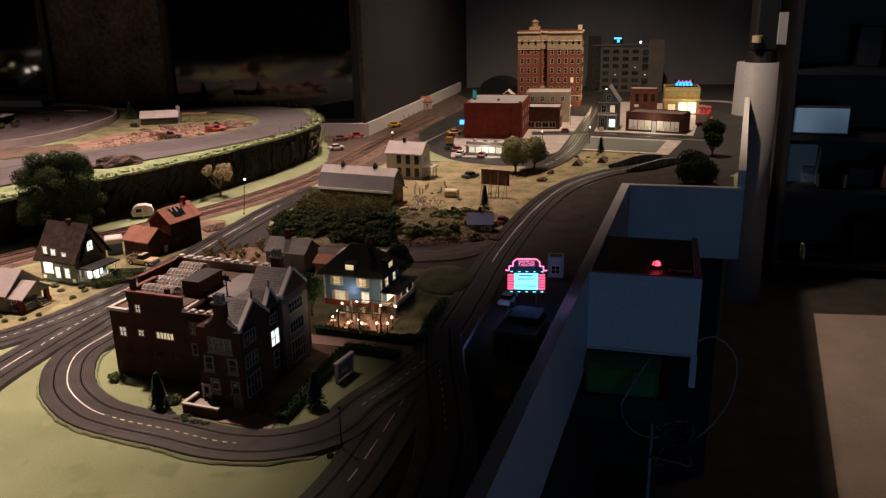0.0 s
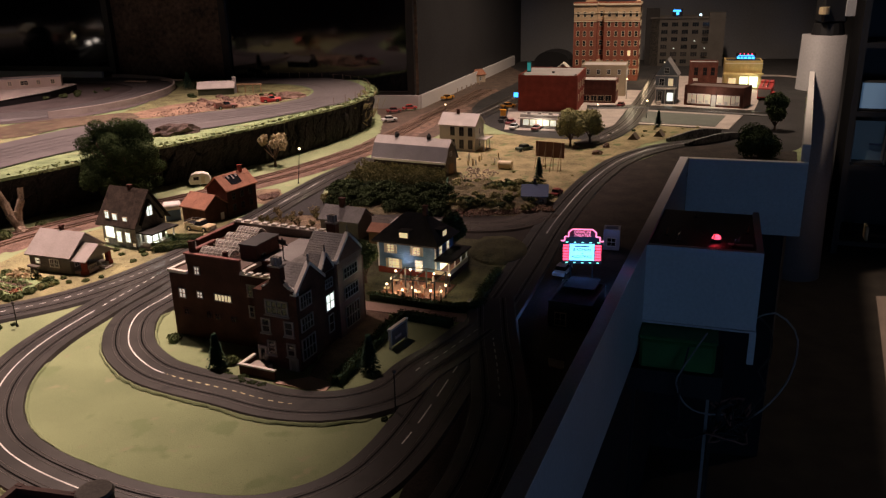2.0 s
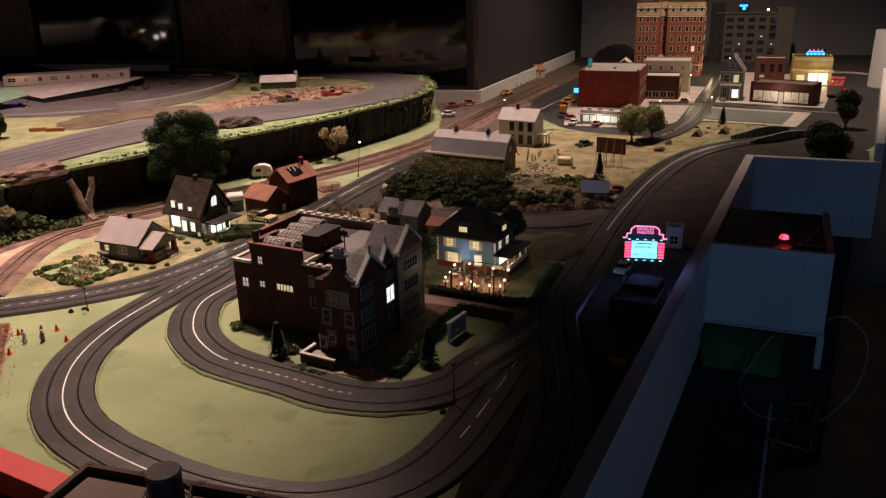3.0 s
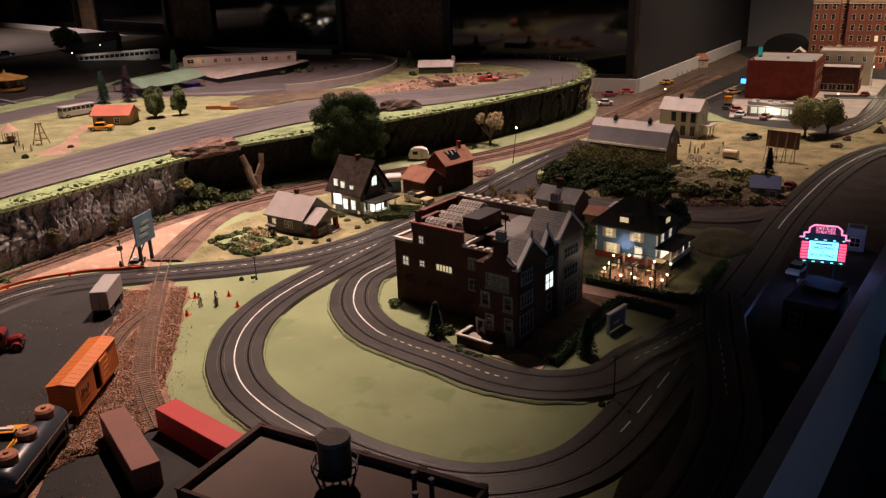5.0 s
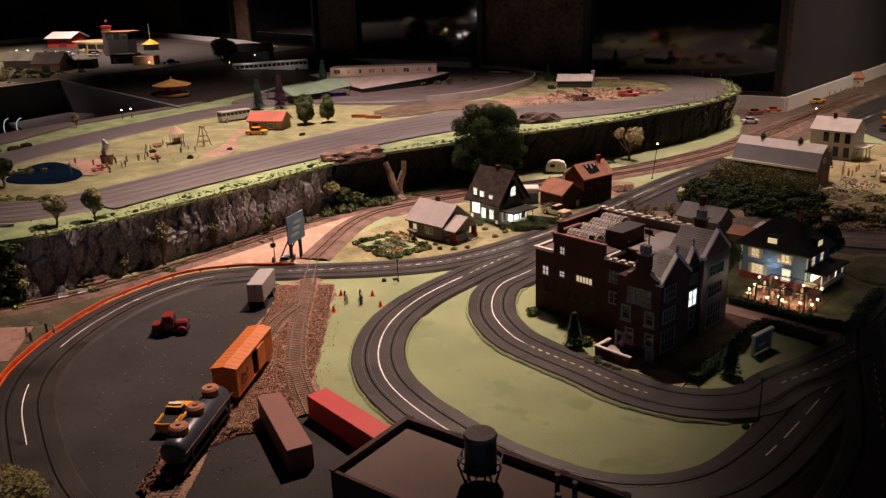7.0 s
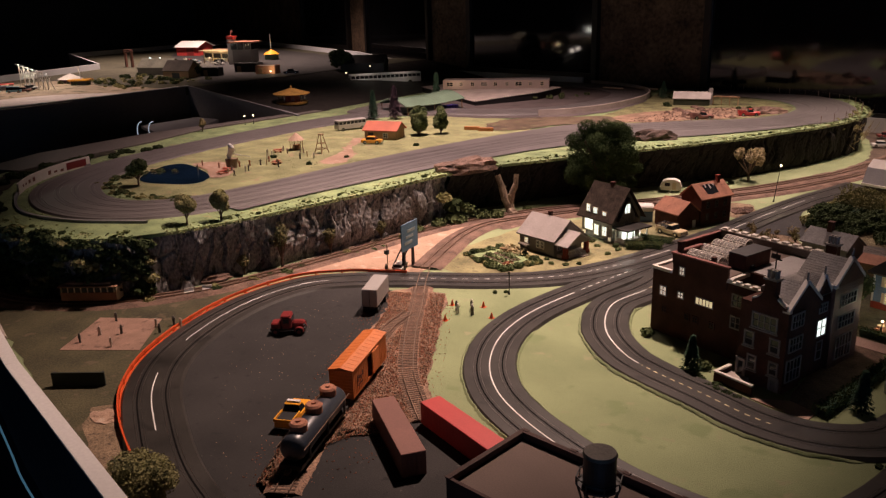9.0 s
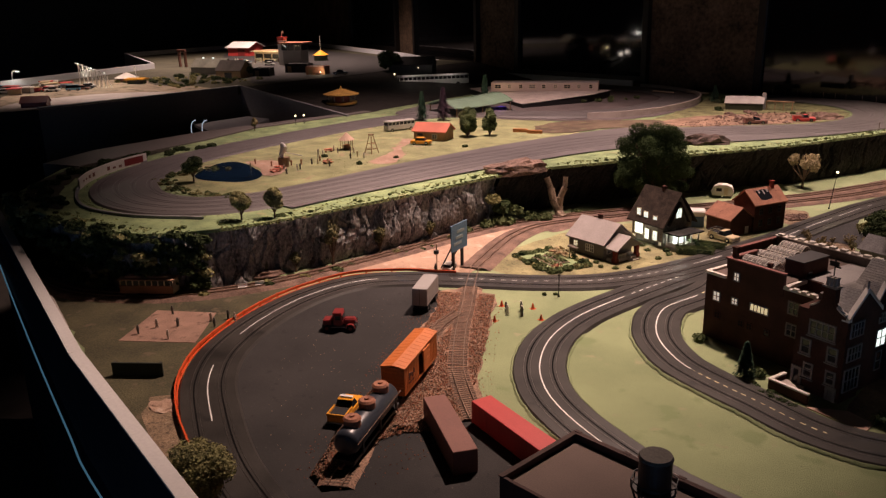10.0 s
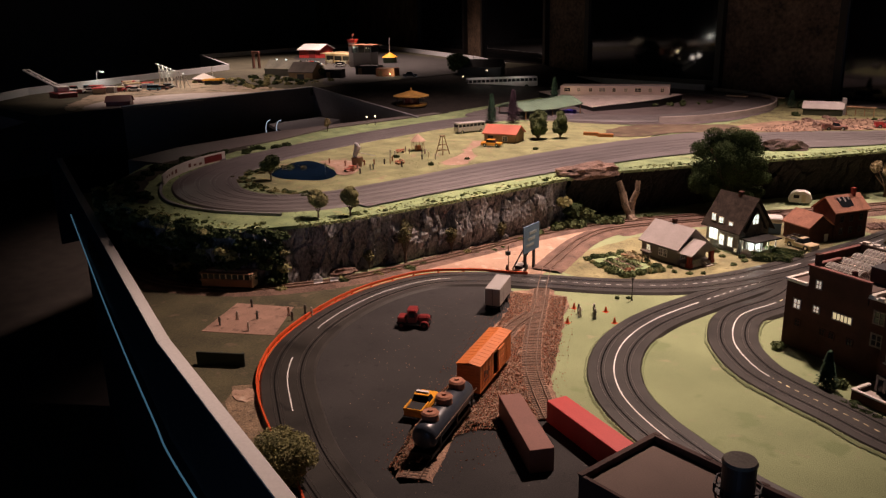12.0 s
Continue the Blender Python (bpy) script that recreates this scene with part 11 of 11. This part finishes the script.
# ---- control box and drive-in by the table edge ----
def control_box():
    t = thing("control_box", "white fronted control box with a black top and red button", "control box", along((0.222, 1.600), (0.429, 1.556)))
    L, W = 0.212, 0.275
    part("front_panel", box(0, 0, -0.115, L, 0.012, 0.040), FASCIA, t)
    part("side_panel", box(L - 0.012, 0.0125, -0.115, L, W, 0.040), FASCIA, t)
    part("top", box(0.002, 0.0125, 0.028, L - 0.0125, W, 0.034), BLACK, t)
    part("bottom_lip", box(0, -0.004, -0.119, L, 0.010, -0.1155), FASCIA, t)
    bt = part("button", cyl(0.010, 0.010, 0.034, 0.040, 16, (0.128, 0.072)), BLACK, t, "red lit push button")
    part("button_cap", cyl(0.0085, 0.0065, 0.040, 0.046, 16, (0.128, 0.072)), NEON_RED, bt)
    random.seed(103)
    for k in range(9):
        x, y = random.uniform(0.02, 0.19), random.uniform(0.04, 0.25)
        sw = part("switch", box(x - 0.004, y - 0.004, 0.034, x + 0.004, y + 0.004, 0.037), BLACK, t)
        part("switch_lever", rod((x, y, 0.037), (x + 0.002, y, 0.050), 0.0012), CHROME if k % 3 else RUSTROOF, sw)
    part("plate", box(0.150, 0.050, 0.0342, 0.195, 0.062, 0.036), SILVER, t)
    bulb("button_bulb", t.matrix_basis @ Vector((0.128, 0.072, 0.056)), 0.012, 0.004, (1, 0.05, 0.1))
    part("side_strip", box(L - 0.010, -0.001, -0.185, L + 0.002, 0.010, -0.1195), FASCIA, t)
    part("shelf", box(-0.012, -0.060, -0.240, 0.160, 0.090, -0.192), BLACK, t, "black shelf under the box")
    for x, mm in ((0.136, FASCIA_GREY), (0.1465, BLACK), (-0.008, BLACK)):
        part("leg", box(x, 0.002, FLOOR, x + 0.006, 0.008, -0.2405), mm, t)
    part("leg", box(0.136, 0.002, -0.1915, 0.142, 0.008, -0.1195), FASCIA_GREY, t)


control_box()
t = thing("green_bin", "dim green storage bin under the table edge", "storage bin", along((0.215, 1.545), (0.355, 1.515)))
part("bin", box(0, 0, -0.1915, 0.140, 0.1, -0.130, 0.006), mat("bin_green", (0.03, 0.14, 0.03), 0.6), t)
part("bin_lid", box(-0.002, -0.002, -0.1295, 0.142, 0.102, -0.123, 0.002), MATS["bin_green"], t)
t = thing("table_leg", "square black table leg standing on the carpet", "table leg", pose(0.150, 1.70, FLOOR))
part("post", box(-0.016, -0.016, 0.006, 0.016, 0.016, 0.68, 0.002), BLACK, t)
part("foot", box(-0.020, -0.020, 0, 0.020, 0.020, 0.006), BLACK, t)


def cable(name, label, pts, r, material):
    c = bpy.data.curves.new(name, "CURVE")
    c.dimensions, c.bevel_depth, c.bevel_resolution = "3D", r, 2
    sp = c.splines.new("POLY")
    line = curve(pts, 0.02)
    sp.points.add(len(line) - 1)
    for q, p in zip(sp.points, line):
        q.co = (*p, 1)
    c.materials.append(material)
    return tagged(new(name, c), label, "cable")


random.seed(104)
cable("grey_cable", "thin pale cable looping below the control box", [(0.43, 1.58, -0.10), (0.475, 1.60, -0.095), (0.515, 1.60, -0.13), (0.525, 1.60, -0.18), (0.51, 1.60, -0.25), (0.47, 1.60, -0.31), (0.43, 1.60, -0.34)], 0.0018, FASCIA_GREY)
cable("white_cable", "white cable hanging before the green bin", [(0.335, 1.53, -0.11), (0.305, 1.50, -0.14), (0.285, 1.49, -0.17), (0.280, 1.50, -0.20), (0.30, 1.52, -0.25), (0.34, 1.55, -0.29), (0.40, 1.58, -0.31)], 0.0016, FASCIA_GREY)
cable("black_cable", "thin black cable hanging below the shelf", [(0.30, 1.51, -0.13), (0.285, 1.49, -0.20), (0.29, 1.50, -0.28), (0.275, 1.52, -0.32), (0.32, 1.55, -0.35), (0.39, 1.58, -0.34)], 0.0018, BLACK)
cable("black_cable", "thin black cable hanging beside the box", [(0.43, 1.58, -0.09), (0.47, 1.60, -0.13), (0.475, 1.60, -0.19), (0.455, 1.60, -0.22), (0.475, 1.60, -0.26), (0.45, 1.60, -0.31)], 0.0018, BLACK)
for mm, lab, n in ((BLACK, "tangled black cables tied to the box leg", 60), (BROWN, "tangled dark brown cables tied to the box leg", 22)):
    cable("cable_tangle", lab, [(0.355 if k == 0 else 0.405 + random.uniform(-0.045, 0.045), 1.575 + random.uniform(-0.02, 0.02), -0.315 + random.uniform(-0.05, 0.045)) for k in range(n)], 0.0022, mm)
cable("black_cable", "black cable lying on the floor", [(0.2, 1.6, -0.893), (0.35, 1.75, -0.893), (0.55, 1.7, -0.893), (0.5, 1.9, -0.893), (0.62, 2.0, -0.893), (0.7, 1.85, -0.893)], 0.006, BLACK)
# Blue light caught by this cable is given as a faint glow of its material.
cable("blue_cable", "cable along the outer table side, blue reflection given as glow", [(-2.60, 0.905, -0.06), (-2.25, 0.800, -0.075), (-1.95, 0.712, -0.10), (-1.60, 0.612, -0.125), (-1.30, 0.526, -0.130), (-1.174, 0.490, -0.130), (-0.90, 0.430, -0.125)], 0.0016, glow("cable_gleam", (0.16, 0.40, 0.58), 0.22))


def theater_sign():
    t = thing("drive_in_sign", "neon drive-in theater sign with a blue screen", "sign", Matrix.Translation((0.0535, 1.475, 0.006)) @ Matrix.Rotation(radians(-2), 4, "Z") @ Matrix.Scale(1.13, 4))
    W = 0.062
    part("board", box(0.006, 0, 0.034, 0.006 + W, 0.004, 0.078), BLACK, t)
    part("screen", box(0.018, -0.0012, 0.040, 0.056, -0.0002, 0.067), SCREEN, t)
    for s in (0, 1):
        for k in range(6):
            x = 0.008 if s == 0 else 0.0575
            part("red_bar", box(x, -0.0012, 0.040 + k * 0.0045, x + 0.009, -0.0002, 0.0428 + k * 0.0045), NEON_RED, t)
    arch = [(0.004, 0.072), (0.010, 0.072), (0.010, 0.079), (0.016, 0.079), (0.016, 0.086), (0.022, 0.091), (0.052, 0.091), (0.058, 0.086), (0.058, 0.079), (0.064, 0.079), (0.064, 0.072), (0.070, 0.072)]
    part("header", box(0.016, 0.0005, 0.0785, 0.058, 0.0035, 0.0905), mat("header_red", (0.10, 0.02, 0.03), 0.6), t)
    for a, b in zip(arch, arch[1:]):
        part("neon_tube", rod((a[0], -0.001, a[1]), (b[0], -0.001, b[1]), 0.0011, 6), NEON_PINK, t)
    for k in range(5):
        part("green_dot", box(0.012 + k * 0.012, -0.0012, 0.0355, 0.016 + k * 0.012, -0.0002, 0.0367), glow("dot_green", (0.3, 1.0, 0.7), 1.5) if k == 0 else bpy.data.materials["dot_green"], t)
        part("green_dot", box(0.012 + k * 0.012, -0.0012, 0.0692, 0.016 + k * 0.012, -0.0002, 0.0702), bpy.data.materials["dot_green"], t)

    def words(text, x, z, size, material):
        c = bpy.data.curves.new("lettering", "FONT")
        c.body, c.size, c.align_x, c.extrude = text, size, "CENTER", 0.0002
        c.materials.append(material)
        o = new("lettering", c)
        o.parent = t
        o.matrix_basis = pose(x, -0.0018, z, 90, 0, 0)
    words("DRIVE-IN", 0.037, 0.0848, 0.0062, NEON_PINK)
    words("THEATER", 0.037, 0.0795, 0.0062, NEON_PINK)
    ink = mat("sign_ink", (0.01, 0.05, 0.09), 0.6)
    words("BIRDMAN", 0.037, 0.0560, 0.0062, ink)
    words("of", 0.037, 0.0508, 0.0045, ink)
    words("ALCATRAZ", 0.037, 0.0445, 0.0062, ink)
    part("text_bar", box(0.026, -0.0016, 0.0625, 0.048, -0.0013, 0.0642), ink, t)
    for x in (0.020, 0.054):
        part("leg", rod((x, 0.002, 0), (x, 0.002, 0.036), 0.0015), BLACK, t)
    part("base", box(0.008, -0.006, 0, 0.066, 0.010, 0.003), CONCRETE, t)
    b = bulb("sign_glow", t.matrix_basis @ Vector((0.037, -0.035, 0.045)), 0.075, 0.015, (0.12, 0.32, 1.0))


theater_sign()
t = block("ticket_booth", "small white and blue ticket booth behind the sign", "kiosk", along((0.150, 1.68), (0.185, 1.675)), 0.032, 0.03, 0.044, mat("booth_white", (0.42, 0.45, 0.55), 0.6), BLUEROOF, 0.004)
pane_at(t, pose(0.016, 0, 0.010), 0.016, 0.016)
bulb("booth_bulb", (0.165, 1.63, 0.04), 0.006, 0.004, (0.3, 0.4, 1.0))
# Shadow over this building is put into its near-black walls and roof panel.
t = block("dark_garage", "flat-roofed building by the road, shadow put into its dark colours", "building", along((0.035, 1.30), (0.105, 1.28)), 0.07, 0.10, 0.045, mat("garage_shaded", (0.03, 0.03, 0.028), 0.8), BLACKROOF, 0.003)
part("shaded_roof_panel", box(0.01, 0.06, 0.0455, 0.06, 0.11, 0.048), BLACKROOF, t)
pane_at(t, pose(0.02, 0, 0.006), 0.016, 0.02, frame=TANWALL)
t = thing("small_sign", "small tan roadside sign lying near the edge", "sign", pose(0.045, 1.16, 0.0, 0, 0, -25))
part("panel", box(-0.012, -0.001, 0.002, 0.012, 0.001, 0.012), TANWALL, t)
part("foot", box(-0.010, -0.003, 0, 0.010, 0.003, 0.002), WOOD, t)
car("white_night_car", "white car on the dark road", along((0.055, 1.50), (0.075, 1.555), 0.005), 0.055, WCAR, "sedan")

# ---- room things beyond the table ----
t = thing("white_column", "plain white round column beside the table", "column", pose(1.285, 3.98, FLOOR))
part("shaft", cyl(0.112, 0.092, 0, 1.14, 32), mat("column_paint", (0.27, 0.26, 0.265), 0.6, vary=0.08, fine=120, coarse=5), t, "", True)
part("column_cap", cyl(0.090, 0.090, 1.08, 1.1398, 32), MATS["column_paint"], t, "", True)
t = thing("toy_machine", "small colourful machine standing on the column", "machine", pose(1.30, 3.985, FLOOR + 1.1405))
part("machine_base", cyl(0.07, 0.06, 0, 0.05, 16), BLACK, t)
part("machine_body", box(-0.05, -0.05, 0.05, 0.06, 0.05, 0.30, 0.01), BLACK, t)
part("machine_top", box(-0.02, -0.05, 0.30, 0.09, 0.05, 0.36, 0.01), YELLOW, t)
part("machine_knob", cyl(0.022, 0.022, 0.09, 0.12, 12, (-0.045, -0.055)), PALEYELLOW, t)
part("machine_window", box(0.045, -0.056, 0.08, 0.085, -0.0505, 0.22), FASCIA, t)


def shelving():
    t = thing("shelf_unit", "tall dark open shelf unit with boxes and screens", "shelf", along((1.56, 4.30), (2.60, 4.05), FLOOR))
    for x in (0, 0.62, 1.24):
        part("upright", box(x, 0, 0, x + 0.03, 0.35, 1.75), BLACK, t)
    for z in (0.05, 0.45, 0.72, 1.05, 1.45):
        part("shelf_board", box(0.03, 0, z, 1.24, 0.35, z + 0.025), BLACK, t)
    part("back_panel", box(0, 0.35, 0, 1.27, 0.37, 1.75), BLACK, t)
    return t


sh = shelving()
m = sh.matrix_basis
SCREENDIM = glow("dim_screen", (0.22, 0.38, 0.60), 0.13)
t = thing("monitor", "dim blue glowing monitor on the shelf", "monitor", m @ pose(0.031, 0.02, 0.7455))
part("case", box(0, 0, 0, 0.27, 0.04, 0.148, 0.004), BLACK, t)
part("screen", box(0.008, -0.002, 0.014, 0.262, -0.0002, 0.138), SCREENDIM, t)
t = thing("glass_case", "dim blue glass display case on the shelf", "display case", m @ pose(0.032, 0.02, 0.4755))
part("case_back", box(0, 0.07, 0, 0.15, 0.075, 0.21), glow("case_blue", (0.10, 0.17, 0.24), 0.05), t)
part("case_base", box(0, 0, 0, 0.15, 0.0695, 0.012), BLACK, t)
for x in (0.0, 0.146):
    part("case_edge", box(x, 0, 0.0125, x + 0.004, 0.0695, 0.21), FASCIA_GREY, t)
for x, z in ((0.18, 0.4755), (0.31, 0.4755), (0.155, 0.0755)):
    t = thing("yellow_box", "thin upright yellow box on the dark shelf", "box", m @ pose(x, 0.03, z), group="yellow boxes on the shelf")
    part("carton", box(0, 0, 0, 0.014, 0.09, 0.07, 0.001), PALEYELLOW, t)
    part("carton_flap", box(0.001, -0.001, 0.062, 0.013, 0.0, 0.07), PALEYELLOW, t)
random.seed(107)
for k in range(16):
    z = random.choice((0.4755, 0.4755, 1.0755, 0.0755))
    x = random.uniform(0.05, 1.1)
    mm = random.choice((BROWN, BLUEROOF, BLACK, BLACK))
    w, h = random.uniform(0.06, 0.14), random.uniform(0.06, 0.2)
    t = thing("storage_box", "dusty storage box on the dark shelf", "box", m @ pose(x, 0.05 + 0.01 * k, z), group="boxes on the shelf")
    part("carton", box(0, 0, 0, w, 0.10, h, 0.003), mm, t)
    part("carton_flap", box(0.002, -0.002, h * 0.9, w - 0.002, 0.0, h), mm, t)
thing("rug", "pale beige rug on the dark carpet", "rug", bm=prism([(1.56, 3.694), (0.95, 1.86), (2.3, 1.70), (2.9, 3.58)], FLOOR + 0.001, FLOOR + 0.008), material=mat("beige_rug", (0.29, 0.225, 0.185), 0.95, vary=0.12, fine=200, coarse=6, bump=0.4, height=0.003))
t = thing("side_chest", "dark reddish wooden chest on the rug", "chest", along((1.87, 3.35), (2.3, 3.27), FLOOR + 0.0085))
part("chest_body", box(0, 0, 0, 0.5, 0.35, 0.30, 0.01), mat("chest_wood", (0.10, 0.03, 0.02), 0.5, vary=0.3), t)
part("chest_lid", box(-0.01, -0.01, 0.3005, 0.51, 0.36, 0.34, 0.01), MATS["chest_wood"], t)
spot("room_lamp", (1.9, 2.9, 1.85), (1.65, 2.8, FLOOR), 18, 60, 0.7, 0.08, (1.0, 0.78, 0.62))
# Unseen panel added behind the viewpoint to throw blue light on the table boards.
t = thing("blue_fill_panel", "unseen glowing panel added to light the table edge blue", "monitor", pose(1.2, -1.96, 0.1))
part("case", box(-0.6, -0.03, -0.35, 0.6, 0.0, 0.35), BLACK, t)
part("screen", box(-0.58, 0.0005, -0.33, 0.58, 0.003, 0.33), glow("fill_blue", (0.25, 0.45, 0.85), 3.5), t)


# ---- tufts of model grass ----
def tufts(name, label, spots, lo, hi, material):
    """Many small ragged clumps of fibre, joined."""
    v, f = [], []
    for x, y, z in spots:
        for c in range(3):
            s = random.uniform(lo, hi)
            a = random.uniform(0, 6.283)
            d = Vector((math.cos(a), math.sin(a), 0))
            o = Vector((x + random.uniform(-s, s), y + random.uniform(-s, s), z))
            b = len(v)
            lean = Vector((random.uniform(-0.6, 0.6), random.uniform(-0.6, 0.6), 1)) * s * random.uniform(0.5, 1.1)
            v += [o - d * s * 0.8, o + d * s * 0.8, o + d * s * 0.5 + lean, o - d * s * 0.5 + lean * 0.8]
            f.append((b, b + 1, b + 2, b + 3))
    me = bpy.data.meshes.new(name)
    me.from_pydata(v, [], f)
    me.materials.append(material)
    return tagged(new(name, me), label, "grass", "", "stuff")


def beside(pts, offset, spread, z, n, closed=False):
    """Spots strewn along a line at a sideways offset."""
    ln = curve(pts, 0.01)
    nor = sides(ln)
    out = []
    for k in range(n):
        i = random.randrange(len(ln))
        if noise.noise(ln[i] * 11) < -0.25:
            continue
        p = ln[i] + nor[i] * (offset + random.gauss(0, spread))
        out.append((p.x, p.y, z))
    return out


random.seed(201)
TUFT_GREEN = mat("tuft_green", (0.15, 0.23, 0.09), 0.95, vary=0.4, fine=300, coarse=40, tint=(0.24, 0.29, 0.12))
TUFT_DARK = mat("tuft_dark", (0.05, 0.07, 0.03), 0.95, vary=0.4, fine=300, coarse=40)
TUFT_RIM = mat("tuft_rim", (0.24, 0.32, 0.14), 0.95, vary=0.4, fine=300, coarse=40, tint=(0.34, 0.37, 0.18))
rim_line = [(p.x, p.y) for p in edge[::4]]
tufts("rim_grass", "ragged green turf hanging over the cliff rim", beside(rim_line, 0.002, 0.005, UP - 0.003, 3600) + beside(rim_line, -0.02, 0.015, UP, 1500), 0.0012, 0.0036, TUFT_RIM)
tufts("rim_grass_dark", "dark tufts along the cliff rim", beside(rim_line, 0.002, 0.010, UP - 0.002, 500), 0.0012, 0.0034, TUFT_DARK)
for off in (0.086, -0.086):
    tufts("verge_grass", "green tufts along the upper track", beside(SPEEDWAY[1:20], off, 0.007, UP, 1500), 0.0007, 0.0020, TUFT_RIM)
    tufts("verge_grass_dark", "dark specks of turf along the upper track", beside(SPEEDWAY[1:20], off, 0.004, UP, 160), 0.0010, 0.0024, TUFT_DARK)
meadow = []
while len(meadow) < 1300:
    x, y = random.uniform(-2.1, -1.42), random.uniform(1.05, 2.4)
    if noise.noise(Vector((x * 9, y * 9, 0))) > 0.05:
        meadow.append((x, y, UP + 0.001))
meadow = [p for p in meadow if p[0] > -2.08 and not (-1.96 < p[0] < -1.68 and 1.12 < p[1] < 1.40)]
tufts("meadow_grass", "green tufts on the upper meadow", meadow, 0.0005, 0.0014, TUFT_GREEN)
